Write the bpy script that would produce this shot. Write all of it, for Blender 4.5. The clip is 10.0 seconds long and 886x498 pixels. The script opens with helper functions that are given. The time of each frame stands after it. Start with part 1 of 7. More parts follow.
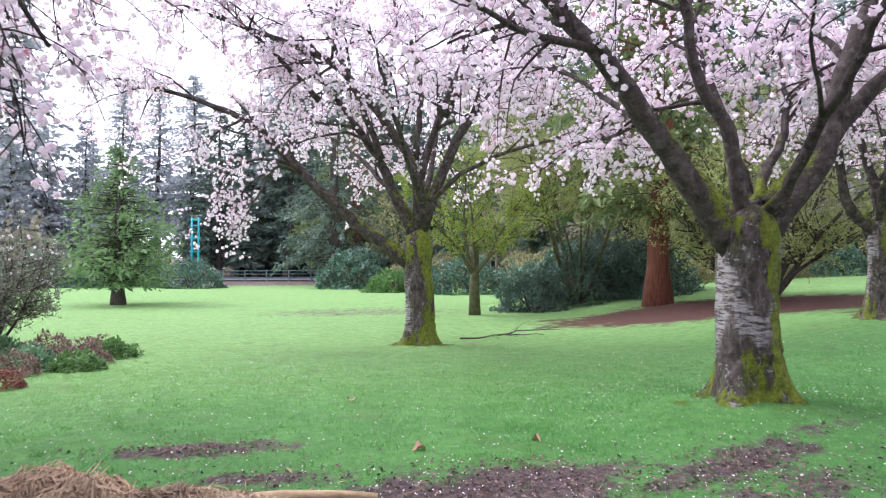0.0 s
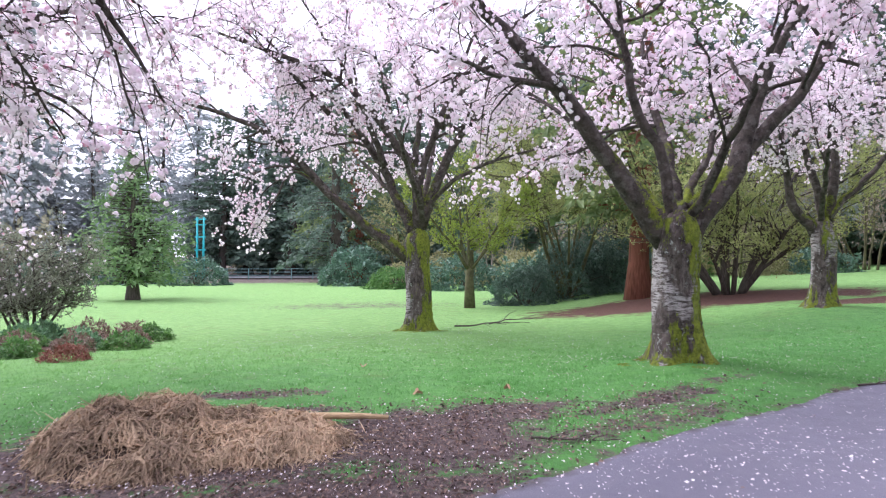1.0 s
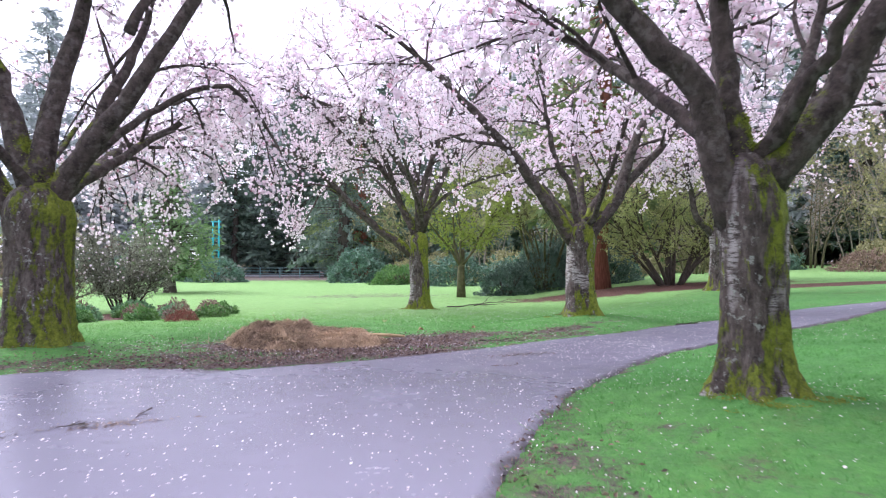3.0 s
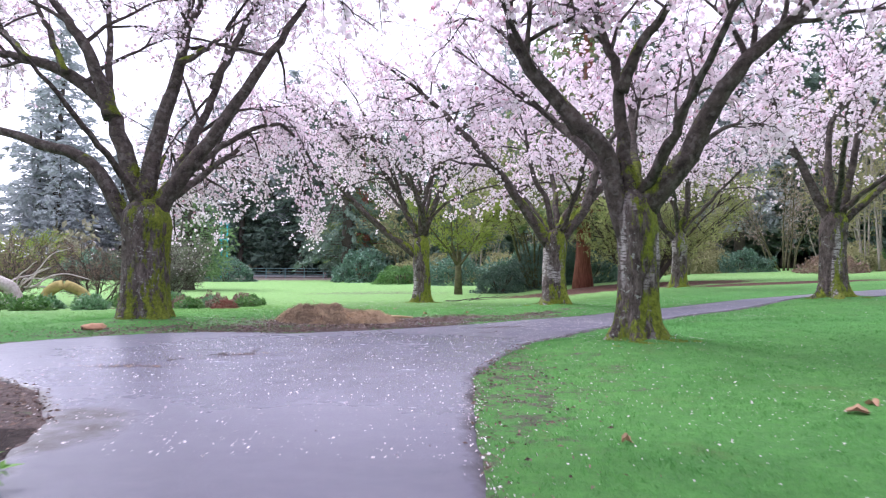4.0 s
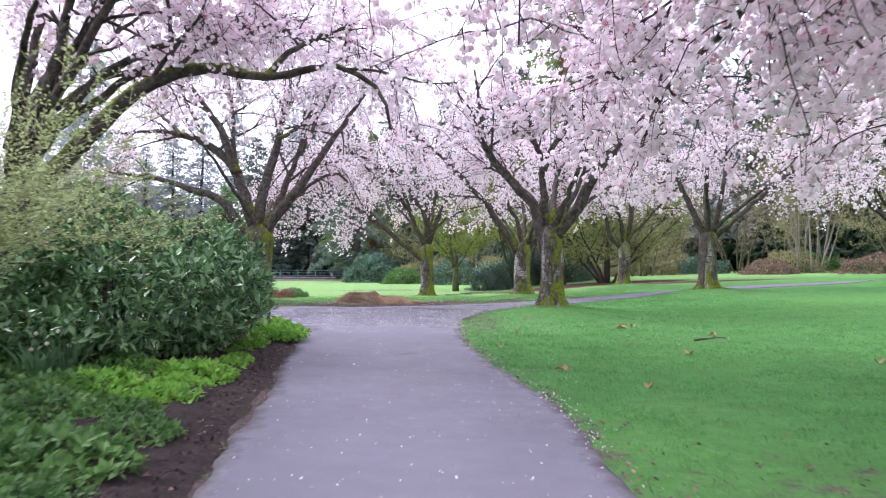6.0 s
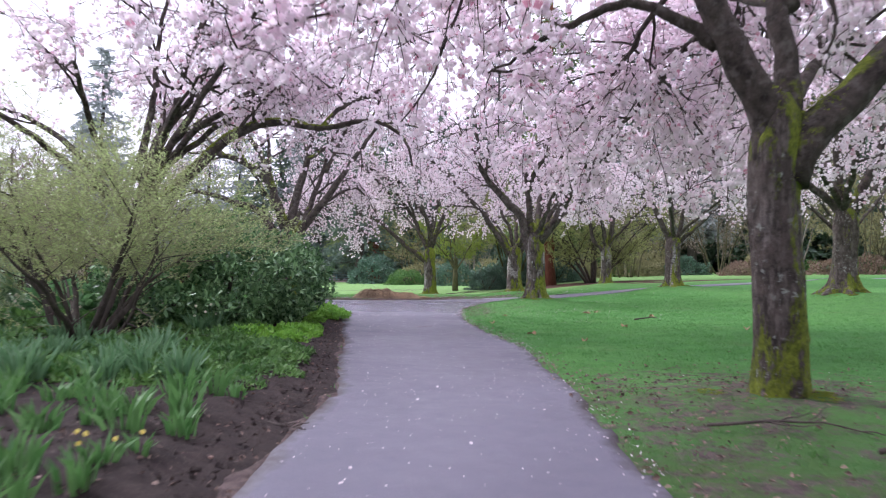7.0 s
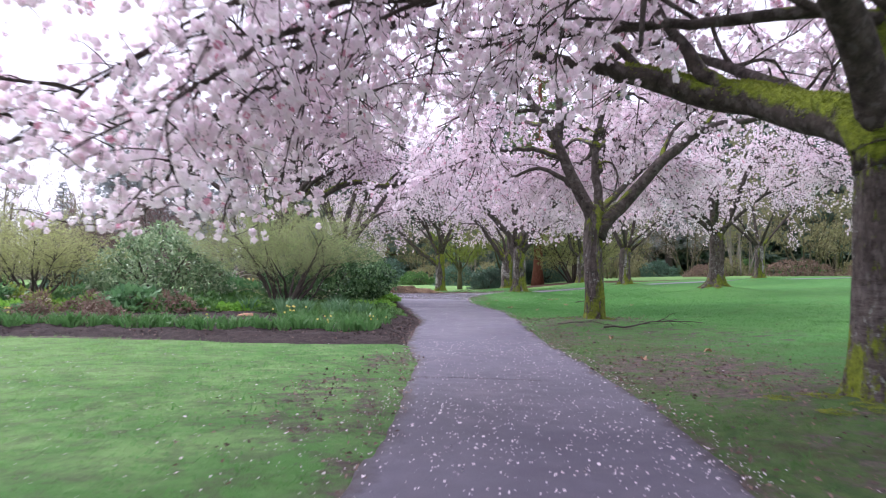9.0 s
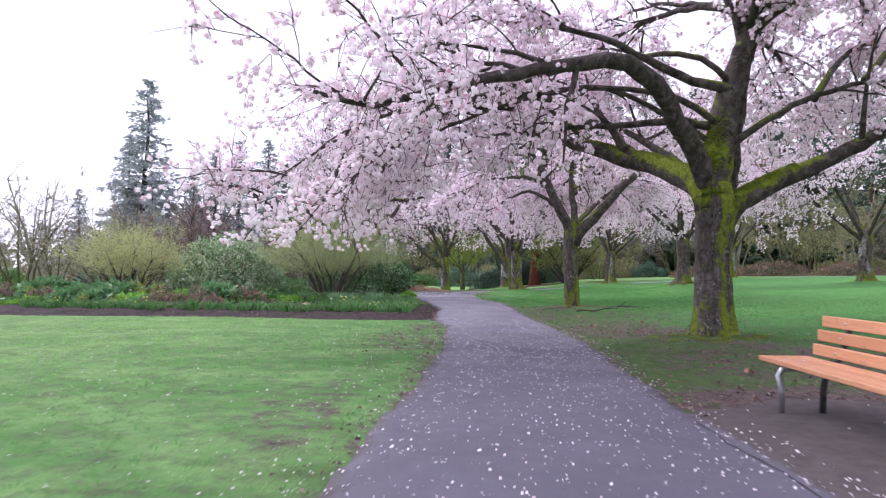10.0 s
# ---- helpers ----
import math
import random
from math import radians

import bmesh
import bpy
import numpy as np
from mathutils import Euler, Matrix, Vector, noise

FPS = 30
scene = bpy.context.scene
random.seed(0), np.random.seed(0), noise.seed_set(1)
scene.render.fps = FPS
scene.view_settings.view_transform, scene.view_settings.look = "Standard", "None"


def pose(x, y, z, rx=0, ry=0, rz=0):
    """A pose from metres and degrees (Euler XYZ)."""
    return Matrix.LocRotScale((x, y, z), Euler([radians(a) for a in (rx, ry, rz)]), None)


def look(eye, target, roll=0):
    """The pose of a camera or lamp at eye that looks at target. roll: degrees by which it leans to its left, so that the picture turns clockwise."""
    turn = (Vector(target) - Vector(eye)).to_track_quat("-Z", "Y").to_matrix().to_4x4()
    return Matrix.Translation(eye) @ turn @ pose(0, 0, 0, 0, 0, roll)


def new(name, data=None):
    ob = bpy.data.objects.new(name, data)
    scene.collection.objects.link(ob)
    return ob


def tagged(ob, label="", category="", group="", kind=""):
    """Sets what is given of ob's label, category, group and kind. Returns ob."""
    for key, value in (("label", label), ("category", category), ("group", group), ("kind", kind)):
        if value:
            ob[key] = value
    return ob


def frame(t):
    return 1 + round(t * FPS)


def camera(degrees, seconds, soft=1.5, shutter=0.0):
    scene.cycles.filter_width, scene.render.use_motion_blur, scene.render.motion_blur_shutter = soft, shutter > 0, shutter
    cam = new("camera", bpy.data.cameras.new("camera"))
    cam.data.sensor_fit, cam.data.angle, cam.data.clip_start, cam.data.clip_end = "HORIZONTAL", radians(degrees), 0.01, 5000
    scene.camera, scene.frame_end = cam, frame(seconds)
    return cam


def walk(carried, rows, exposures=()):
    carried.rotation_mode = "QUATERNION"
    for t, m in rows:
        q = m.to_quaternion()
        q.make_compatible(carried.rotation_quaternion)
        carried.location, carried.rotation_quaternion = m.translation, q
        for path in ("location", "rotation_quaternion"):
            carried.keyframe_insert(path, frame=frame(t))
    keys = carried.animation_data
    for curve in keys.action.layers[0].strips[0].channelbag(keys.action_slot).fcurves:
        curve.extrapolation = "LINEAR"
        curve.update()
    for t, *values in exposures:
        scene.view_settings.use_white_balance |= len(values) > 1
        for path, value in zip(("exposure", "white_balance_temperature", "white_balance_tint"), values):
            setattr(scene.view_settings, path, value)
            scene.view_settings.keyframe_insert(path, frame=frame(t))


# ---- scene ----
# ------------------------------------------------------------------ camera
cam = camera(63.8, 10.0, soft=1.1, shutter=0.25)
ROWS = [
    (0.0, 0.492, 0.360, 1.683, 1.61, 0.72, 0.28),
    (0.5, 0.568, -0.655, 1.637, 1.61, 0.73, 0.30),
    (1.0, 0.627, -1.761, 1.591, 1.54, 0.67, 0.32),
    (1.5, 0.697, -3.109, 1.532, 1.48, 0.68, 0.33),
    (2.0, 0.762, -4.499, 1.501, 1.47, 0.67, 0.31),
    (2.5, 0.856, -6.132, 1.465, 1.47, 0.70, 0.32),
    (4.0, 0.970, -11.603, 1.300, 1.30, 1.02, 0.73),
    (4.5, 0.986, -13.677, 1.303, 1.20, 1.01, 0.74),
    (5.0, 1.036, -15.664, 1.310, 1.19, 1.05, 0.76),
    (5.5, 1.069, -17.913, 1.323, 1.22, 1.10, 0.85),
    (7.0, 0.933, -24.197, 1.215, 1.01, 1.46, 0.84),
    (7.5, 0.895, -26.787, 1.224, 1.10, 1.44, 1.18),
    (8.0, 0.824, -29.200, 1.221, 1.11, 1.55, 1.09),
    (8.5, 0.675, -31.862, 1.235, 1.04, 1.59, 1.01),
    (9.0, 0.566, -34.275, 1.235, 1.04, 1.63, 0.90),
    (9.5, 0.403, -36.956, 1.181, 1.00, 1.79, 0.77),
    (10.0, 0.251, -39.378, 1.131, 1.01, 1.86, 0.68),
]


def heading(x, y, z, yaw, pitch, roll):
    a, p = radians(yaw), radians(pitch)
    ahead = Vector((-math.sin(a) * math.cos(p), math.cos(a) * math.cos(p), math.sin(p)))
    return look((x, y, z), Vector((x, y, z)) + ahead * 10, roll)


walk(cam, [(r[0], heading(*r[1:])) for r in ROWS], exposures=[(0.0, 0.87, 5950, 17), (2.5, 0.90, 5900, 17), (4.2, 0.82, 5900, 16), (5.5, 0.91, 5950, 15.5), (7.0, 0.49, 6000, 17), (8.2, 0.33, 6000, 18), (9.2, 0.47, 6000, 18.5), (10.0, 0.40, 6000, 19)])

# ------------------------------------------------------------------ daylight
SUN_EL, SUN_AZ = radians(46), radians(300)
world = bpy.data.worlds.new("overcast")
scene.world = world
world.use_nodes = True
wn, wl = world.node_tree.nodes, world.node_tree.links
wn.clear()
w_sky = wn.new("ShaderNodeTexSky")
w_sky.sky_type, w_sky.sun_disc = "NISHITA", False
w_sky.sun_elevation, w_sky.sun_rotation = SUN_EL, SUN_AZ
w_sky.air_density, w_sky.dust_density = 1.0, 4.0
w_grey = wn.new("ShaderNodeHueSaturation")
w_grey.inputs["Saturation"].default_value = 0.12
w_cloud = wn.new("ShaderNodeMix")
w_cloud.data_type = "RGBA"
w_cloud.inputs[0].default_value = 0.75
w_cloud.inputs[7].default_value = (9.5, 9.2, 10.4, 1)
w_bg = wn.new("ShaderNodeBackground")
w_bg.inputs["Strength"].default_value = 0.13
w_out = wn.new("ShaderNodeOutputWorld")
wl.new(w_sky.outputs[0], w_grey.inputs["Color"])
wl.new(w_grey.outputs[0], w_cloud.inputs[6])
wl.new(w_cloud.outputs[2], w_bg.inputs["Color"])
wl.new(w_bg.outputs[0], w_out.inputs["Surface"])

sun_data = bpy.data.lights.new("sun", "SUN")
sun_data.energy, sun_data.angle, sun_data.color = 2.2, radians(28), (1.0, 0.97, 0.93)
sun = new("sun", sun_data)
sun.matrix_world = look((0, 0, 60), Vector((0, 0, 60)) - Vector((math.sin(SUN_AZ) * math.cos(SUN_EL), math.cos(SUN_AZ) * math.cos(SUN_EL), math.sin(SUN_EL))))


# ------------------------------------------------------------------ materials
class Mat:
    """A small writer of node materials."""

    def __init__(self, name, rough=0.7, metal=0.0, spec=0.4):
        self.m = bpy.data.materials.new(name)
        self.m.use_nodes = True
        self.n, self.l = self.m.node_tree.nodes, self.m.node_tree.links
        self.p = self.n["Principled BSDF"]
        self.p.inputs["Roughness"].default_value = rough
        self.p.inputs["Metallic"].default_value = metal
        self.p.inputs["Specular IOR Level"].default_value = spec
        self.coords = self.n.new("ShaderNodeTexCoord").outputs["Object"]

    def place(self, sx=1.0, sy=1.0, sz=1.0):
        node = self.n.new("ShaderNodeMapping")
        node.inputs["Scale"].default_value = (sx, sy, sz)
        self.l.new(self.coords, node.inputs["Vector"])
        return node.outputs[0]

    def noise(self, scale, detail=4.0, rough=0.55, at=None, distort=0.0):
        node = self.n.new("ShaderNodeTexNoise")
        node.inputs["Scale"].default_value = scale
        node.inputs["Detail"].default_value = detail
        node.inputs["Roughness"].default_value = rough
        node.inputs["Distortion"].default_value = distort
        self.l.new(at if at else self.coords, node.inputs["Vector"])
        return node.outputs["Fac"]

    def ramp(self, value, lo, hi, a=0.0, b=1.0):
        node = self.n.new("ShaderNodeMapRange")
        node.inputs[1].default_value, node.inputs[2].default_value = lo, hi
        node.inputs[3].default_value, node.inputs[4].default_value = a, b
        self.l.new(value, node.inputs[0])
        return node.outputs[0]

    def math(self, op, a, b=0.5):
        node = self.n.new("ShaderNodeMath")
        node.operation = op
        for slot, v in ((0, a), (1, b)):
            if isinstance(v, (int, float)):
                node.inputs[slot].default_value = v
            else:
                self.l.new(v, node.inputs[slot])
        return node.outputs[0]

    def mix(self, fac, a, b):
        node = self.n.new("ShaderNodeMix")
        node.data_type = "RGBA"
        for slot, v in ((0, fac), (6, a), (7, b)):
            if isinstance(v, (int, float)):
                node.inputs[slot].default_value = v
            elif isinstance(v, tuple):
                node.inputs[slot].default_value = (*v, 1)
            else:
                self.l.new(v, node.inputs[slot])
        return node.outputs[2]

    def attr(self, name):
        node = self.n.new("ShaderNodeAttribute")
        node.attribute_name = name
        return node.outputs["Fac"]

    def island(self):
        return self.n.new("ShaderNodeNewGeometry").outputs["Random Per Island"]

    def each(self):
        return self.n.new("ShaderNodeObjectInfo").outputs["Random"]

    def axis(self, n, vec=None):
        node = self.n.new("ShaderNodeSeparateXYZ")
        self.l.new(vec if vec else self.coords, node.inputs[0])
        return node.outputs[n]

    def facing_up(self):
        return self.axis(2, self.n.new("ShaderNodeNewGeometry").outputs["Normal"])

    def colour(self, c):
        if isinstance(c, tuple):
            self.p.inputs["Base Color"].default_value = (*c, 1)
        else:
            self.l.new(c, self.p.inputs["Base Color"])
        return self

    def rough(self, v):
        self.l.new(v, self.p.inputs["Roughness"])
        return self

    def bump(self, height, strength=0.4, distance=0.02):
        node = self.n.new("ShaderNodeBump")
        node.inputs["Strength"].default_value, node.inputs["Distance"].default_value = strength, distance
        self.l.new(height, node.inputs["Height"])
        self.l.new(node.outputs[0], self.p.inputs["Normal"])
        return self

    def thin(self, colour, share=0.4):
        """Lets light through, as leaves and petals do."""
        tr = self.n.new("ShaderNodeBsdfTranslucent")
        if isinstance(colour, tuple):
            tr.inputs["Color"].default_value = (*colour, 1)
        else:
            self.l.new(colour, tr.inputs["Color"])
        mx = self.n.new("ShaderNodeMixShader")
        mx.inputs[0].default_value = share
        self.l.new(self.p.outputs[0], mx.inputs[1])
        self.l.new(tr.outputs[0], mx.inputs[2])
        self.l.new(mx.outputs[0], self.n["Material Output"].inputs["Surface"])
        return self


def leaf_mat(name, dark, light, rough=0.5, share=0.35, spec=0.4, patch=0.6):
    m = Mat(name, rough, spec=spec)
    f = m.math("ADD", m.math("MULTIPLY", m.island(), 1 - patch), m.math("MULTIPLY", m.ramp(m.noise(1.4, 3), 0.35, 0.65), patch))
    c = m.mix(f, dark, light)
    m.colour(c).thin(c, share)
    return m.m


def ground_mat():
    m = Mat("lawn", 0.85, spec=0.15)
    big = m.ramp(m.noise(0.13, 4), 0.38, 0.62)
    mid = m.ramp(m.noise(1.1, 8, 0.75), 0.38, 0.62)
    clump = m.ramp(m.noise(5.5, 6, 0.78), 0.38, 0.62)
    fine = m.ramp(m.noise(30, 4, 0.75), 0.36, 0.64)
    green = m.mix(mid, (0.057, 0.215, 0.049), (0.104, 0.33, 0.077))
    green = m.mix(m.math("MULTIPLY", big, 0.55), green, (0.155, 0.375, 0.08))
    # negative worn: open-sky light put into the turf as paler green
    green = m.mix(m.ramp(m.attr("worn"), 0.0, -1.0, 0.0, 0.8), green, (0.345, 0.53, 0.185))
    green = m.mix(m.math("MULTIPLY", clump, 0.55), green, (0.05, 0.145, 0.052))
    green = m.mix(m.math("MULTIPLY", fine, 0.4), green, (0.18, 0.365, 0.112))
    dry = m.ramp(m.noise(0.8, 7, 0.72), 0.56, 0.68, 0.0, 0.4)
    green = m.mix(dry, green, (0.155, 0.15, 0.068))
    # old thatch showing through the lawn before the bed
    pale = m.ramp(m.noise(0.9, 6, 0.7), 0.42, 0.6)
    tuft = m.ramp(m.noise(3.4, 7, 0.8), 0.47, 0.6)
    thatch = m.mix(pale, m.mix(tuft, (0.115, 0.27, 0.07), (0.115, 0.13, 0.075)), m.mix(tuft, (0.24, 0.41, 0.145), (0.17, 0.235, 0.11)))
    green = m.mix(m.math("MULTIPLY", m.attr("thatch"), 0.8), green, thatch)
    # thin, mossy old turf, its olive also standing in for tree shade
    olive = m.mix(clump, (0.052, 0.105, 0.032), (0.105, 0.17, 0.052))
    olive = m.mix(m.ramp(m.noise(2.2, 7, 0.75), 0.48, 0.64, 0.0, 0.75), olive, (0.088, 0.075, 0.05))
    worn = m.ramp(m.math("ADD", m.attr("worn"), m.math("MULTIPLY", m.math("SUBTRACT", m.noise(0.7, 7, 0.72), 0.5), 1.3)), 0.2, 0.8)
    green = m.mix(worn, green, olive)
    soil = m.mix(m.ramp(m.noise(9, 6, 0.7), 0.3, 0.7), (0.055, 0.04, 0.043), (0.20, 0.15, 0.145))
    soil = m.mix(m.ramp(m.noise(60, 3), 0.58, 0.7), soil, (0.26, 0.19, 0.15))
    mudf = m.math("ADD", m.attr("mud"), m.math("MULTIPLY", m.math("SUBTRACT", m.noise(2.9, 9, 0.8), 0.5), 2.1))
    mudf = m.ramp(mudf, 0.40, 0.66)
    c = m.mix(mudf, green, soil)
    chips = m.mix(m.ramp(m.noise(26, 5, 0.8), 0.35, 0.65), (0.055, 0.03, 0.026), (0.18, 0.095, 0.072))
    mul = m.ramp(m.math("ADD", m.attr("mulch"), m.math("MULTIPLY", m.math("SUBTRACT", m.noise(1.2, 8, 0.78), 0.5), 1.5)), 0.42, 0.64)
    c = m.mix(mul, c, chips)
    m.colour(c)
    m.bump(m.math("ADD", m.noise(45, 4, 0.7), m.math("MULTIPLY", m.noise(7, 4), 1.5)), 0.9, 0.06)
    return m.m


def asphalt_mat():
    m = Mat("wet_asphalt", 0.4, spec=0.5)
    big = m.ramp(m.noise(0.45, 5, 0.6), 0.3, 0.7)
    mid = m.ramp(m.noise(3.2, 6, 0.7), 0.3, 0.7)
    grain = m.noise(190, 3, 0.7)
    c = m.mix(big, (0.050, 0.046, 0.072), (0.094, 0.088, 0.126))
    c = m.mix(m.math("MULTIPLY", mid, 0.35), c, (0.075, 0.064, 0.078))
    c = m.mix(m.ramp(grain, 0.55, 0.75, 0, 0.45), c, (0.20, 0.185, 0.215))
    # sky sheen on the wet part, painted in as pale lavender
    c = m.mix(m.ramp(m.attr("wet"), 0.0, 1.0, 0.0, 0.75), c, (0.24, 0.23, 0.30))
    edge = m.ramp(m.math("ADD", m.attr("edge"), m.math("MULTIPLY", m.math("SUBTRACT", m.noise(2.2, 7, 0.75), 0.5), 0.9)), 0.72, 1.05)
    c = m.mix(edge, c, m.mix(m.ramp(m.noise(7, 6, 0.75), 0.35, 0.65), (0.040, 0.031, 0.031), (0.072, 0.058, 0.058)))
    m.colour(c)
    damp = m.ramp(m.math("ADD", m.noise(0.6, 4), m.math("MULTIPLY", m.noise(5, 5), 0.4)), 0.45, 0.95, 0.38, 0.72)
    damp = m.math("ADD", m.math("MULTIPLY", damp, m.ramp(m.attr("wet"), 0.0, 1.0, 1.0, 0.42)), m.math("MULTIPLY", edge, 0.4))
    m.rough(damp)
    m.bump(m.math("ADD", grain, m.math("MULTIPLY", m.noise(2.5, 4), 2.0)), 0.25, 0.006)
    return m.m


def soil_mat():
    m = Mat("bed_soil", 0.9, spec=0.2)
    c = m.mix(m.ramp(m.noise(6, 7, 0.75), 0.3, 0.7), (0.022, 0.016, 0.017), (0.075, 0.055, 0.052))
    c = m.mix(m.ramp(m.noise(70, 3, 0.7), 0.6, 0.72), c, (0.19, 0.14, 0.115))
    m.colour(c).bump(m.math("ADD", m.noise(24, 6, 0.8), m.math("MULTIPLY", m.noise(5, 4), 2)), 0.9, 0.05)
    return m.m


def bark_mat(name, fork=2.2, trunk=True, silvery=1.0, lush=0.0):
    m = Mat(name, 0.85, spec=0.25)
    shift = m.n.new("ShaderNodeCombineXYZ")
    m.l.new(m.math("MULTIPLY", m.each(), 61.0), shift.inputs[0])
    m.l.new(m.math("MULTIPLY", m.each(), 37.0), shift.inputs[1])
    moved = m.n.new("ShaderNodeVectorMath")
    m.l.new(m.coords, moved.inputs[0])
    m.l.new(shift.outputs[0], moved.inputs[1])
    m.coords = moved.outputs[0]
    base = m.mix(m.ramp(m.noise(7, 6, 0.75), 0.35, 0.65), (0.028, 0.021, 0.019), (0.12, 0.094, 0.083))
    if trunk:
        ridged = m.noise(1.0, 7, 0.75, m.place(17, 17, 5))
        base = m.mix(m.ramp(ridged, 0.48, 0.62, 0, 0.85), base, (0.185, 0.155, 0.14))
        # silver horizontal bands of old cherry bark, in patches
        band = m.noise(1.0, 5, 0.8, m.place(5, 5, 26))
        patch = m.ramp(m.noise(1.0, 3, 0.5, m.place(2.6, 2.6, 0.75)), 0.53, 0.59)
        low = m.ramp(m.axis(2), fork * 0.95, fork * 0.75)
        silver = m.math("MULTIPLY", m.math("MULTIPLY", m.ramp(band, 0.44, 0.54), patch), low)
        base = m.mix(m.math("MULTIPLY", silver, 0.85 * silvery), base, (0.50, 0.46, 0.45))
        lichen = m.math("MULTIPLY", m.ramp(m.noise(16, 5, 0.7), 0.57, 0.62), m.ramp(m.noise(2.2, 2), 0.45, 0.55))
        base = m.mix(m.math("MULTIPLY", lichen, 0.8), base, (0.38, 0.40, 0.36))
        foot = m.ramp(m.axis(2), 0.8, 0.0, 0.0, 0.13)
        top = m.ramp(m.axis(2), fork * 0.6, fork * 1.1, 0.0, 0.10)
        east = m.ramp(m.axis(0, m.n.new("ShaderNodeNewGeometry").outputs["Normal"]), -0.7, 0.9, -0.07, 0.07)
        where = m.math("ADD", m.math("ADD", m.math("ADD", m.noise(1.0, 8, 0.75, m.place(4.6, 4.6, 1.5)), east), foot), top)
        mossy = m.ramp(m.math("ADD", where, 0.4 * lush), 0.54, 0.59, 0.0, 0.95)
    else:
        base = m.mix(m.ramp(m.noise(1.0, 3, 0.6, m.place(9, 9, 9)), 0.52, 0.64, 0, 0.5), base, (0.21, 0.185, 0.17))
        up = m.ramp(m.facing_up(), -0.6, 0.7, -0.14, 0.15)
        near = m.ramp(m.attr("along"), 0.0, 0.5, 0.10 + lush, -0.17 + 1.3 * lush)
        mossy = m.ramp(m.math("ADD", m.math("ADD", m.noise(1.9, 7, 0.75), up), near), 0.60, 0.68)
    moss = m.mix(m.ramp(m.noise(14, 5, 0.8), 0.3, 0.7), (0.045 + 0.2 * lush, 0.06 + 0.25 * lush, 0.008), (0.26 + 0.5 * lush, 0.31 + 0.7 * lush, 0.03))
    m.colour(m.mix(mossy, base, moss))
    relief = m.math("ADD", m.noise(1.0, 7, 0.8, m.place(15, 15, 6)), m.math("MULTIPLY", m.noise(50, 3), 0.35))
    relief = m.math("ADD", relief, m.math("MULTIPLY", mossy, 0.35))
    m.bump(relief, 1.0, 0.05)
    return m.m


def plain_mat(name, a, b, scale=8.0, rough=0.7, metal=0.0, bump=0.2, stretch=(1, 1, 1)):
    m = Mat(name, rough, metal)
    n = m.noise(scale, 6, 0.65, m.place(*stretch))
    m.colour(m.mix(m.ramp(n, 0.3, 0.7), a, b)).bump(n, bump, 0.01)
    return m.m


def wood_mat(name, a, b):
    m = Mat(name, 0.5)
    g = m.noise(1.0, 6, 0.65, m.place(45, 2.5, 45), 1.2)
    c = m.mix(m.ramp(g, 0.3, 0.7), a, b)
    c = m.mix(m.math("MULTIPLY", m.each(), 0.5), c, tuple(v * 0.75 for v in a))
    c = m.mix(m.ramp(m.noise(6, 5, 0.7), 0.6, 0.75, 0, 0.5), c, (0.16, 0.10, 0.07))
    m.colour(c).bump(g, 0.25, 0.003)
    return m.m


M_LAWN, M_ASPHALT, M_SOIL = ground_mat(), asphalt_mat(), soil_mat()
M_TRUNK, M_LIMB = bark_mat("cherry_trunk_bark", lush=0.03), bark_mat("cherry_limb_bark", trunk=False)
M_LIMB_MOSSY = bark_mat("mossy_limb_bark", trunk=False, lush=0.10)
M_TRUNK_BROWN = bark_mat("brown_cherry_bark", silvery=0.12)
M_TRUNK_MOSSY = bark_mat("mossy_cherry_bark", silvery=0.12, lush=0.09)
M_TWIG = plain_mat("twig_bark", (0.035, 0.024, 0.022), (0.09, 0.065, 0.058), 6)


def blossom_mat():
    m = Mat("blossom", 0.7, spec=0.2)
    f = m.math("ADD", m.math("MULTIPLY", m.island(), 0.5), m.math("MULTIPLY", m.ramp(m.noise(0.9, 4), 0.35, 0.65), 0.5))
    c = m.mix(f, (0.965, 0.83, 0.905), (0.985, 0.945, 0.975))
    c = m.mix(m.ramp(m.island(), 0.97, 0.98), c, (0.70, 0.36, 0.46))
    m.colour(c).thin(c, 0.6)
    return m.m


M_BLOSSOM = blossom_mat()
M_TANLEAF = leaf_mat("tan_dead_leaf", (0.26, 0.14, 0.08), (0.48, 0.30, 0.19), 0.6, 0.15)
M_PETAL = leaf_mat("fallen_petals", (0.62, 0.52, 0.56), (0.90, 0.84, 0.88), 0.6, 0.2)


def grass_mat():
    m = Mat("grass_blades", 0.6, spec=0.3)
    f = m.math("ADD", m.math("MULTIPLY", m.island(), 0.5), m.math("MULTIPLY", m.ramp(m.noise(1.4, 5, 0.7), 0.35, 0.65), 0.5))
    c = m.mix(f, (0.072, 0.235, 0.058), (0.175, 0.41, 0.115))
    # olive blades for worn turf and for tree shade right of the path
    c = m.mix(m.ramp(m.attr("along"), 0.0, 0.8, 0.0, 0.75), c, (0.10, 0.175, 0.055))
    # paler blades where the value is negative, as if lit by open sky
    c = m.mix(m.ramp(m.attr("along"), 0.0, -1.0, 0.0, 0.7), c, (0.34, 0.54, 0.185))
    m.colour(c).thin(c, 0.45)
    return m.m


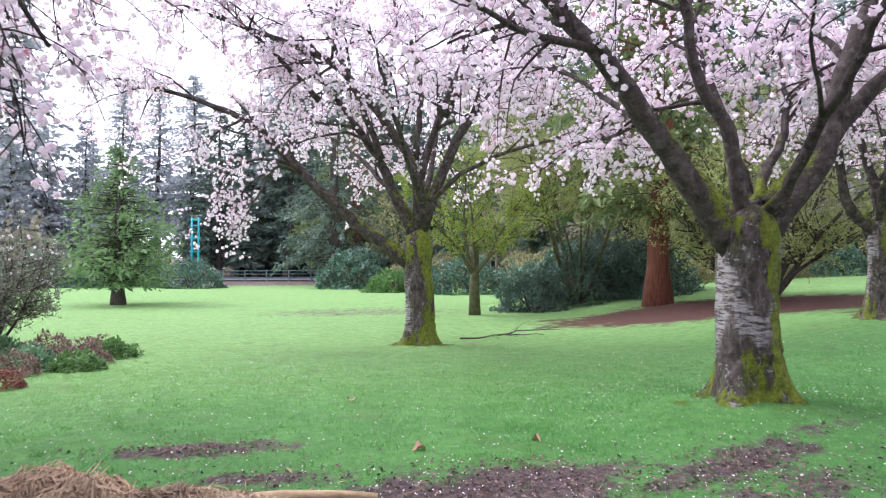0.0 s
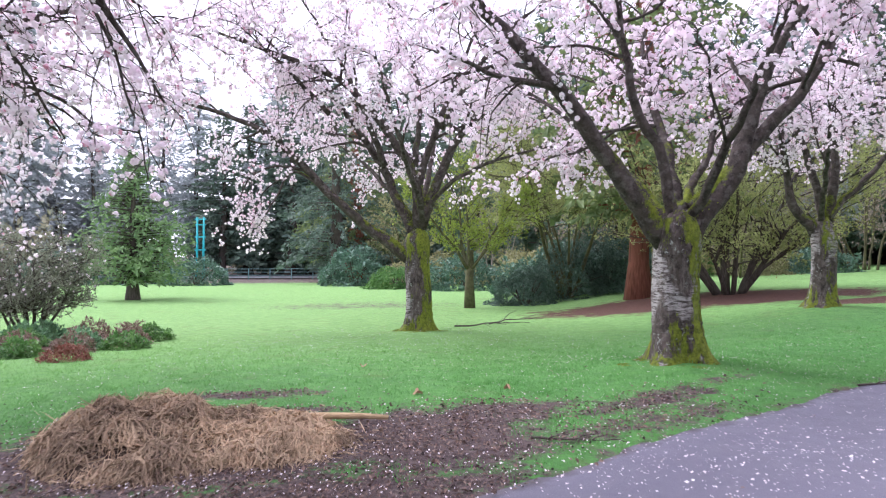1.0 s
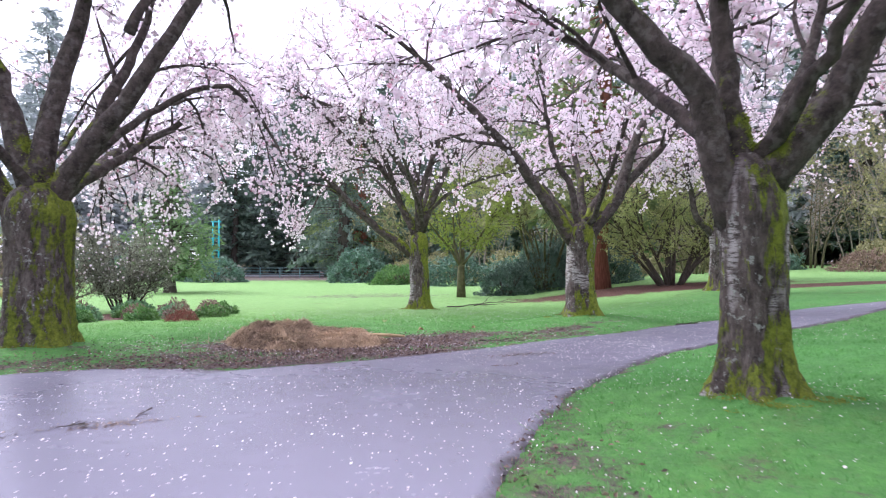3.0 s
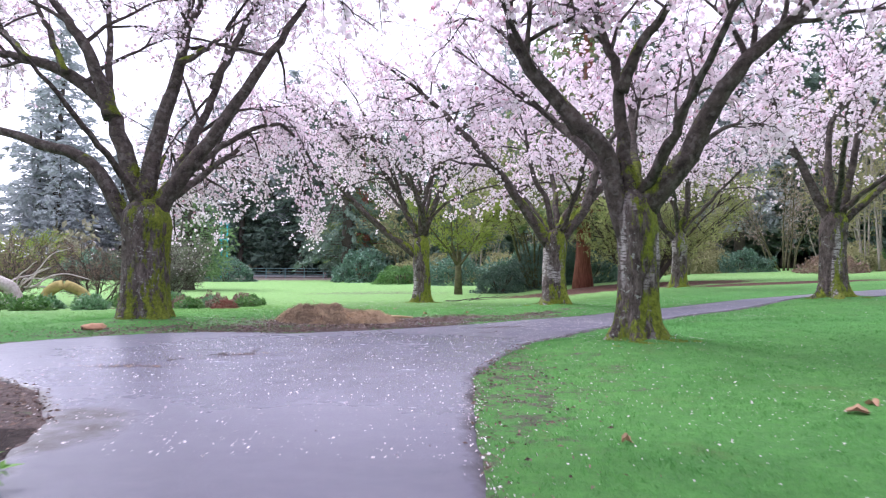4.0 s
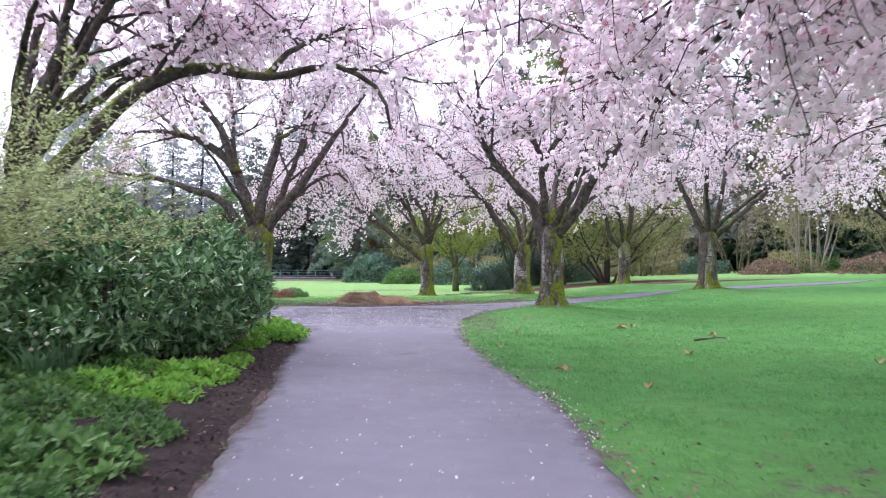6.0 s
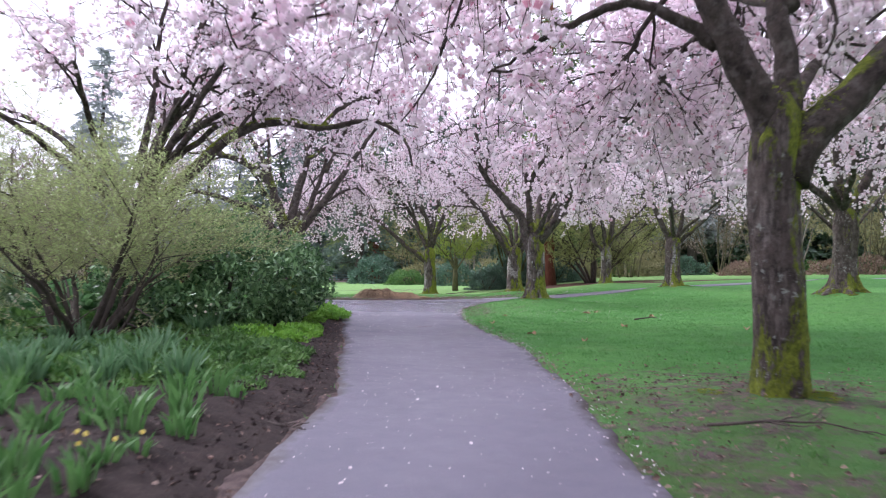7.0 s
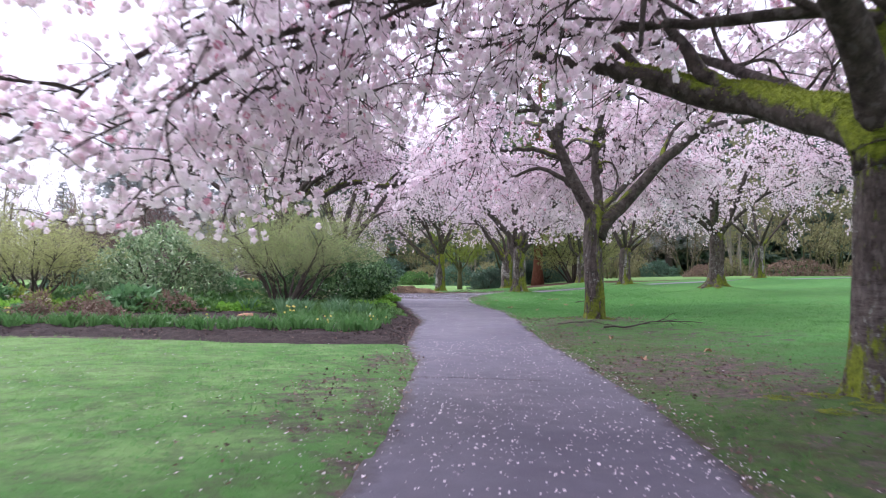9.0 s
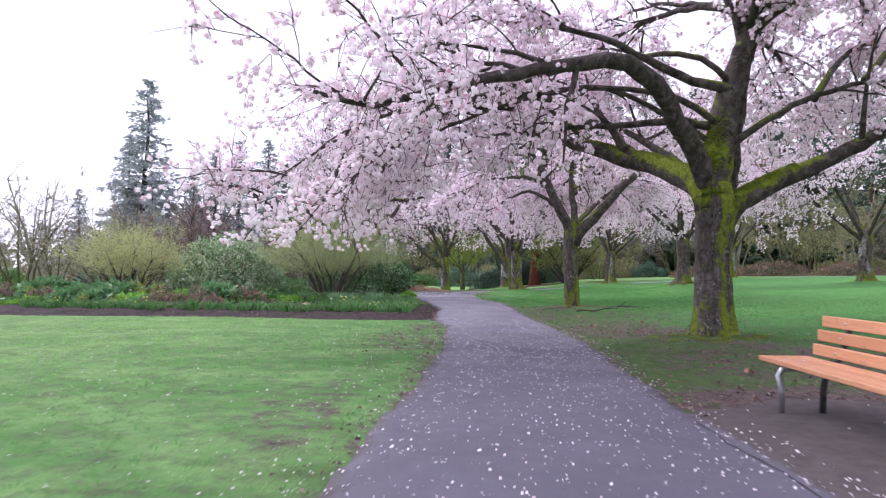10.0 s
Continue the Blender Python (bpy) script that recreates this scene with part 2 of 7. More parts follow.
M_GRASS = grass_mat()
M_RHODO = leaf_mat("rhododendron_leaf", (0.034, 0.092, 0.042), (0.29, 0.48, 0.215), 0.24, 0.1, 0.5, 0.12)
M_LIME = leaf_mat("lime_leaf", (0.12, 0.32, 0.04), (0.33, 0.57, 0.10), 0.5, 0.4)
M_FEATHERTWIG = plain_mat("pale_olive_twig", (0.24, 0.24, 0.13), (0.42, 0.42, 0.25), 6.0, 0.8, bump=0.1)
M_YEW = leaf_mat("yew_sprays", (0.10, 0.18, 0.075), (0.24, 0.36, 0.15), 0.6, 0.25)
M_YEWDARK = leaf_mat("dark_yew_sprays", (0.035, 0.07, 0.055), (0.14, 0.22, 0.165), 0.6, 0.1)
M_PLUM = leaf_mat("plum_buds", (0.19, 0.12, 0.125), (0.36, 0.25, 0.25), 0.8, 0.2)
M_BARE = leaf_mat("grey_brown_bud", (0.24, 0.19, 0.16), (0.46, 0.39, 0.34), 0.8, 0.2)
M_FEATHER = leaf_mat("feathery_leaf", (0.35, 0.44, 0.18), (0.54, 0.63, 0.30), 0.6, 0.45, patch=0.4)
M_FEATHERPALE = leaf_mat("pale_feathery_leaf", (0.46, 0.50, 0.20), (0.66, 0.70, 0.34), 0.6, 0.45, patch=0.4)
M_MOSS = leaf_mat("moss_tufts", (0.10, 0.14, 0.016), (0.34, 0.39, 0.06), 0.8, 0.2)
M_VARIEGATED = leaf_mat("pale_edged_leaf", (0.10, 0.23, 0.09), (0.56, 0.66, 0.42), 0.35, 0.2, 0.5, 0.1)
M_BUD = leaf_mat("budding_leaf", (0.27, 0.31, 0.105), (0.50, 0.54, 0.22), 0.6, 0.45)
M_SPRING = leaf_mat("spring_leaf", (0.18, 0.25, 0.04), (0.38, 0.46, 0.09), 0.6, 0.4)
M_STRAP = leaf_mat("strap_leaf", (0.08, 0.19, 0.085), (0.22, 0.37, 0.19), 0.45, 0.3)
M_STRAPGREEN = leaf_mat("bulb_leaf", (0.055, 0.165, 0.04), (0.18, 0.345, 0.12), 0.45, 0.3)
M_HOSTA = leaf_mat("hosta_leaf", (0.08, 0.20, 0.08), (0.20, 0.36, 0.16), 0.5, 0.3, patch=0.3)
M_GREYLEAF = leaf_mat("grey_leaf", (0.16, 0.18, 0.12), (0.36, 0.38, 0.28), 0.6, 0.25)
M_COVER = leaf_mat("groundcover_leaf", (0.05, 0.14, 0.04), (0.18, 0.33, 0.09), 0.5, 0.3)
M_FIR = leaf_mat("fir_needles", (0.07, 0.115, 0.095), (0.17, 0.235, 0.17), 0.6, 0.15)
# distance haze put into the needle colour: paler and bluer than M_FIR
M_FIRHAZE = leaf_mat("hazed_fir_needles", (0.31, 0.345, 0.355), (0.48, 0.52, 0.53), 0.7, 0.2)
M_CEDAR = leaf_mat("cedar_sprays", (0.11, 0.165, 0.065), (0.26, 0.32, 0.13), 0.6, 0.25)
M_LAUREL = leaf_mat("laurel_leaf", (0.06, 0.125, 0.09), (0.17, 0.29, 0.20), 0.4, 0.15, patch=0.3)
M_BROWNLEAF = leaf_mat("bronze_leaf", (0.13, 0.085, 0.07), (0.33, 0.23, 0.17), 0.6, 0.2)
M_RUST = leaf_mat("rusty_heather", (0.16, 0.055, 0.04), (0.36, 0.15, 0.11), 0.8, 0.1)
M_WOODS = leaf_mat("far_woods_leaf", (0.19, 0.19, 0.09), (0.42, 0.40, 0.21), 0.7, 0.25)
M_FARWOODS = leaf_mat("far_tangle", (0.17, 0.165, 0.11), (0.36, 0.34, 0.22), 0.8, 0.15)
M_LITTER = leaf_mat("leaf_litter", (0.04, 0.024, 0.024), (0.30, 0.20, 0.16), 0.6, 0.05, patch=0.15)
M_YELLOW = leaf_mat("daffodil_petal", (0.80, 0.68, 0.16), (0.9, 0.84, 0.36), 0.5, 0.3)
M_CREAM = leaf_mat("cream_petal", (0.72, 0.68, 0.55), (0.88, 0.85, 0.75), 0.5, 0.3)
M_STRAW = leaf_mat("straw", (0.085, 0.054, 0.037), (0.68, 0.50, 0.325), 0.8, 0.1, patch=0.55)
M_STRAWBASE = plain_mat("straw_mound", (0.04, 0.028, 0.024), (0.16, 0.11, 0.085), 14, 0.9, bump=0.8)
M_REDBARK = plain_mat("redwood_bark", (0.10, 0.035, 0.022), (0.30, 0.115, 0.075), 2.0, 0.9, bump=0.9, stretch=(7, 7, 0.6))
M_DARKBARK = plain_mat("dark_bark", (0.035, 0.028, 0.024), (0.11, 0.09, 0.075), 3.0, 0.9, bump=0.8, stretch=(5, 5, 0.9))
M_PALEBARK = plain_mat("pale_bark", (0.16, 0.14, 0.11), (0.36, 0.33, 0.28), 3.0, 0.9, bump=0.5, stretch=(4, 4, 1))
M_OLIVEBARK = plain_mat("olive_bark", (0.06, 0.055, 0.03), (0.15, 0.14, 0.07), 5.0, 0.9, bump=0.5)
M_GREYLOG = plain_mat("driftwood", (0.30, 0.25, 0.23), (0.62, 0.56, 0.54), 5.0, 0.8, bump=0.4, stretch=(2, 2, 2))
M_MOSSLOG = plain_mat("mossy_log", (0.22, 0.17, 0.06), (0.46, 0.38, 0.14), 6.0, 0.9, bump=0.5)
M_BUDTWIG = plain_mat("olive_twig", (0.20, 0.18, 0.08), (0.36, 0.33, 0.17), 6.0, 0.8, bump=0.1)
M_LOG = plain_mat("peeled_log", (0.30, 0.20, 0.10), (0.62, 0.46, 0.26), 6.0, 0.7, bump=0.4, stretch=(1, 6, 6))
M_BENCH = wood_mat("cedar_slat", (0.46, 0.20, 0.10), (0.62, 0.33, 0.19))
M_STEEL = plain_mat("galvanised_steel", (0.45, 0.46, 0.48), (0.60, 0.61, 0.63), 20, 0.35, 0.9, 0.1)
M_IRON = plain_mat("dark_iron", (0.03, 0.03, 0.032), (0.07, 0.065, 0.06), 20, 0.6, 0.5, 0.1)
M_TEAL = plain_mat("teal_paint", (0.02, 0.36, 0.40), (0.05, 0.48, 0.50), 6, 0.5, 0.0, 0.05)
M_RAIL = plain_mat("weathered_green_rail", (0.12, 0.24, 0.24), (0.22, 0.34, 0.33), 6, 0.6, 0.0, 0.05)
M_STONE = plain_mat("sandstone", (0.34, 0.17, 0.10), (0.52, 0.30, 0.19), 7, 0.85, bump=0.5)
M_ROAD = plain_mat("far_road", (0.20, 0.20, 0.21), (0.27, 0.27, 0.28), 3, 0.8)


# ------------------------------------------------------------------ mesh tools
class Buf:
    """Gathers points and faces, then makes one mesh of them."""

    def __init__(self):
        self.v, self.q, self.t, self.n, self.a = [], [], [], 0, []

    def add(self, v, quads=None, tris=None, along=None):
        v = np.asarray(v, float).reshape(-1, 3)
        if quads is not None and len(quads):
            self.q.append(np.asarray(quads, int) + self.n)
        if tris is not None and len(tris):
            self.t.append(np.asarray(tris, int) + self.n)
        self.v.append(v)
        self.a.append(np.zeros(len(v)) if along is None else np.asarray(along, float))
        self.n += len(v)

    def mesh(self, name, mat, smooth=True):
        v = np.concatenate(self.v) if self.v else np.zeros((0, 3))
        q = np.concatenate(self.q) if self.q else np.zeros((0, 4), int)
        t = np.concatenate(self.t) if self.t else np.zeros((0, 3), int)
        me = bpy.data.meshes.new(name)
        me.vertices.add(len(v))
        me.vertices.foreach_set("co", v.ravel())
        me.loops.add(4 * len(q) + 3 * len(t))
        me.loops.foreach_set("vertex_index", np.concatenate([q.ravel(), t.ravel()]).astype(np.int32))
        me.polygons.add(len(q) + len(t))
        starts = np.concatenate([np.arange(len(q)) * 4, 4 * len(q) + np.arange(len(t)) * 3]).astype(np.int32)
        me.polygons.foreach_set("loop_start", starts)
        me.polygons.foreach_set("use_smooth", np.full(len(q) + len(t), smooth))
        if any(a.any() for a in self.a):
            me.attributes.new("along", "FLOAT", "POINT").data.foreach_set("value", np.concatenate(self.a))
        me.update(calc_edges=True)
        me.validate()
        me.materials.append(mat)
        return me


def thing(name, at=(0, 0, 0), label="", category="", group="", kind="", turn=0.0):
    ob = new(name)
    ob.empty_display_size = 0.2
    ob.matrix_basis = pose(*at, 0, 0, turn)
    return tagged(ob, label, category, group, kind)


def part(name, buf, material, parent, label="", smooth=True, kind=""):
    ob = new(name, buf.mesh(name, material, smooth))
    ob.parent = parent
    return tagged(ob, label, kind=kind)


def single(name, buf, material, label="", category="", kind="", group="", smooth=True, at=None):
    ob = new(name, buf.mesh(name, material, smooth))
    if at:
        ob.matrix_basis = pose(*at)
    return tagged(ob, label, category, group, kind)


def frames_along(p):
    d = np.gradient(p, axis=0)
    d /= np.linalg.norm(d, axis=1)[:, None] + 1e-9
    up = np.array([0.31, 0.17, 0.93]) if abs(d[0, 2]) < 0.9 else np.array([1.0, 0.1, 0.05])
    a = np.cross(d, up)
    a /= np.linalg.norm(a, axis=1)[:, None] + 1e-9
    return d, a, np.cross(d, a)


def tube(buf, p, r, sides=8, lump=0.0, rng=None, along=None, cap=True):
    """A round bar along the points p with the radii r."""
    p, r = np.asarray(p, float), np.asarray(r, float) * np.ones(len(p))
    _, a, b = frames_along(p)
    th = np.linspace(0, 2 * np.pi, sides, endpoint=False)
    rr = r[:, None] * np.ones((1, sides))
    if lump and rng is not None:
        rr = rr * (1 + lump * rng.normal(size=rr.shape) * 0.6 + lump * np.sin(th * 2 + rng.uniform(0, 6))[None])
    v = p[:, None] + rr[..., None] * (np.cos(th)[None, :, None] * a[:, None] + np.sin(th)[None, :, None] * b[:, None])
    n = len(p)
    i, j = np.meshgrid(np.arange(n - 1), np.arange(sides), indexing="ij")
    k = (j + 1) % sides
    quads = np.stack([i * sides + j, i * sides + k, (i + 1) * sides + k, (i + 1) * sides + j], -1).reshape(-1, 4)
    v = v.reshape(-1, 3)
    al = None if along is None else np.repeat(np.asarray(along, float), sides)
    tris = None
    if cap:
        v = np.concatenate([v, p[:1], p[-1:]])
        j = np.arange(sides)
        k = (j + 1) % sides
        tris = np.concatenate([np.stack([k, j, np.full(sides, n * sides)], -1), np.stack([(n - 1) * sides + j, (n - 1) * sides + k, np.full(sides, n * sides + 1)], -1)])
        if al is not None:
            al = np.concatenate([al, [along[0]], [along[-1]]])
    buf.add(v, quads, tris, al)


def sticks(buf, a, b, ra, rb):
    """Many thin three-sided twigs from the points a to b."""
    d = b - a
    d /= np.linalg.norm(d, axis=1)[:, None] + 1e-9
    s = np.cross(d, np.array([0.2, 0.4, 0.9]))
    s /= np.linalg.norm(s, axis=1)[:, None] + 1e-9
    u = np.cross(d, s)
    ring = [(np.cos(x), np.sin(x)) for x in (0, 2.094, 4.189)]
    ra, rb = np.asarray(ra) * np.ones(len(a)), np.asarray(rb) * np.ones(len(a))
    v = np.stack([a + ra[:, None] * (c * s + e * u) for c, e in ring] + [b + rb[:, None] * (c * s + e * u) for c, e in ring], 1)
    base = np.arange(len(a))[:, None] * 6
    quads = np.concatenate([base + np.array([[i, (i + 1) % 3, 3 + (i + 1) % 3, 3 + i]]) for i in range(3)])
    buf.add(v, quads)


def unit(v):
    return v / (np.linalg.norm(v, axis=-1, keepdims=True) + 1e-9)


def leaves(buf, at, way, length, width, rng, fold=0.25, level=0.0):
    """Lozenge leaves from the points at, pointing along way, folded on the midrib."""
    n = len(at)
    way = unit(way)
    side = unit(np.cross(way, rng.normal(size=(n, 3)) * (1 - level) + np.array([0, 0, 1.6 * level])))
    nor = np.cross(side, way)
    length, width = np.asarray(length) * np.ones(n), np.asarray(width) * np.ones(n)
    mid = at + way * (length * 0.5)[:, None]
    lift = nor * (width * fold)[:, None]
    v = np.stack([at, mid + side * (width / 2)[:, None] + lift, at + way * length[:, None], mid - side * (width / 2)[:, None] + lift], 1)
    base = np.arange(n)[:, None] * 4
    buf.add(v, tris=np.concatenate([base + np.array([[0, 1, 2]]), base + np.array([[0, 2, 3]])]))


def puffs(buf, at, size, rng, petals=5):
    """Round flower heads: broad petals laid over a small ball."""
    c = np.repeat(at, petals, 0)
    s = np.repeat(np.asarray(size) * np.ones(len(at)), petals)[:, None]
    d = unit(rng.normal(size=(len(c), 3)))
    u = unit(np.cross(d, rng.normal(size=(len(c), 3))))
    w = np.cross(d, u)
    p = c + d * s * 0.5
    drop = d * s * 0.22
    v = np.stack([p + u * s * 0.62 - drop, p + w * s * 0.55 - drop * 0.3, p - u * s * 0.62 - drop, p - w * s * 0.55 - drop * 0.3], 1)
    buf.add(v, np.arange(len(c))[:, None] * 4 + np.array([[0, 1, 2, 3]]))


def box(buf, x0, y0, z0, x1, y1, z1, edge=0.006):
    """A board with softened edges."""
    e = min(edge, (x1 - x0) / 3, (y1 - y0) / 3, (z1 - z0) / 3)
    bm = bmesh.new()
    bmesh.ops.create_cube(bm, size=1, matrix=Matrix.Translation(((x0 + x1) / 2, (y0 + y1) / 2, (z0 + z1) / 2)) @ Matrix.Diagonal((x1 - x0, y1 - y0, z1 - z0, 1)))
    bmesh.ops.bevel(bm, geom=bm.edges[:], offset=e, segments=1, affect="EDGES")
    bmesh.ops.triangulate(bm, faces=bm.faces[:])
    bm.verts.index_update()
    buf.add([v.co[:] for v in bm.verts], tris=[[v.index for v in f.verts] for f in bm.faces])
    bm.free()


# ------------------------------------------------------------------ lie of the land
CHERRIES = {"a": (-0.55, 17.2), "b": (3.65, 8.3), "c": (9.35, 15.7), "d": (3.52, -1.6), "e": (-5.3, 2.5), "f": (10.1, 6.0), "g": (3.72, -18.0), "h": (11.0, -5.6), "i": (18.8, 8.8), "j": (4.35, -28.0), "k": (17.6, -9.0), "l": (-6.0, -9.0)}


MOUND = {"a": 0.0, "b": 0.24, "d": 0.28, "g": 0.15, "h": 0.28, "j": 0.16, "l": 0.02}


def soft_plus(x, w):
    return np.log1p(np.exp(np.clip(x / w, -40, 40))) * w


def ground_z(x, y):
    x, y = np.asarray(x, float), np.asarray(y, float)
    g = 1.8 * (1 - np.exp(-soft_plus(x - 4.5, 0.9) / 22))
    west = 1 / (1 + np.exp(np.clip((x - 6) / 1.2, -40, 40)))
    g = g - 0.3 * (1 - np.exp(-soft_plus(y - 9, 2.0) / 35)) * (1 - west) - 0.6 * (1 - np.exp(-soft_plus(y - 7, 1.5) / 12)) * west
    g = g - 0.5 * (1 - np.exp(-soft_plus(-x - 3, 1.5) / 12)) / (1 + np.exp(-(y - 4) / 3))
    g = g - 0.11 * np.exp(-((x + 1.4) ** 2 / 2.6**2 + (y - 4.9) ** 2 / 1.9**2))
    for key, (cx, cy) in CHERRIES.items():
        g = g + MOUND.get(key, 0.18) * np.exp(-((x - cx) ** 2 + (y - cy) ** 2) / 1.4**2)
    return g


def gz(x, y):
    return float(ground_z(x, y))


LEFT_Y = [-80, -40, -35.7, -31.8, -30.3, -28, -24.8, -22.5, -20.4, -17.2, -16, -13.9, -12.3, -11, -9.6, -8.1, -7.4, -6.0, -4.8, -3.6, 3]
LEFT_X = [-4, -0.8, -0.45, -0.13, -0.03, 0.07, 0.05, -0.2, -0.25, -0.22, -0.39, -0.71, -0.9, -1.18, -1.35, -1.65, -1.8, -2.3, -3.1, -4.6, -4.8]
RIGHT_Y = [-80, -40, -33, -30, -26.8, -23, -20.1, -17, -14, -12.6, -8.8, -5.4, -3.4, -2.2, -1.0, 0.2, 1.4, 3, 4.2]
RIGHT_X = [-1.2, 2.0, 2.2, 2.32, 2.4, 2.2, 2.1, 2.12, 2.06, 1.88, 1.25, 1.1, 1.2, 1.5, 1.92, 2.45, 3.03, 4.05, 5.25]
CROSS = np.array([(-40, -15), (-20, -8.6), (-12, -5.9), (-6.2, -3.3), (-2.9, -1.1), (0.6, 1.35), (3.2, 3.9), (5.9, 5.9), (9.5, 7.9), (14, 9.4), (20, 10.8), (34, 13.5), (60, 17)], float)


def blob_gap(x, y, cx, cy, rx, ry, turn=0.0):
    c, s = math.cos(turn), math.sin(turn)
    u, v = (np.asarray(x) - cx) * c + (np.asarray(y) - cy) * s, -(np.asarray(x) - cx) * s + (np.asarray(y) - cy) * c
    return np.hypot(u / rx, v / ry)


def turf_wear_light(x, y):
    """How thin and mossy the old lawn along the southern path is; below zero, light painted into open lawn."""
    south = 1 / (1 + np.exp(np.clip((y + 17.5) / 1.8, -40, 40)))
    east = 1 / (1 + np.exp(np.clip(-(x - 1.0) / 0.8, -40, 40)))
    near = np.exp(-(np.maximum(path_gap(x, y), 0) / 3.2) ** 2)
    # northern open lawn, lightened in colour for the open sky
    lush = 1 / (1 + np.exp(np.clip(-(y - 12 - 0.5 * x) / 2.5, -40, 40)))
    # east terms mix wear with painted tree shade; the subtracted part lightens open lawn
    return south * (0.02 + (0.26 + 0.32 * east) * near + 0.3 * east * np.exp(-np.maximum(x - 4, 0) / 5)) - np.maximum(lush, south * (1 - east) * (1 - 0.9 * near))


def old_thatch(x, y):
    """The tired turf between the southern path and the bed."""
    return 1 / (1 + np.exp(np.clip((y + 21.5) / 0.8, -40, 40))) / (1 + np.exp(np.clip((x - 0.6) / 0.5, -40, 40)))


def path_gap(x, y):
    """Metres from the edge of the tarred paths; negative on them."""
    x, y = np.asarray(x, float), np.asarray(y, float)
    wob = 0.02 * np.sin(y * 1.7 + x) + 0.012 * np.sin(y * 4.3 + 1.7 * x + 1) + 0.01 * np.sin(y * 11 + 3 * x)
    main = np.maximum(np.interp(y, LEFT_Y, LEFT_X) - x, x - np.interp(y, RIGHT_Y, RIGHT_X)) + wob
    main = np.maximum(main, 0.81 * (y - 1.35) - 0.59 * (x - 0.6))
    cross = np.full(np.shape(x), 99.0)
    for (ax, ay), (bx, by) in zip(CROSS[:-1], CROSS[1:]):
        t = np.clip(((x - ax) * (bx - ax) + (y - ay) * (by - ay)) / ((bx - ax) ** 2 + (by - ay) ** 2), 0, 1)
        cross = np.minimum(cross, np.hypot(x - ax - t * (bx - ax), y - ay - t * (by - ay)))
    pad = (blob_gap(x, y, 3.4, -35.4, 1.9, 2.5) - 1) * 1.6 + 2.2 * wob
    cross = np.minimum(cross - 1.12, (blob_gap(x, y, -3.9, -0.75, 2.5, 1.3, 0.62) - 1) * 1.3) + wob
    main = -0.22 * np.log(np.exp(-np.clip(main, -6, 60) / 0.22) + np.exp(-np.clip(cross, -6, 60) / 0.22))
    return np.minimum(main, pad)


def bed_gap(x, y):
    """Metres from the edge of the long planting bed; negative inside."""
    x, y = np.asarray(x, float), np.asarray(y, float)
    right = x - (np.interp(y, LEFT_Y, LEFT_X) - 0.08)
    front = -22.6 + 0.25 * np.sin(x * 0.8) - y
    back = y - (-6.5 + 0.36 * (x + 3.0)) + (0.3 * np.sin(x * 0.9) + 0.15 * np.sin(x * 2.3 + 1)) * np.clip(-(x + 5) / 3, 0, 1)
    return np.maximum(np.maximum(right, front), np.maximum(back, -17 - x + 0.5 * np.sin(y * 0.6) + 0.2 * np.sin(y * 1.7)))


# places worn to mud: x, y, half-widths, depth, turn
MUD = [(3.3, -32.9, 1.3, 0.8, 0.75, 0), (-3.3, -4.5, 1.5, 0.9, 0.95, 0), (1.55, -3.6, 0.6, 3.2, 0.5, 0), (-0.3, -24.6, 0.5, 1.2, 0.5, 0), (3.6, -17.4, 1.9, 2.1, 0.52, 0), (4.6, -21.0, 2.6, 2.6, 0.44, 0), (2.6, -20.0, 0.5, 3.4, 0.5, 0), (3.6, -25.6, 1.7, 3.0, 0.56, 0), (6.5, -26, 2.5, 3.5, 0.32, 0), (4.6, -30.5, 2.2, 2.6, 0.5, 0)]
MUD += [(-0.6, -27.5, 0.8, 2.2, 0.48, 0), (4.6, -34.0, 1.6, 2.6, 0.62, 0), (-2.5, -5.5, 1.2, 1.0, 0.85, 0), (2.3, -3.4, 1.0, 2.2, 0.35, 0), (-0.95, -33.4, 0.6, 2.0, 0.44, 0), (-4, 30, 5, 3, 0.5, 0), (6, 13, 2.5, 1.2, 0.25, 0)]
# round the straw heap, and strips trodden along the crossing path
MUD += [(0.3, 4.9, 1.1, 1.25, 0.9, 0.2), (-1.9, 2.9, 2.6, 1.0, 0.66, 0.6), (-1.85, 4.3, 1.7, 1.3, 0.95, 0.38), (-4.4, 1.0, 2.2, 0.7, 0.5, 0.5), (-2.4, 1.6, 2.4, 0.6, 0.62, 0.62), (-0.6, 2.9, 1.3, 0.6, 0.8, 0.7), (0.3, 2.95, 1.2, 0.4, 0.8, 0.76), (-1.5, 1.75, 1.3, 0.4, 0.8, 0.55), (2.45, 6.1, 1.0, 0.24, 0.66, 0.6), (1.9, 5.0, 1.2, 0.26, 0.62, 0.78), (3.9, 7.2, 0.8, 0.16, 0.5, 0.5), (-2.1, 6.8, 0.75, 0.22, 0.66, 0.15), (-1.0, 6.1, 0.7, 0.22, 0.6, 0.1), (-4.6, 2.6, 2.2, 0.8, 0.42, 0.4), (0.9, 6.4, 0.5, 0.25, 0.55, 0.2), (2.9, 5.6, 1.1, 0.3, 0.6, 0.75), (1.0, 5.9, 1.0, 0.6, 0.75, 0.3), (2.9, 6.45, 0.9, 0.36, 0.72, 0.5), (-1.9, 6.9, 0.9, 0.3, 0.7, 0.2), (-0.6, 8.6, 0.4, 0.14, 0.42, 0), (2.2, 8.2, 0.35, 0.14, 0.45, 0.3)]


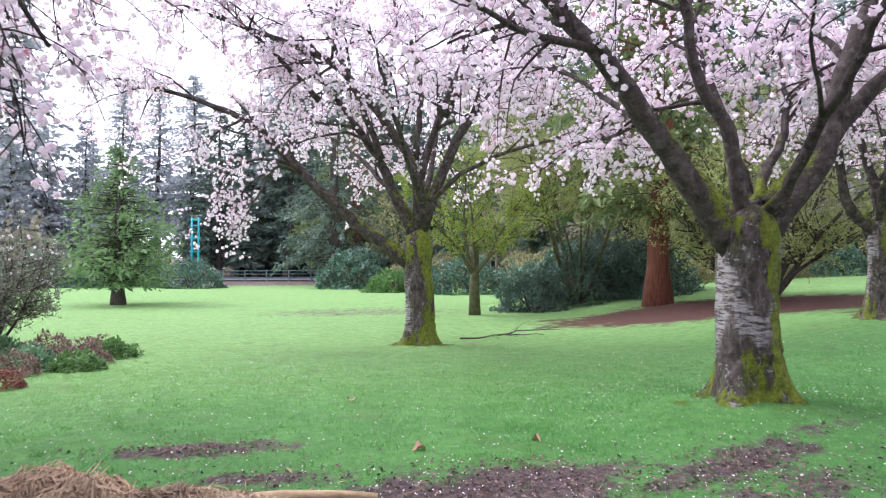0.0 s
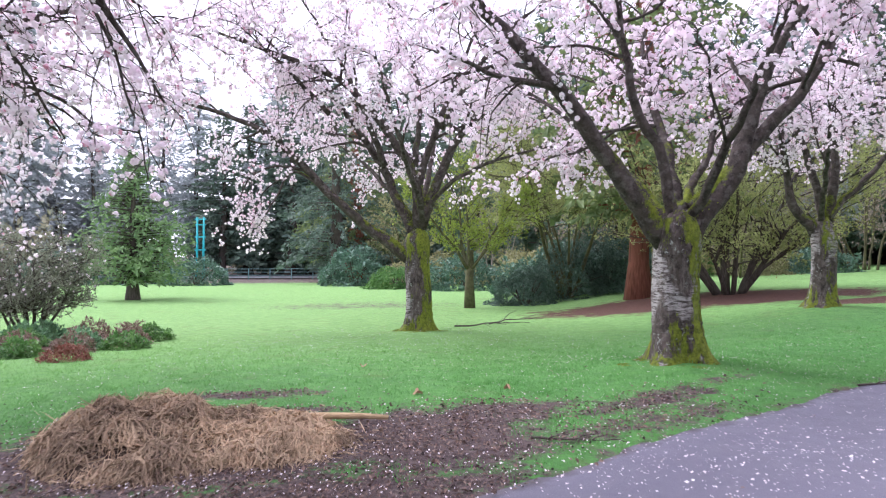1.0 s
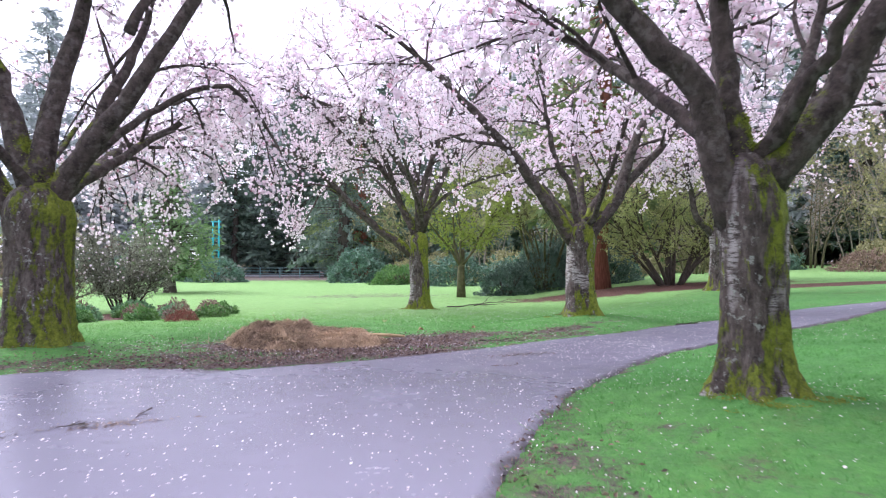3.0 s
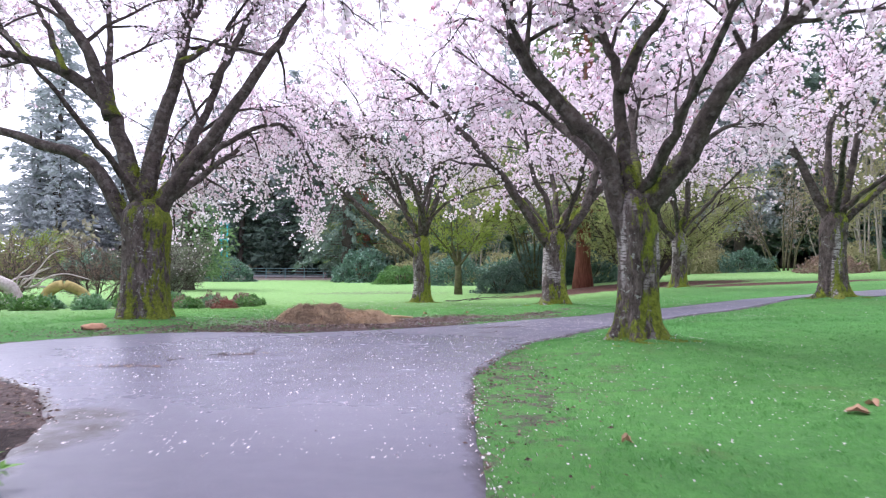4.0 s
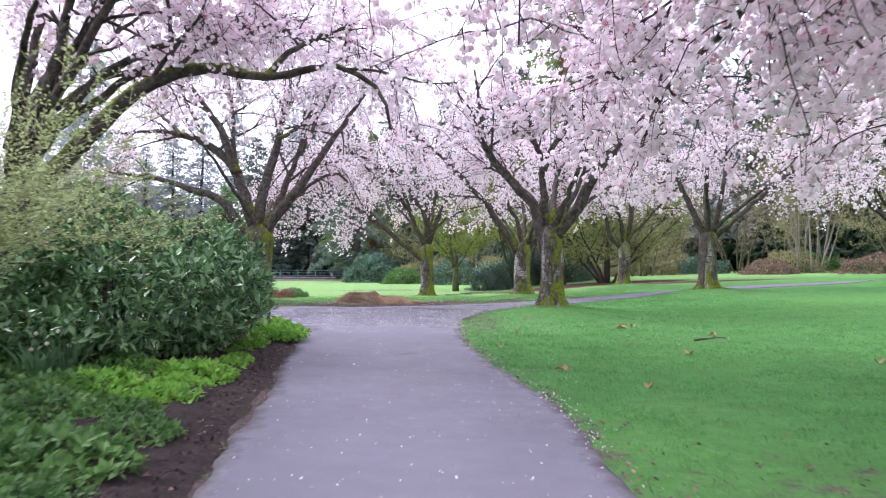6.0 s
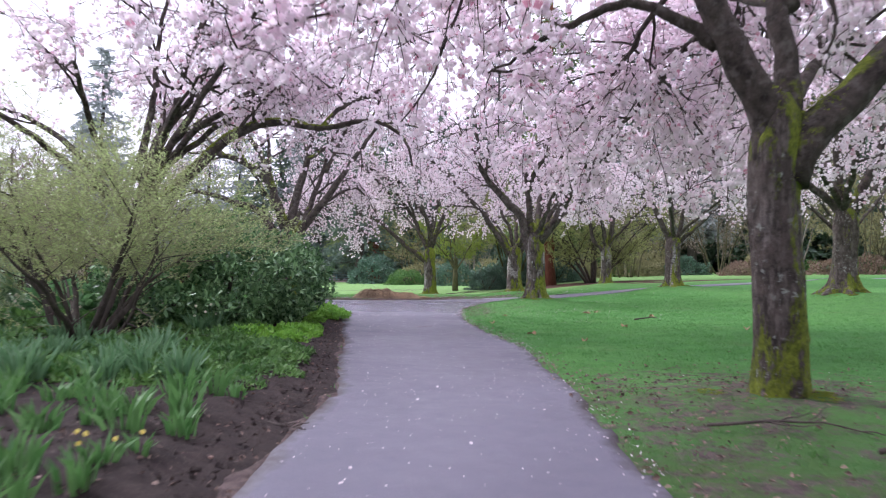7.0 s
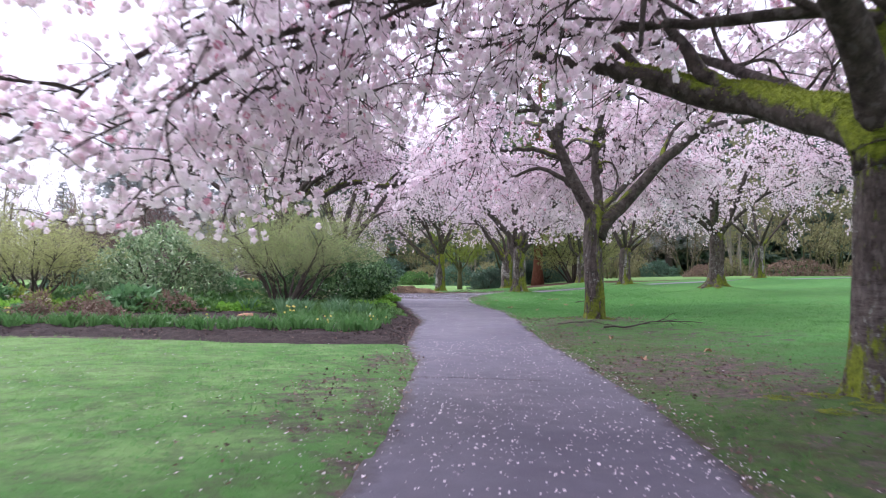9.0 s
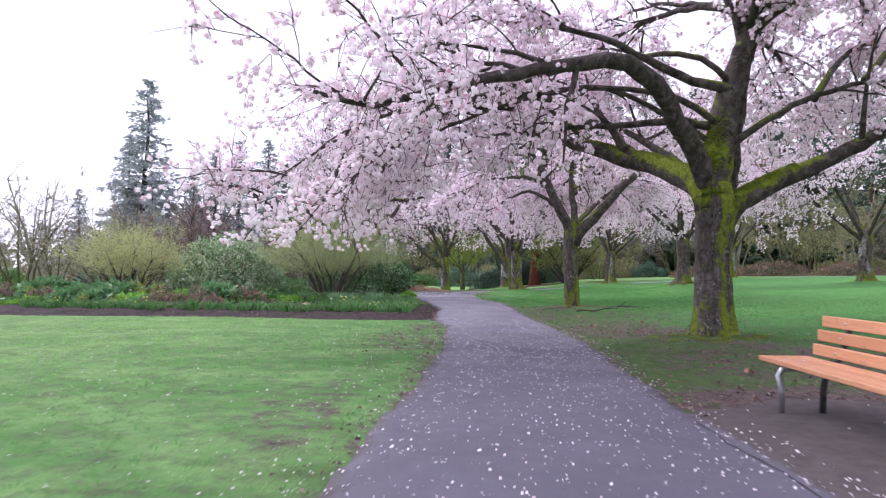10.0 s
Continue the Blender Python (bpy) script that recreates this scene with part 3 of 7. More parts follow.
# ------------------------------------------------------------------ ground, paths, beds
def graded(a, b, fine_a, fine_b, step, grow=1.25):
    mid = list(np.arange(fine_a, fine_b + step / 2, step))
    lo, hi, s = [], [], step
    while mid[0] - sum(lo) > a:
        s *= grow
        lo.append(s)
    s = step
    while mid[-1] + sum(hi) < b:
        s *= grow
        hi.append(s)
    return np.array([mid[0] - v for v in np.cumsum(lo)][::-1] + mid + [mid[-1] + v for v in np.cumsum(hi)])


def sheet(xs, ys, z):
    nx, ny = len(xs), len(ys)
    x, y = np.meshgrid(xs, ys)
    i, j = np.meshgrid(np.arange(ny - 1), np.arange(nx - 1), indexing="ij")
    q = np.stack([i * nx + j, i * nx + j + 1, (i + 1) * nx + j + 1, (i + 1) * nx + j], -1).reshape(-1, 4)
    return np.stack([x.ravel(), y.ravel(), z(x, y).ravel()], -1), q


def build_ground():
    xs, ys = graded(-900, 900, -13, 15, 0.16), graded(-600, 1400, -44, 24, 0.16)

    def height(x, y):
        rough = 0.005 * np.sin(x * 3.1 + 2 * np.sin(y * 2.3)) * np.sin(y * 2.9 + np.sin(x * 1.7)) + 0.004 * np.sin(y * 4.7 + x * 6.9 + 2 * np.sin(x * 3.3))
        dip = np.clip(1 - path_gap(x, y) / 0.12, 0, 1) * 0.018
        return ground_z(x, y) + rough - dip

    v, q = sheet(xs, ys, height)
    b = Buf()
    b.add(v, q)
    ob = single("ground", b, M_LAWN, "bright green spring lawn with worn muddy patches", "lawn", "structure")
    x, y = v[:, 0], v[:, 1]
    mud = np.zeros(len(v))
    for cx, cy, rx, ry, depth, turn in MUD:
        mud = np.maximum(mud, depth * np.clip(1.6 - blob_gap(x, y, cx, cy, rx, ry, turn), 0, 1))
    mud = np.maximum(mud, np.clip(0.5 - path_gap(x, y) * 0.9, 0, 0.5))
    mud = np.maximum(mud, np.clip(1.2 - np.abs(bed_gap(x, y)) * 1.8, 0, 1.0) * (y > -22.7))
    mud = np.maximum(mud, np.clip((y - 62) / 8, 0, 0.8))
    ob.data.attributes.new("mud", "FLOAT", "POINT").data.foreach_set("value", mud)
    ob.data.attributes.new("worn", "FLOAT", "POINT").data.foreach_set("value", turf_wear_light(x, y))
    ob.data.attributes.new("thatch", "FLOAT", "POINT").data.foreach_set("value", old_thatch(x, y))
    mulch = np.clip(1.5 - blob_gap(x, y, 9.2, 23.0, 6.2, 3.4), 0, 1)
    mulch = np.maximum(mulch, np.clip(1.4 - blob_gap(x, y, 14.5, 18.5, 5.0, 1.6), 0, 1))
    mulch = np.maximum(mulch, np.clip(1.4 - blob_gap(x, y, -9.2, 14.6, 2.8, 3.2), 0, 1))
    ob.data.attributes.new("mulch", "FLOAT", "POINT").data.foreach_set("value", mulch)
    return ob


def build_paths():
    """One tarred surface, cut from a fine sheet along the paths' edges."""
    b, edges = Buf(), []
    for xs, ys in ((np.arange(-5.6, 5.2, 0.1), np.arange(-60, 7.6, 0.1)), (np.arange(5.1, 40, 0.2), np.arange(3.1, 16, 0.1)), (np.arange(-30, -5.5, 0.2), np.arange(-14, 0.5, 0.1))):
        v, q = sheet(xs, ys, lambda x, y: ground_z(x, y) + 0.012 + 0.004 * np.sin(x * 1.7) * np.sin(y * 1.3))
        gap = path_gap(v[:, 0], v[:, 1])
        keep = (gap[q] < 0.0).sum(1) > 0
        # draw the border points in to the edge
        for _ in range(3):
            g0 = path_gap(v[:, 0], v[:, 1])
            gx = (path_gap(v[:, 0] + 0.01, v[:, 1]) - g0) / 0.01
            gy = (path_gap(v[:, 0], v[:, 1] + 0.01) - g0) / 0.01
            step = np.where((gap > 0) & (gap < 0.4), g0, 0) / np.maximum(gx**2 + gy**2, 0.3)
            v[:, 0] -= step * gx
            v[:, 1] -= step * gy
        v[:, 2] = ground_z(v[:, 0], v[:, 1]) + 0.012 - 0.035 * (gap > 0)
        gap = np.minimum(gap, 0)
        used = np.unique(q[keep])
        remap = np.full(len(v), -1)
        remap[used] = np.arange(len(used))
        b.add(v[used], remap[q[keep]])
        edges.append(np.clip(1 + gap[used] / 0.55, 0, 1))
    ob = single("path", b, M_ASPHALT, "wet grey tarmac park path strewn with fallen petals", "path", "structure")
    ob.data.attributes.new("edge", "FLOAT", "POINT").data.foreach_set("value", np.concatenate(edges))
    p = np.concatenate(b.v)
    bench_pad = np.clip((p[:, 0] - 2.05) / 0.2, 0, 1) * np.clip((-32.6 - p[:, 1]) / 0.4, 0, 1) * np.clip((p[:, 1] + 38.6) / 0.4, 0, 1) * 1.3
    ob.data.attributes["edge"].data.foreach_set("value", np.maximum(np.maximum(np.concatenate(edges), bench_pad), np.clip(1.5 - blob_gap(p[:, 0], p[:, 1], -2.1, -6.4, 0.8, 1.3), 0, 1) * 0.95))
    # wet smooths the tarmac and paints sheen: strongest at the junction, fading southward
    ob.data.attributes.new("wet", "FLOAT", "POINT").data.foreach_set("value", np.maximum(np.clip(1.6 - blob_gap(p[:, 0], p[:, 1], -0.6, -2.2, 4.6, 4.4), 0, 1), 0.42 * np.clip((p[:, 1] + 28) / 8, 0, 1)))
    return ob


def path_crack(path, x0, x1, y, seed, run=0.0):
    """An old joint in the tarmac, opened and filled with dirt."""
    rng = np.random.default_rng(seed)
    x = np.linspace(x0, x1, 40)
    mid = y + np.cumsum(rng.normal(size=40)) * 0.012 * (run == 0) + np.linspace(-run / 2, run / 2, 40)
    half = 0.009 * rng.uniform(0.4, 1.4, 40)
    x = x + np.cumsum(rng.normal(size=40)) * 0.006 * (run > 0)
    z = ground_z(x, mid) + 0.0165
    b = Buf()
    i = np.arange(39)
    dx, dy = (0, half) if run == 0 else (-half * 0.4, 0)
    b.add(np.concatenate([np.stack([x - dx, mid - dy, z], -1), np.stack([x + dx, mid + dy, z], -1)]), np.stack([i, i + 1, i + 41, i + 40], -1))
    part("crack", b, M_SOIL, path, "dirt-filled crack across the tarmac")


def build_beds():
    xs, ys = np.arange(-17.2, 0.4, 0.09), np.arange(-23.4, -4.5, 0.09)

    def z(x, y):
        g = bed_gap(x, y)
        lump = 0.03 * np.sin(x * 5.1 + np.sin(y * 3)) * np.sin(y * 4.3) + 0.02 * np.sin(x * 13 + y * 9) * np.sin(y * 14 - x * 5)
        return ground_z(x, y) + np.clip(-g * 0.22, -0.05, 0.11) + lump * np.clip(-g * 2, 0, 1)

    v, q = sheet(xs, ys, z)
    gap = bed_gap(v[:, 0], v[:, 1])
    keep = (gap[q] < 0.14).all(1)
    used = np.unique(q[keep])
    remap = np.full(len(v), -1)
    remap[used] = np.arange(len(used))
    b = Buf()
    b.add(v[used], remap[q[keep]])
    single("planting_bed", b, M_SOIL, "dark crumbly soil of a long planting bed", "flower bed", "structure")


def bed_z(x, y):
    return gz(x, y) + 0.1


build_ground()
tarmac = build_paths()
path_crack(tarmac, 0.1, 1.55, -26.2, 5)
path_crack(tarmac, 2.1, 2.16, -35.6, 6, 3.4)
build_beds()


# ------------------------------------------------------------------ flowering cherries
def curve(start, az, elev, length, bend, rng, n=14, wiggle=0.10, sway=0.0):
    """Points of a limb: it sets out at az, elev (degrees), bends by bend degrees and wanders."""
    p, a, e = [np.array(start, float)], radians(az), radians(elev)
    da, de = 0.0, 0.0
    for k in range(n):
        da = 0.75 * da + rng.normal() * wiggle
        de = 0.75 * de + rng.normal() * wiggle
        ee = e + radians(bend) * (k / n) + de
        aa = a + radians(sway) * k / n + da
        p.append(p[-1] + length / n * np.array([math.cos(aa) * math.cos(ee), math.sin(aa) * math.cos(ee), math.sin(ee)]))
    return np.array(p)


def along(p, s):
    k = np.clip(np.asarray(s) * (len(p) - 1), 0, len(p) - 1.001)
    i = k.astype(int)
    return p[i] + (k - i)[..., None] * (p[i + 1] - p[i])


def bough(way, y_end, fork, girth, lean, rng, n=22):
    """Points of a main limb that leaves the trunk's head and passes the (x, z) waypoints, drawn out to y_end in depth, or (x, z, y) ones."""
    deep = np.array(way, float)
    k = deep[:, :2]
    first = np.array([[0.35 * k[0, 0] + 0.65 * lean[0] * min(1, k[0, 1] / fork), k[0, 1] - 0.35]]) if k[0, 1] < fork + 0.75 and abs(k[0, 0]) < 1.9 * girth else np.empty((0, 2))
    k = np.concatenate([first, k])
    run = np.r_[0, np.cumsum(np.hypot(*np.diff(k, axis=0).T) + 1e-6)]
    lie = y_end * (run / run[-1]) if deep.shape[1] == 2 else np.r_[np.zeros(len(first)), deep[:, 2]]
    k = np.c_[k[:, 0], lie, k[:, 1]]
    e = np.concatenate([2 * k[:1] - k[1:2], k, 2 * k[-1:] - k[-2:-1]])
    out = []
    for s in np.linspace(0, run[-1], n):
        i = min(int(np.searchsorted(run, s, "right")) - 1, len(run) - 2)
        t = (s - run[i]) / (run[i + 1] - run[i])
        p0, p1, p2, p3 = e[i : i + 4]
        out.append(0.5 * (2 * p1 + (p2 - p0) * t + (2 * p0 - 5 * p1 + 4 * p2 - p3) * t**2 + (3 * p1 - p0 - 3 * p2 + p3) * t**3))
    out = np.array(out)
    out[1:] += rng.normal(size=(n - 1, 3)) * 0.014
    return out


def cherry(at, fork, girth, limbs, seed, label, reach=1.0, bloom=1.0, lean=(0.0, 0.0), puff=0.056, hang=1.75, foot=0.5, bark=None, petals=5, crowd=0.0, limb_bark=None, mossy_from=0.175, moss_side=-3.0):
    """A cherry: trunk, main limbs (az, elev, length, radius, bend, height) and a blossoming crown."""
    rng = np.random.default_rng(seed)
    tree = thing("cherry_tree", (at[0], at[1], gz(*at) - 0.03), label, "tree", "flowering cherry trees")
    # trunk with root flare
    n, sides = 26, 30
    zs = np.concatenate([np.linspace(-0.12, 0.5, 12), np.linspace(0.56, fork + 0.16, n - 12)])
    th = np.linspace(0, 2 * np.pi, sides, endpoint=False)
    lobes = rng.integers(4, 7)
    ph, ph2 = rng.uniform(0, 6, 2)
    v = []
    for z in zs:
        flare = foot * math.exp(-max(z + 0.05, 0) / 0.2)
        r = girth * (1 + flare + 0.05 * max(0, min(1, z / fork) - 0.7) / 0.3 - 0.08 * math.sin(min(1, max(0, z / fork)) * 3.1))
        over = (z - fork + 0.45) / 0.66
        if over > 0:
            r *= math.sqrt(max(0.05, 1 - over**2))
        rr = r * (1 + (0.05 + 0.6 * foot * math.exp(-max(z, 0) / 0.24)) * np.cos(lobes * th + ph + 0.4 * z) * 0.7 + 0.055 * np.sin(3 * th + ph2 + z * 1.7) + 0.03 * np.sin(7 * th + ph + 2.6 * z) + 0.018 * rng.normal(size=sides))
        c = np.array([lean[0], lean[1]]) * z / fork + 0.02 * np.array([math.sin(z * 2.3 + ph), math.cos(z * 2.9 + ph)])
        v.append(np.stack([c[0] + rr * np.cos(th), c[1] + rr * np.sin(th), np.full(sides, z)], -1))
    v = np.array(v).reshape(-1, 3)
    i, j = np.meshgrid(np.arange(n - 1), np.arange(sides), indexing="ij")
    k = (j + 1) % sides
    b = Buf()
    top = np.array([[lean[0], lean[1], fork + 0.19]])
    b.add(np.concatenate([v, top]), np.stack([i * sides + j, i * sides + k, (i + 1) * sides + k, (i + 1) * sides + j], -1).reshape(-1, 4), np.stack([(n - 1) * sides + np.arange(sides), (n - 1) * sides + (np.arange(sides) + 1) % sides, np.full(sides, n * sides)], -1))
    part("trunk", b, bark or M_TRUNK, tree, "furrowed brown mossy trunk" if bark else "stout mossy trunk with silvery banded bark")

    twig_a, twig_b, twig_r, spots = [], [], [], []
    tufts = Buf()

    def mossed(p, r, end, count):
        """Tufts of moss on the upper side of a limb, up to the share end of its length, thick and bare by turns."""
        s = end * rng.uniform(0, 1, count) ** 1.2
        s = s[np.sin(s * 23 / max(end, 0.2) + ph) + rng.normal(size=count) * 0.5 > -0.75]
        o = along(p, s)
        d = unit(along(p, np.minimum(s + 0.03, 1)) - along(p, np.maximum(s - 0.03, 0)))
        side = unit(np.cross(d, np.array([0, 0, 1.0])))
        up = np.cross(side, d)
        a = rng.normal(size=len(s)) * 0.62
        w = side * np.sin(a)[:, None] + up * np.cos(a)[:, None]
        rr = np.interp(s, np.linspace(0, 1, len(r)), r)
        leaves(tufts, o + w * (rr * 0.97)[:, None], w + rng.normal(size=w.shape) * 0.6, rng.uniform(0.02, 0.05, len(s)), 0.018, rng, 0.3)

    def twigs(p, r, count, size, lo=0.15):
        """Fine hanging shoots off a branch, with flower heads along them."""
        for s in rng.uniform(lo, 1.0, count):
            o = along(p, np.array([s]))[0]
            d = unit(along(p, np.array([min(1, s + 0.05)]))[0] - along(p, np.array([max(0, s - 0.05)]))[0])
            w = unit(d * 0.7 + rng.normal(size=3) * 0.75 + np.array([0, 0, 0.15]))
            ln = size * rng.uniform(0.5, 1.3)
            m = 3
            q = [o]
            for g in range(m):
                w = unit(w + np.array([0, 0, -0.19 * rng.uniform(0.2, 1.5)]) + rng.normal(size=3) * 0.18)
                q.append(q[-1] + w * ln / m)
            q = np.array(q)
            twig_a.extend(q[:-1])
            twig_b.extend(q[1:])
            twig_r.extend([0.0068, 0.005, 0.0036])
            c = max(3, int(ln / 0.066 * bloom))
            at_s = rng.uniform(0.12, 1.0, c)
            here = along(q, at_s) + rng.normal(size=(c, 3)) * 0.035
            spots.extend(here)
            # heads that crowd beside another in the same bunch
            pair = here[rng.uniform(size=c) < crowd]
            spots.extend(pair + unit(rng.normal(size=pair.shape)) * 0.065)

    def pruned(p):
        """Growth that is kept clear of the walkers' heads over the path and low over the lawn."""
        q = np.asarray(p) + np.array([at[0], at[1], gz(*at)])
        mid = (np.interp(q[:, 1], LEFT_Y, LEFT_X) + np.interp(q[:, 1], RIGHT_Y, RIGHT_X)) / 2
        over = (np.abs(q[:, 0] - mid) < 2.0) & (q[:, 1] < 3)
        low = hang(np.asarray(p)) if callable(hang) else hang
        return q[:, 2] - ground_z(q[:, 0], q[:, 1]) > np.where(over, np.maximum(2.4, low), low)

    for limb in limbs:
        if len(limb) == 3:
            r0, y_end, way = limb
            p = bough(way, y_end, fork, girth, lean, rng)
        else:
            az, elev, length, r0, bend, h0 = limb
            h = fork + h0
            o = (lean[0] * min(1, h / fork) + 0.3 * girth * math.cos(radians(az)), lean[1] * min(1, h / fork) + 0.3 * girth * math.sin(radians(az)), h - 0.3)
            p = curve(o, az, elev, length, bend, rng, 16, 0.035)
        length = float(np.linalg.norm(np.diff(p, axis=0), axis=1).sum())
        s = np.linspace(0, 1, len(p))
        r = r0 * (1 - 0.86 * s**1.15) * (1 + 0.14 * np.exp(-s * 12))
        b = Buf()
        tube(b, p, r, 14, 0.045, rng, s)
        if limb_bark and r0 > mossy_from:
            mossed(p, r, 0.62 if abs(way[-1][0] - moss_side) < 1.5 else 0.3, 5200)
        elif r0 > 0.105 and len(limb) == 3:
            mossed(p, r, 0.14, 420)
        # side branches
        for s0 in np.sort(rng.uniform(0.36, 0.98, int(rng.integers(9, 12) * min(1.4, length / 5.5)))):
            o2 = along(p, np.array([s0]))[0]
            d = unit(along(p, np.array([min(1, s0 + 0.06)]))[0] - along(p, np.array([s0 - 0.06]))[0])
            w = unit(d * 0.75 + rng.normal(size=3) * 0.62 + np.array([0, 0, 0.12]))
            az2, el2 = math.degrees(math.atan2(w[1], w[0])), math.degrees(math.asin(np.clip(w[2], -1, 1)))
            l2 = reach * rng.uniform(1.3, 2.7) * (1.15 - 0.5 * s0)
            p2 = curve(o2, az2, min(el2, 75), l2, rng.uniform(-48, 4), rng, 9, 0.12)
            r2 = max(0.013, r0 * (1 - 0.86 * s0**0.85) * 0.5)
            t2 = np.linspace(0, 1, 10)
            if not pruned(p2[3:]).all():
                continue
            tube(b, p2, r2 * (1 - 0.8 * t2) + 0.004, 6, 0.04, rng, np.clip(s0 + 0.2 + 0.5 * t2, 0, 1))
            for s3 in rng.uniform(0.25, 1.0, 4):
                o3 = along(p2, np.array([s3]))[0]
                d3 = unit(along(p2, np.array([min(1, s3 + 0.1)]))[0] - along(p2, np.array([s3 - 0.1]))[0])
                w3 = unit(d3 * 0.7 + rng.normal(size=3) * 0.6)
                p3 = curve(o3, math.degrees(math.atan2(w3[1], w3[0])), min(70, math.degrees(math.asin(np.clip(w3[2], -1, 1)))), reach * rng.uniform(0.6, 1.4), rng.uniform(-62, -4), rng, 6, 0.15)
                if not pruned(p3).all():
                    continue
                tube(b, p3, np.linspace(max(0.008, r2 * 0.4), 0.004, 7), 5, 0, None, np.ones(7), cap=False)
                twigs(p3, 0.01, 5, 0.42 * reach, 0.1)
            twigs(p2, r2, 8, 0.5 * reach, 0.2)
        twigs(p, r0, 9, 0.5 * reach, 0.55)
        part("limb", b, limb_bark if limb_bark and r0 > mossy_from else M_LIMB, tree)
    b = Buf()
    ends, starts_, thick = np.array(twig_b), np.array(twig_a), np.array(twig_r)
    ok = pruned(ends) & pruned(starts_)
    sticks(b, starts_[ok], ends[ok], thick[ok], thick[ok] * 0.8)
    if tufts.v:
        part("moss", tufts, M_MOSS, tree, "yellow-green moss tufts", kind="stuff", smooth=False)
    part("twig_spray", b, M_TWIG, tree, "fine dark hanging twigs", kind="stuff")
    b = Buf()
    spots = np.array(spots)
    spots = spots[pruned(spots)]
    spots = spots[(np.hypot(spots[:, 0] - lean[0], spots[:, 1] - lean[1]) > 1.1) | (spots[:, 2] > fork + 1.3)]
    puffs(b, spots, puff * rng.uniform(0.75, 1.25, len(spots)), rng, petals)
    part("blossom", b, M_BLOSSOM, tree, "pale pink double blossom in loose clusters", kind="stuff", smooth=True)
    return tree


L_OLD = "old cherry tree in pale pink bloom with a mossy trunk"
# limbs: radius, depth at the tip, then waypoints (x, z) from the foot of the trunk
cherry(CHERRIES["b"], 1.95, 0.345, [
    (0.15, -0.6, [(-0.36, 1.94), (-1.0, 2.82), (-1.52, 3.5), (-1.88, 3.94), (-2.5, 4.58), (-3.85, 5.84), (-5.2, 6.7)]),
    (0.095, -0.5, [(-0.08, 2.0), (-0.28, 2.9), (-0.64, 3.54), (-0.8, 4.26), (-0.92, 5.06), (-1.1, 6.4)]),
    (0.165, 0.3, [(0.28, 1.98), (0.84, 2.74), (1.08, 3.54), (1.52, 4.58), (1.8, 5.0), (2.4, 6.4)]),
    (0.125, 0.8, [(0.6, 2.45), (1.4, 3.38), (1.88, 3.86), (2.36, 4.58), (2.6, 5.06), (3.6, 6.4)]),
    (0.07, 1.6, [(0.24, 2.42), (0.76, 3.26), (1.0, 4.6)]),
    (0.10, 3.0, [(0.1, 2.1), (0.1, 3.5), (0.0, 4.5), (0.3, 6.0)]),
    (0.07, -2.6, [(0.2, 2.2), (0.5, 3.6), (0.7, 4.9)]),
    (0.07, 2.6, [(-0.3, 2.3), (-1.2, 3.6), (-2.2, 4.6)]),
], 11, "old cherry in pink bloom, silver-banded trunk, beside the path", hang=2.75)
cherry(CHERRIES["a"], 2.6, 0.35, [
    (0.155, -0.3, [(-0.63, 2.27), (-1.31, 2.72), (-2.2, 3.5), (-3.1, 4.4), (-4.3, 5.4), (-6.0, 6.0), (-7.2, 6.1)]),
    (0.14, 0.6, [(-0.25, 2.9), (-0.48, 3.3), (-1.0, 4.4), (-1.84, 5.66), (-2.5, 6.5), (-3.2, 7.6)]),
    (0.145, -0.6, [(0.0, 3.0), (-0.02, 3.6), (-0.26, 4.5), (-1.3, 5.9), (-2.2, 6.7), (-4.0, 7.4), (-6.1, 8.1)]),
    (0.13, 0.4, [(0.08, 3.0), (0.05, 4.1), (0.35, 5.1), (0.88, 6.5), (1.4, 7.85), (1.7, 9.0)]),
    (0.135, -0.4, [(0.2, 3.1), (0.8, 4.7), (1.7, 5.9), (2.6, 6.57), (3.7, 6.8), (4.8, 6.5)]),
    (0.07, -0.8, [(0.27, 3.3), (0.95, 4.0), (1.86, 4.45), (3.4, 4.83), (4.4, 4.6)]),
    (0.05, -1.0, [(-2.5, 3.8), (-3.3, 4.2), (-3.7, 3.4), (-4.1, 2.6)]),
    (0.10, 3.5, [(0.0, 3.2), (0.3, 5.0), (0.2, 7.0)]),
    (0.09, -3.2, [(0.1, 3.2), (-0.4, 5.0), (-0.8, 6.6)]),
    (0.09, 3.5, [(-0.3, 3.2), (-1.8, 4.8), (-3.2, 5.8)]),
    (0.08, -1.2, [(-0.9, 4.4), (-1.6, 6.2), (-2.6, 8.0), (-3.4, 9.0)]),
    (0.08, 0.8, [(-0.1, 4.4), (0.0, 6.4), (-0.6, 8.2), (-1.0, 9.4)]),
    (0.08, -1.0, [(0.6, 5.4), (1.6, 7.0), (2.8, 8.2), (4.0, 8.8)]),
    (0.07, -0.6, [(-2.4, 5.8), (-3.8, 7.2), (-5.2, 8.0)]),
], 12, "broad spreading cherry tree in pink bloom on a mossy trunk", lean=(0.0, 0.0), puff=0.058, petals=4, hang=lambda q: np.where(q[:, 0] < -2.0, 1.9, 3.5))
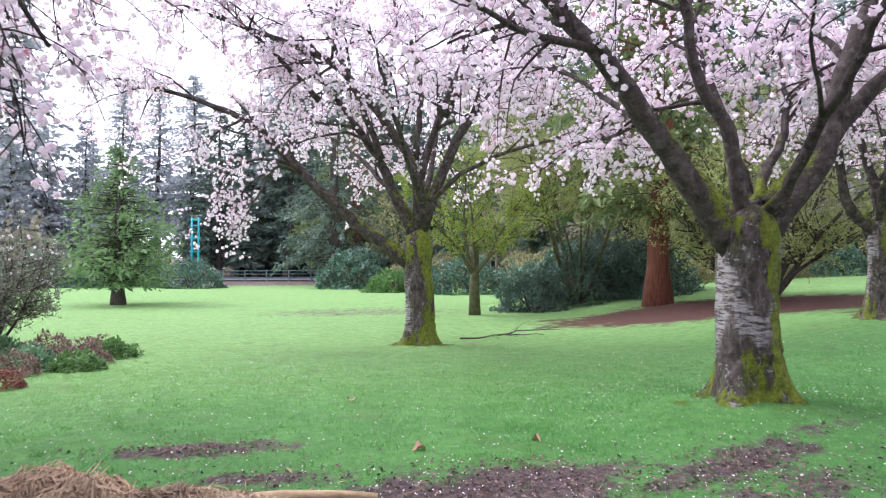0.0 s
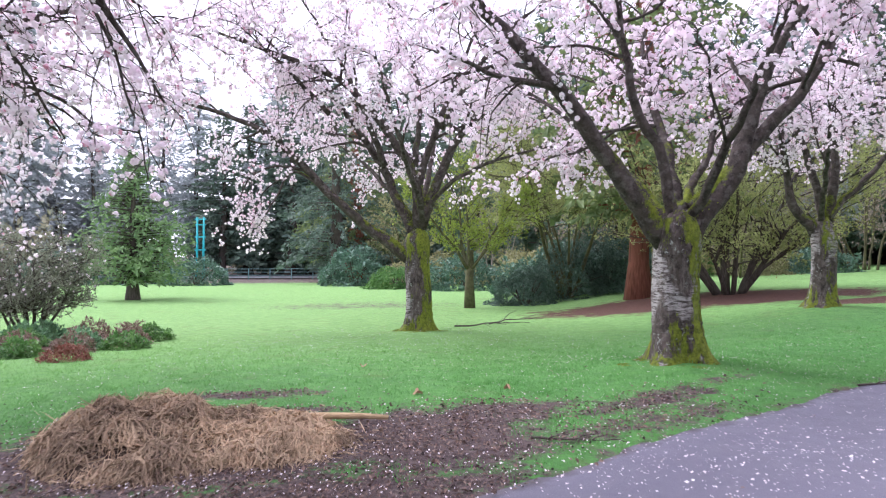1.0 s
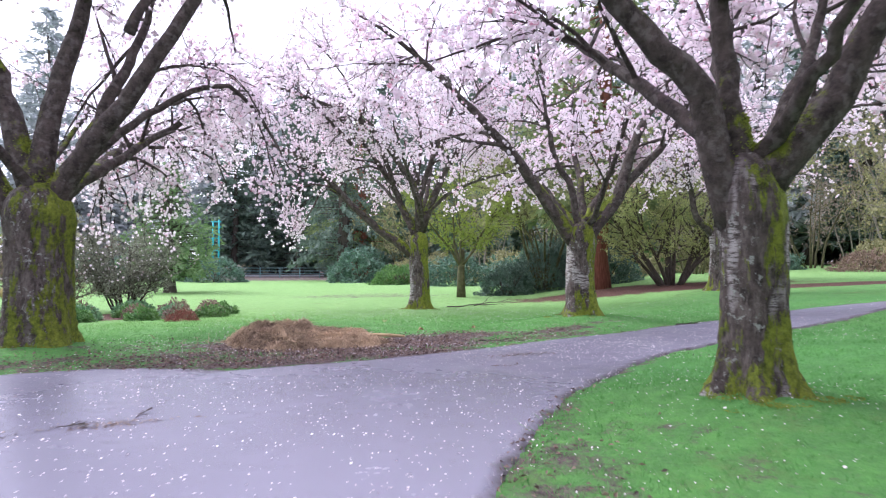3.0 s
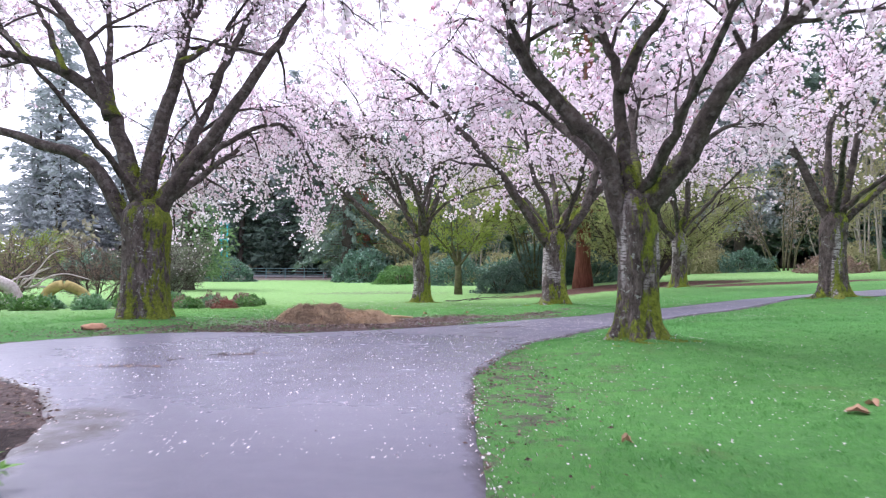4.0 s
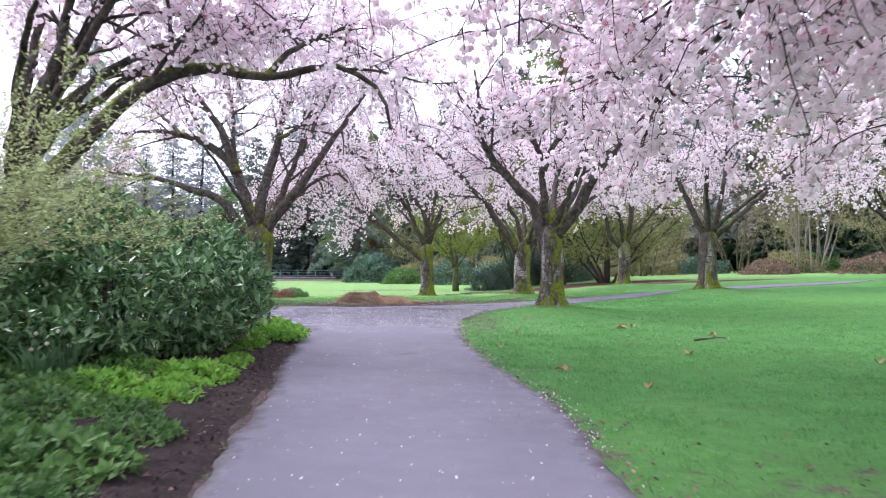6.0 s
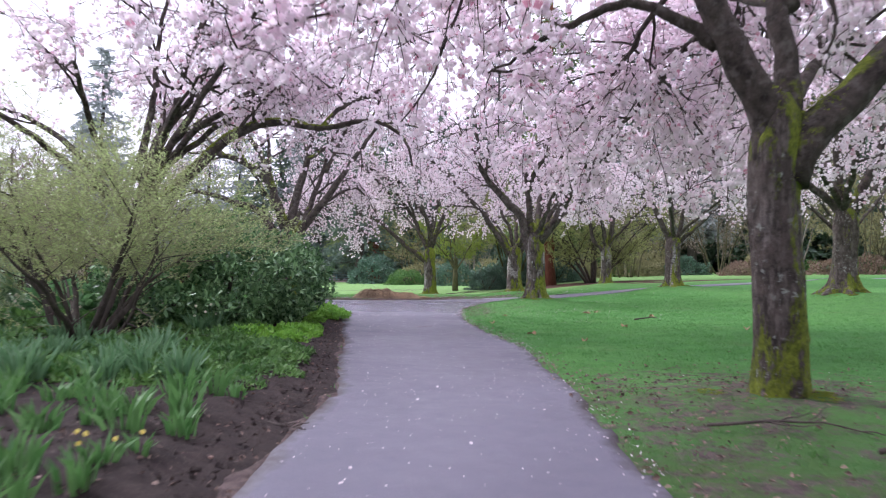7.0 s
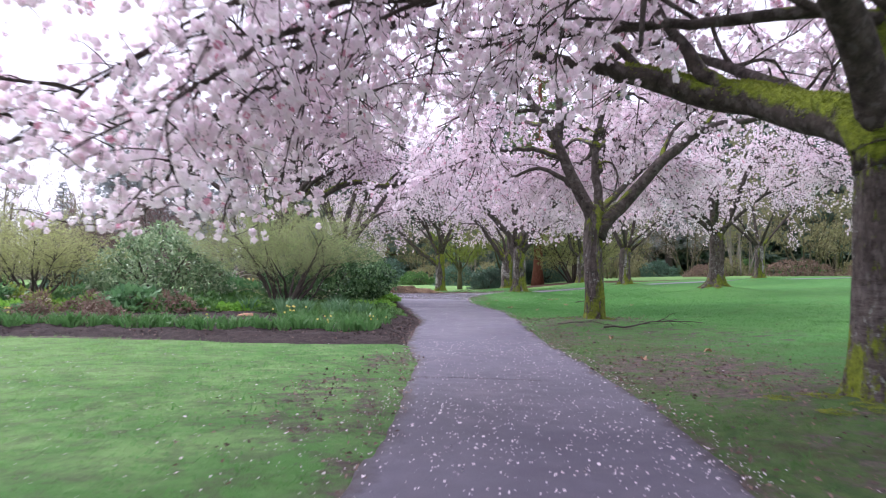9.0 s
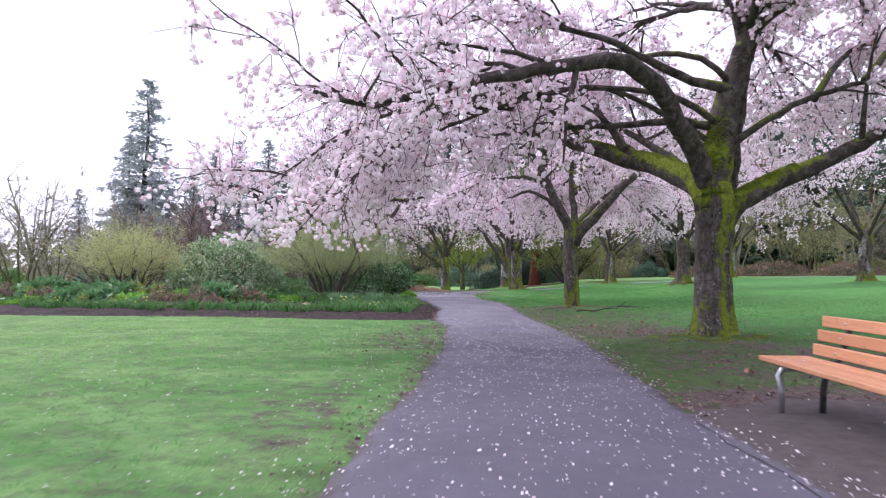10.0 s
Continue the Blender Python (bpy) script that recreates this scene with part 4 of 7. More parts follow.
cherry(CHERRIES["d"], 1.9, 0.30, [
    (0.16, -0.3, [(-0.33, 1.8), (-0.52, 2.58), (-0.84, 2.9), (-1.15, 3.2), (-1.62, 3.76), (-1.82, 4.07), (-1.9, 4.7), (-2.1, 6.0)]),
    (0.12, 0.3, [(-0.2, 2.2), (-0.29, 2.98), (-0.33, 3.76), (-0.56, 4.4), (-0.8, 5.8)]),
    (0.085, -0.3, [(-0.3, 3.45), (-0.05, 4.1), (0.38, 4.7), (0.8, 5.8)]),
    (0.10, 1.0, [(0.1, 1.96), (0.41, 2.62), (0.77, 3.3), (1.2, 4.6)]),
    (0.16, -0.6, [(0.26, 2.1), (0.57, 2.5), (0.96, 3.3), (1.28, 3.76), (1.75, 4.2), (2.3, 4.7), (3.4, 5.6)]),
    (0.11, 3.6, [(0.0, 2.2), (0.3, 3.4), (0.8, 4.8)]),
    (0.10, 3.4, [(-0.2, 2.2), (-1.0, 3.4), (-1.9, 4.6)]),
    (0.08, 3.0, [(0.3, 2.2), (1.5, 3.1), (2.8, 3.8)]),
    (0.075, -2.6, [(0.1, 2.3), (0.5, 3.7), (0.9, 5.0)]),
], 13, "old cherry tree in pink bloom with a moss-capped banded trunk", lean=(-0.12, 0.0), hang=lambda q: np.where((np.abs(q[:, 0]) < 2.2) & (q[:, 1] < 0.6), 4.3, 2.95), bloom=1.0)
cherry(CHERRIES["e"], 2.2, 0.49, [
    (0.169, 0.0, [(-0.5, 2.07), (-0.98, 2.93), (-1.5, 3.28), (-2.18, 3.45), (-3.33, 3.8), (-5.2, 4.0)]),
    (0.188, 0.4, [(-0.23, 2.6), (-0.57, 3.5), (-0.86, 4.2), (-1.72, 4.9), (-2.5, 5.2), (-3.3, 5.35), (-5.0, 5.3)]),
    (0.15, -0.3, [(-0.75, 4.0), (-1.15, 5.2), (-1.6, 5.9), (-1.95, 6.4), (-2.7, 7.5)]),
    (0.188, 0.2, [(0.0, 2.6), (0.29, 4.1), (0.57, 5.1), (0.69, 5.8), (1.0, 6.4), (1.3, 7.5)]),
    (0.07, 0.6, [(0.6, 5.1), (1.26, 5.6), (1.6, 6.15), (2.1, 7.1)]),
    (0.138, 1.6, [(0.4, 2.6), (0.7, 3.7), (1.03, 4.9), (1.1, 6.5)]),
    (0.188, -0.2, [(0.23, 2.07), (0.69, 2.8), (1.38, 3.7), (1.95, 4.5), (2.5, 5.3), (3.0, 6.0), (3.7, 7.1)]),
    (0.163, 8.0, [(-0.1, 2.3), (-0.3, 2.9), (-0.6, 3.7), (-0.95, 4.4), (-1.05, 4.3), (-1.1, 3.6)]),
    (0.1, 5.0, [(0.2, 2.4), (0.8, 3.8), (1.3, 4.6), (1.5, 4.4)]),
    (0.05, 4.6, [(-0.1, 2.8), (-0.3, 3.9), (-0.5, 3.9), (-0.6, 2.9), (-0.7, 2.1)]),
    (0.08, 2.4, [(0.3, 2.5), (1.3, 3.7), (2.2, 4.2), (2.8, 3.6), (3.1, 2.9)]),
    (0.08, -3.4, [(-0.1, 2.5), (-0.6, 3.9), (-1.2, 5.0)]),
    (0.08, 1.0, [(-0.8, 4.2), (-1.0, 5.8), (-1.3, 7.4), (-1.5, 8.8)]),
    (0.08, 1.5, [(0.5, 4.6), (0.6, 6.4), (0.4, 8.2), (0.2, 9.2)]),
    (0.08, 0.8, [(1.3, 4.6), (2.0, 6.4), (2.6, 7.8), (3.0, 8.6)]),
    (0.07, 1.2, [(-1.7, 4.9), (-2.6, 6.4), (-3.4, 7.6), (-3.9, 8.2)]),
    (0.07, 2.2, [(-2.5, 5.2), (-4.0, 6.3), (-5.2, 6.8)]),
], 14, "wide old cherry tree in bloom at the path junction", bloom=0.9, puff=0.05, hang=lambda q: np.where(q[:, 1] > 1.5, 1.75, np.where((np.abs(q[:, 0]) < 3.6) & (q[:, 1] < 0.8), 5.2, 2.9)), foot=0.22, bark=M_TRUNK_BROWN)
cherry(CHERRIES["c"], 2.0, 0.30, [
    (0.125, -0.3, [(-0.32, 2.0), (-0.74, 2.4), (-0.95, 3.4), (-1.08, 4.2), (-1.0, 5.6)]),
    (0.11, 0.3, [(0.0, 2.3), (-0.25, 3.4), (-0.6, 4.4), (-1.3, 5.5), (-2.2, 6.2)]),
    (0.11, 0.0, [(0.17, 2.4), (0.3, 3.7), (0.24, 5.5), (0.3, 7.0)]),
    (0.09, -0.4, [(0.38, 2.5), (0.93, 3.06), (1.6, 3.8), (2.9, 5.2)]),
    (0.09, 2.0, [(0.3, 2.4), (0.8, 4.5), (1.3, 6.0)]),
    (0.08, -3.0, [(-0.2, 2.4), (-0.8, 3.8), (-1.4, 4.8)]),
], 15, L_OLD, hang=2.7, petals=4)
cherry(CHERRIES["f"], 2.0, 0.32, [
    (0.125, 0.0, [(-0.2, 2.1), (-0.93, 3.6), (-1.4, 4.7), (-1.6, 6.3)]),
    (0.10, 0.6, [(0.0, 2.3), (0.0, 3.9), (0.5, 5.3), (0.5, 6.8)]),
    (0.10, -0.3, [(0.26, 2.2), (0.55, 4.2), (0.55, 5.7), (0.7, 7.0)]),
    (0.09, 0.0, [(0.5, 2.1), (1.5, 3.0), (2.5, 3.9), (3.5, 5.0), (4.4, 5.8)]),
    (0.09, -3.4, [(-0.1, 2.3), (-0.9, 3.8), (-1.5, 4.6)]),
    (0.08, 3.2, [(0.1, 2.3), (0.6, 3.8), (1.0, 5.0)]),
    (0.075, -3.0, [(0.3, 2.3), (1.6, 3.6), (2.8, 4.2), (3.6, 3.4)]),
], 16, petals=4, label="cherry tree in bloom with a flared mossy foot beside the path", foot=0.6, hang=2.5)
cherry(CHERRIES["g"], 2.45, 0.222, [
    (0.152, -0.2, [(-0.1, 2.4), (-0.48, 3.12), (-0.74, 3.7), (-0.95, 4.12), (-1.25, 4.6), (-1.62, 5.1), (-2.4, 5.8)]),
    (0.115, 0.3, [(-0.9, 3.9), (-0.8, 4.7), (-0.95, 6.3)]),
    (0.115, 0.2, [(0.1, 2.4), (0.04, 3.3), (0.02, 4.2), (0.4, 5.3), (0.75, 6.1)]),
    (0.03, 0.1, [(0.05, 3.55), (0.36, 3.6), (0.52, 3.3), (0.42, 2.75)]),
    (0.065, -0.2, [(0.0, 4.2), (-0.38, 4.4), (-0.94, 4.7), (-1.8, 4.75), (-2.45, 4.9), (-3.6, 4.3)]),
    (0.17, -0.3, [(0.2, 2.2), (0.65, 2.65), (1.2, 3.3), (1.8, 3.9), (2.45, 4.35), (3.7, 4.65), (5.1, 5.4)]),
    (0.06, 0.4, [(-0.54, 3.04), (-0.94, 3.36), (-1.34, 3.44), (-1.8, 3.28), (-2.2, 3.04), (-2.5, 2.9)]),
    (0.065, -0.3, [(-0.8, 3.7), (-1.42, 3.85), (-2.2, 3.8), (-2.7, 3.68), (-3.1, 3.4), (-3.4, 3.0)]),
    (0.05, 8.0, [(0.05, 4.0), (-0.1, 4.5), (-0.3, 4.3), (-0.8, 3.2)]),
    (0.05, 6.5, [(0.1, 4.3), (0.6, 4.7), (1.1, 4.3), (1.4, 3.6)]),
    (0.09, 4.6, [(0.2, 2.5), (1.5, 3.6), (2.6, 4.3), (3.6, 4.6)]),
    (0.06, 1.5, [(1.4, 3.5), (1.9, 4.4), (2.8, 5.2), (3.8, 5.4)]),
    (0.05, 0.8, [(2.5, 4.45), (3.2, 5.2), (4.2, 5.5)]),
    (0.05, 2.6, [(0.2, 5.0), (1.0, 5.4), (1.8, 5.2), (2.6, 4.6)]),
    (0.06, 5.0, [(-1.0, 4.35), (-1.5, 4.8), (-2.2, 4.9), (-2.8, 4.4)]),
    (0.075, 8.8, [(0.02, 4.0), (0.3, 4.4), (0.45, 4.3), (0.2, 3.8), (-0.2, 3.1)]),
    (0.065, 7.6, [(0.05, 3.9), (0.9, 4.6), (1.7, 4.5), (2.2, 3.9), (2.4, 3.1)]),
    (0.07, 6.6, [(0.1, 3.4), (0.5, 4.6), (1.2, 5.2), (1.9, 5.0)]),
], 17, "slender dark-barked cherry tree in bloom at the path's edge", puff=0.057, crowd=0.3, foot=0.16, hang=lambda q: np.where((q[:, 0] > -1.8) & (q[:, 0] < 4.8) & (q[:, 1] < 0.6), 5.5, 2.1), bark=M_TRUNK_BROWN)
cherry(CHERRIES["h"], 2.1, 0.31, [
    (0.11, 0.3, [(-0.3, 2.3), (-1.2, 3.1), (-2.0, 3.8), (-3.4, 4.6)]),
    (0.13, 0.0, [(-0.14, 2.56), (-0.23, 4.3), (-0.4, 5.7), (-0.5, 7.0)]),
    (0.13, -0.3, [(0.3, 2.4), (0.74, 3.4), (1.27, 4.85), (2.15, 5.55), (3.2, 6.4)]),
    (0.10, 3.2, [(0.0, 2.4), (0.3, 4.0), (0.4, 5.6)]),
    (0.10, -3.4, [(-0.2, 2.4), (-0.8, 3.8), (-1.2, 4.6)]),
    (0.09, -2.6, [(0.3, 2.4), (1.4, 3.6), (2.8, 4.2)]),
    (0.09, -2.8, [(-0.3, 2.4), (-1.8, 3.6), (-3.2, 4.0), (-4.0, 3.2)]),
], 18, "cherry tree in bloom on a flared mossy trunk", petals=4, bloom=1.25, foot=0.8, hang=2.3, bark=M_TRUNK_BROWN)
cherry(CHERRIES["i"], 2.1, 0.30, [(172, 50, 5.2, 0.10, -8, 0), (100, 72, 5.2, 0.10, 0, 0.2), (8, 50, 5.2, 0.10, -4, 0), (268, 50, 5.0, 0.09, -14, 0.1), (215, 42, 5.0, 0.08, -20, 0.1)], 19, "distant cherry tree in bloom on the far lawn", bloom=0.8, petals=4)
cherry(CHERRIES["j"], 2.4, 0.30, [
    (0.23, 2.2, [(-0.12, 2.36, 0.1), (-0.33, 2.7, 0.9), (-0.73, 3.0, 1.6), (-1.22, 3.21, 1.95), (-1.8, 3.42, 2.1), (-2.66, 3.59, 2.2), (-3.3, 3.8, 2.2)]),
    (0.1, 1.8, [(-0.8, 3.05, 1.65), (-1.05, 3.36, 1.75), (-1.4, 3.85, 1.8), (-1.8, 4.5, 1.8)]),
    (0.165, -4.0, [(-0.2, 2.6, -0.1), (-0.72, 3.2, -0.6), (-1.1, 3.6, -1.0), (-1.48, 3.82, -1.35), (-2.05, 3.88, -1.7), (-3.1, 3.61, -2.1), (-4.2, 3.29, -2.6), (-5.05, 2.9, -3.1), (-5.7, 2.94, -3.5)]),
    (0.07, 1.0, [(0.15, 3.3), (-0.53, 3.45), (-1.4, 3.42), (-2.4, 3.4), (-4.0, 3.3)]),
    (0.27, 0.2, [(0.03, 2.5), (0.2, 3.4), (0.4, 4.3), (0.67, 4.97), (1.0, 6.4)]),
    (0.08, -0.6, [(0.28, 3.9), (-0.53, 4.1), (-1.13, 4.36), (-1.73, 4.6), (-2.4, 4.75), (-4.0, 4.9)]),
    (0.185, -0.3, [(0.36, 2.1), (1.0, 2.47), (1.6, 2.73), (2.3, 3.08), (2.63, 3.25), (4.4, 4.0)]),
    (0.065, -0.6, [(0.35, 3.1), (0.93, 3.5), (1.6, 3.8), (2.39, 4.0), (3.8, 4.3)]),
    (0.11, 0.6, [(0.3, 2.3), (0.48, 3.4), (0.7, 4.4), (1.3, 5.8)]),
    (0.10, 5.0, [(-0.1, 2.6), (-0.6, 3.6), (-1.2, 4.2), (-2.0, 4.2)]),
    (0.10, 5.6, [(0.3, 2.6), (0.8, 3.6), (1.2, 4.2)]),
    (0.055, -0.7, [(0.15, 3.3), (-0.6, 3.75), (-2.2, 3.85), (-4.2, 3.2), (-5.4, 2.3)]),
    (0.05, 0.8, [(0.1, 2.9), (-0.3, 3.3), (-1.8, 4.0), (-3.8, 3.7), (-5.2, 3.0), (-6.2, 2.2)]),
    (0.05, 0.0, [(0.3, 4.0), (-0.5, 4.5), (-3.2, 4.0), (-5.4, 2.9), (-6.4, 1.9)]),
    (0.07, 4.5, [(0.5, 4.4), (1.2, 5.2), (2.4, 5.2), (3.6, 4.6)]),
    (0.07, 3.5, [(0.67, 4.97), (0.2, 5.6), (-0.8, 5.6), (-2.0, 5.0)]),
    (0.06, 1.0, [(1.0, 6.2), (1.6, 6.6), (2.6, 6.4), (3.6, 5.8)]),
    (0.06, 3.0, [(0.7, 5.2), (1.4, 6.0), (2.4, 6.0)]),
    (0.055, 1.8, [(2.4, 4.1), (3.2, 4.8), (4.4, 5.2), (5.6, 5.0)]),
    (0.06, 3.5, [(0.7, 5.2), (-0.4, 6.0), (-1.6, 6.0)]),
    (0.06, 5.5, [(0.35, 4.0), (0.9, 4.8), (2.0, 4.9), (3.2, 4.2)]),
    (0.06, 2.2, [(1.0, 6.0), (1.8, 6.2), (3.0, 6.0), (4.2, 5.2)]),
    (0.06, 2.5, [(1.6, 3.8), (2.4, 4.6), (3.4, 5.2), (4.6, 5.0)]),
    # four high south limbs out of view, added to shade the bench
    (0.06, -6.5, [(0.7, 5.2), (0.7, 6.4), (0.5, 6.8), (0.3, 6.9)]),
    (0.06, -6.0, [(0.8, 5.4), (1.5, 6.4), (2.4, 6.6), (3.0, 6.6)]),
    (0.06, -6.5, [(0.6, 5.0), (-0.3, 6.2), (-1.0, 6.8), (-1.6, 6.9)]),
    (0.06, -5.0, [(0.9, 5.6), (2.2, 6.4), (3.6, 6.6), (4.6, 6.4)]),
    (0.05, -1.7, [(-2.6, 3.75), (-3.6, 3.7), (-4.6, 3.1), (-5.4, 2.4), (-5.7, 1.9)]),
    (0.05, -1.1, [(-3.2, 3.6), (-4.8, 3.5), (-6.0, 2.9), (-6.8, 2.2), (-7.1, 1.8)]),
], 20, "mossy-limbed cherry tree in full bloom beside the bench", foot=0.3, crowd=0.12, bloom=0.9, limb_bark=M_LIMB_MOSSY, hang=lambda q: np.where((q[:, 0] > -2.0) & (q[:, 0] < 2.2) & (q[:, 1] < 1.5), 4.7, np.where(q[:, 0] < -5, 1.5, np.where((q[:, 1] > 0.6) & (q[:, 0] > -4.2), 3.3, 1.9))), bark=M_TRUNK_MOSSY)
cherry(CHERRIES["k"], 2.0, 0.29, [(176, 40, 5.6, 0.10, -10, 0), (120, 70, 5.0, 0.10, 0, 0.2), (200, 55, 5.0, 0.09, -10, 0.1), (5, 45, 5.0, 0.09, -8, 0), (270, 50, 4.8, 0.08, -14, 0.1)], 21, L_OLD, petals=4, bloom=1.1)
cherry(CHERRIES["l"], 2.1, 0.29, [
    (0.145, 0.0, [(0.25, 2.1), (0.82, 2.77), (1.29, 3.23), (1.83, 3.78), (2.5, 4.2), (3.4, 4.28), (4.0, 4.16), (4.93, 4.36), (5.47, 4.2), (5.86, 3.9), (6.0, 3.4)]),
    (0.06, 0.3, [(4.0, 4.16), (4.3, 4.55), (4.7, 4.8), (5.5, 5.2)]),
    (0.11, 0.6, [(0.1, 2.3), (0.82, 3.7), (1.29, 4.24), (2.0, 4.7), (2.6, 4.9), (4.2, 5.2)]),
    (0.11, -0.4, [(0.1, 2.4), (0.5, 3.8), (0.9, 4.3), (1.4, 4.94), (2.2, 6.2)]),
    (0.11, 0.5, [(-0.2, 2.2), (-1.4, 3.6), (-2.6, 4.4), (-4.2, 4.8)]),
    (0.11, 2.0, [(0.0, 2.4), (0.1, 4.0), (-0.4, 5.8)]),
    (0.10, -5.0, [(0.1, 2.4), (0.6, 3.8), (1.0, 4.3), (1.2, 4.0)]),
    (0.10, -4.0, [(-0.1, 2.4), (-1.2, 3.8), (-2.2, 4.4)]),
    (0.09, -4.0, [(0.3, 2.4), (1.8, 3.8), (3.0, 4.4)]),
    (0.10, -1.0, [(0.2, 2.8), (0.9, 4.4), (1.5, 6.0), (2.4, 7.6), (3.2, 8.4)]),
    (0.09, -1.8, [(0.3, 3.0), (1.6, 4.6), (2.9, 6.2), (4.2, 7.2)]),
    (0.09, 0.4, [(0.0, 3.0), (0.3, 4.8), (0.4, 6.6), (0.9, 8.4)]),
    (0.07, 3.5, [(0.5, 3.2), (2.0, 4.8), (3.6, 5.6), (5.0, 5.4), (6.2, 4.6)]),
    (0.06, 5.2, [(0.3, 3.4), (1.4, 5.2), (2.8, 6.3), (4.4, 6.5)]),
    (0.06, 4.4, [(0.2, 3.4), (0.6, 5.2), (1.2, 6.8), (2.0, 7.6)]),
], 22, "mossy cherry tree in bloom standing in the planting bed", bark=M_TRUNK_BROWN, limb_bark=M_LIMB_MOSSY, mossy_from=0.13, moss_side=6.0, bloom=0.8, puff=0.06, hang=lambda q: np.where(q[:, 1] < 1.5, np.where(q[:, 0] > 5.2, 3.3, 4.1), 3.2))


# ------------------------------------------------------------------ woods
def conifer(seed, height, width, bare, needles, bark, r0, droop=0.5, dense=1.0, card=0.55, sprays=3):
    """Trunk, and sprays on whorled hanging branches, as two meshes."""
    rng = np.random.default_rng(seed)
    tb, lb = Buf(), Buf()
    z = np.linspace(-0.3, height, 16)
    p = np.stack([0.12 * np.sin(z * 0.35 + seed), 0.12 * np.cos(z * 0.3), z], -1)
    tube(tb, p, r0 * (1 - 0.96 * np.clip(z / height, 0, 1)) * (1 + 0.5 * np.exp(-np.clip(z, 0, 99) / 0.6)), 14, 0.06, rng)
    a, w, ln = [], [], []
    ba, bb, br = [], [], []
    for z0 in np.arange(bare, height, 0.42 / dense * (height / 20) ** 0.5):
        f = (z0 - bare) / (height - bare)
        reach = width * (1 - f) ** 0.75 * (0.75 + 0.25 * min(1, f * 6)) + 0.25
        for az in rng.uniform(0, 6.283, max(3, int(5 * (1 - 0.5 * f)))):
            r = reach * rng.uniform(0.55, 1.1)
            d = np.array([math.cos(az), math.sin(az), 0])
            o = np.array([p[0, 0], p[0, 1], z0 + rng.normal() * 0.15])
            s = np.linspace(0.15, 1, max(4, int(r * 2.6)))
            q = o + d * (s * r)[:, None] + np.array([0, 0, 1.0]) * (0.18 * s * r - droop * 0.42 * r * s**2)[:, None]
            ba.append(o)
            bb.append(q[len(q) // 2])
            br.append(0.025 + 0.012 * r)
            for rep in range(sprays):
                a.append(q + rng.normal(size=q.shape) * 0.1)
                w.append(d * 0.6 + rng.normal(size=q.shape) * 0.5 + np.array([0, 0, -droop * 0.7]))
                ln.append(rng.uniform(0.6, 1.25, len(q)) * card * (0.65 + 0.5 * (1 - f)))
    a, w, ln = np.concatenate(a), np.concatenate(w), np.concatenate(ln)
    leaves(lb, a, w, ln * 1.15, ln * rng.uniform(0.35, 0.6, len(ln)), rng, 0.2)
    sticks(tb, np.array(ba), np.array(bb), np.array(br), np.array(br) * 0.4)
    return tb.mesh("trunk", bark), lb.mesh("foliage", needles, False)


def plant_tree(name, meshes, x, y, label, group="", turn=0.0, size=1.0, wide=None):
    ob = thing(name, (x, y, gz(x, y) - 0.05), label, "tree", group, turn=turn)
    ob.scale = (wide or size, wide or size, size)
    for part_name, me in zip(("trunk", "foliage"), meshes):
        c = new(part_name, me)
        c.parent = ob
        if part_name == "foliage":
            tagged(c, kind="stuff")
    return ob


rng = np.random.default_rng(5)
# kinds 1 and 3 carry the needles paled for haze
KINDS = [conifer(31, 24, 5.2, 2.0, M_FIR, M_DARKBARK, 0.45, card=0.66, sprays=5), conifer(32, 28, 4.4, 4.0, M_FIRHAZE, M_DARKBARK, 0.42, 0.45, card=0.66, sprays=5), conifer(33, 21, 5.4, 0.8, M_FIR, M_DARKBARK, 0.4, 0.6, card=0.66, sprays=5), conifer(34, 26, 3.6, 7.0, M_FIRHAZE, M_DARKBARK, 0.36, 0.35, 0.9, card=0.66, sprays=4)]
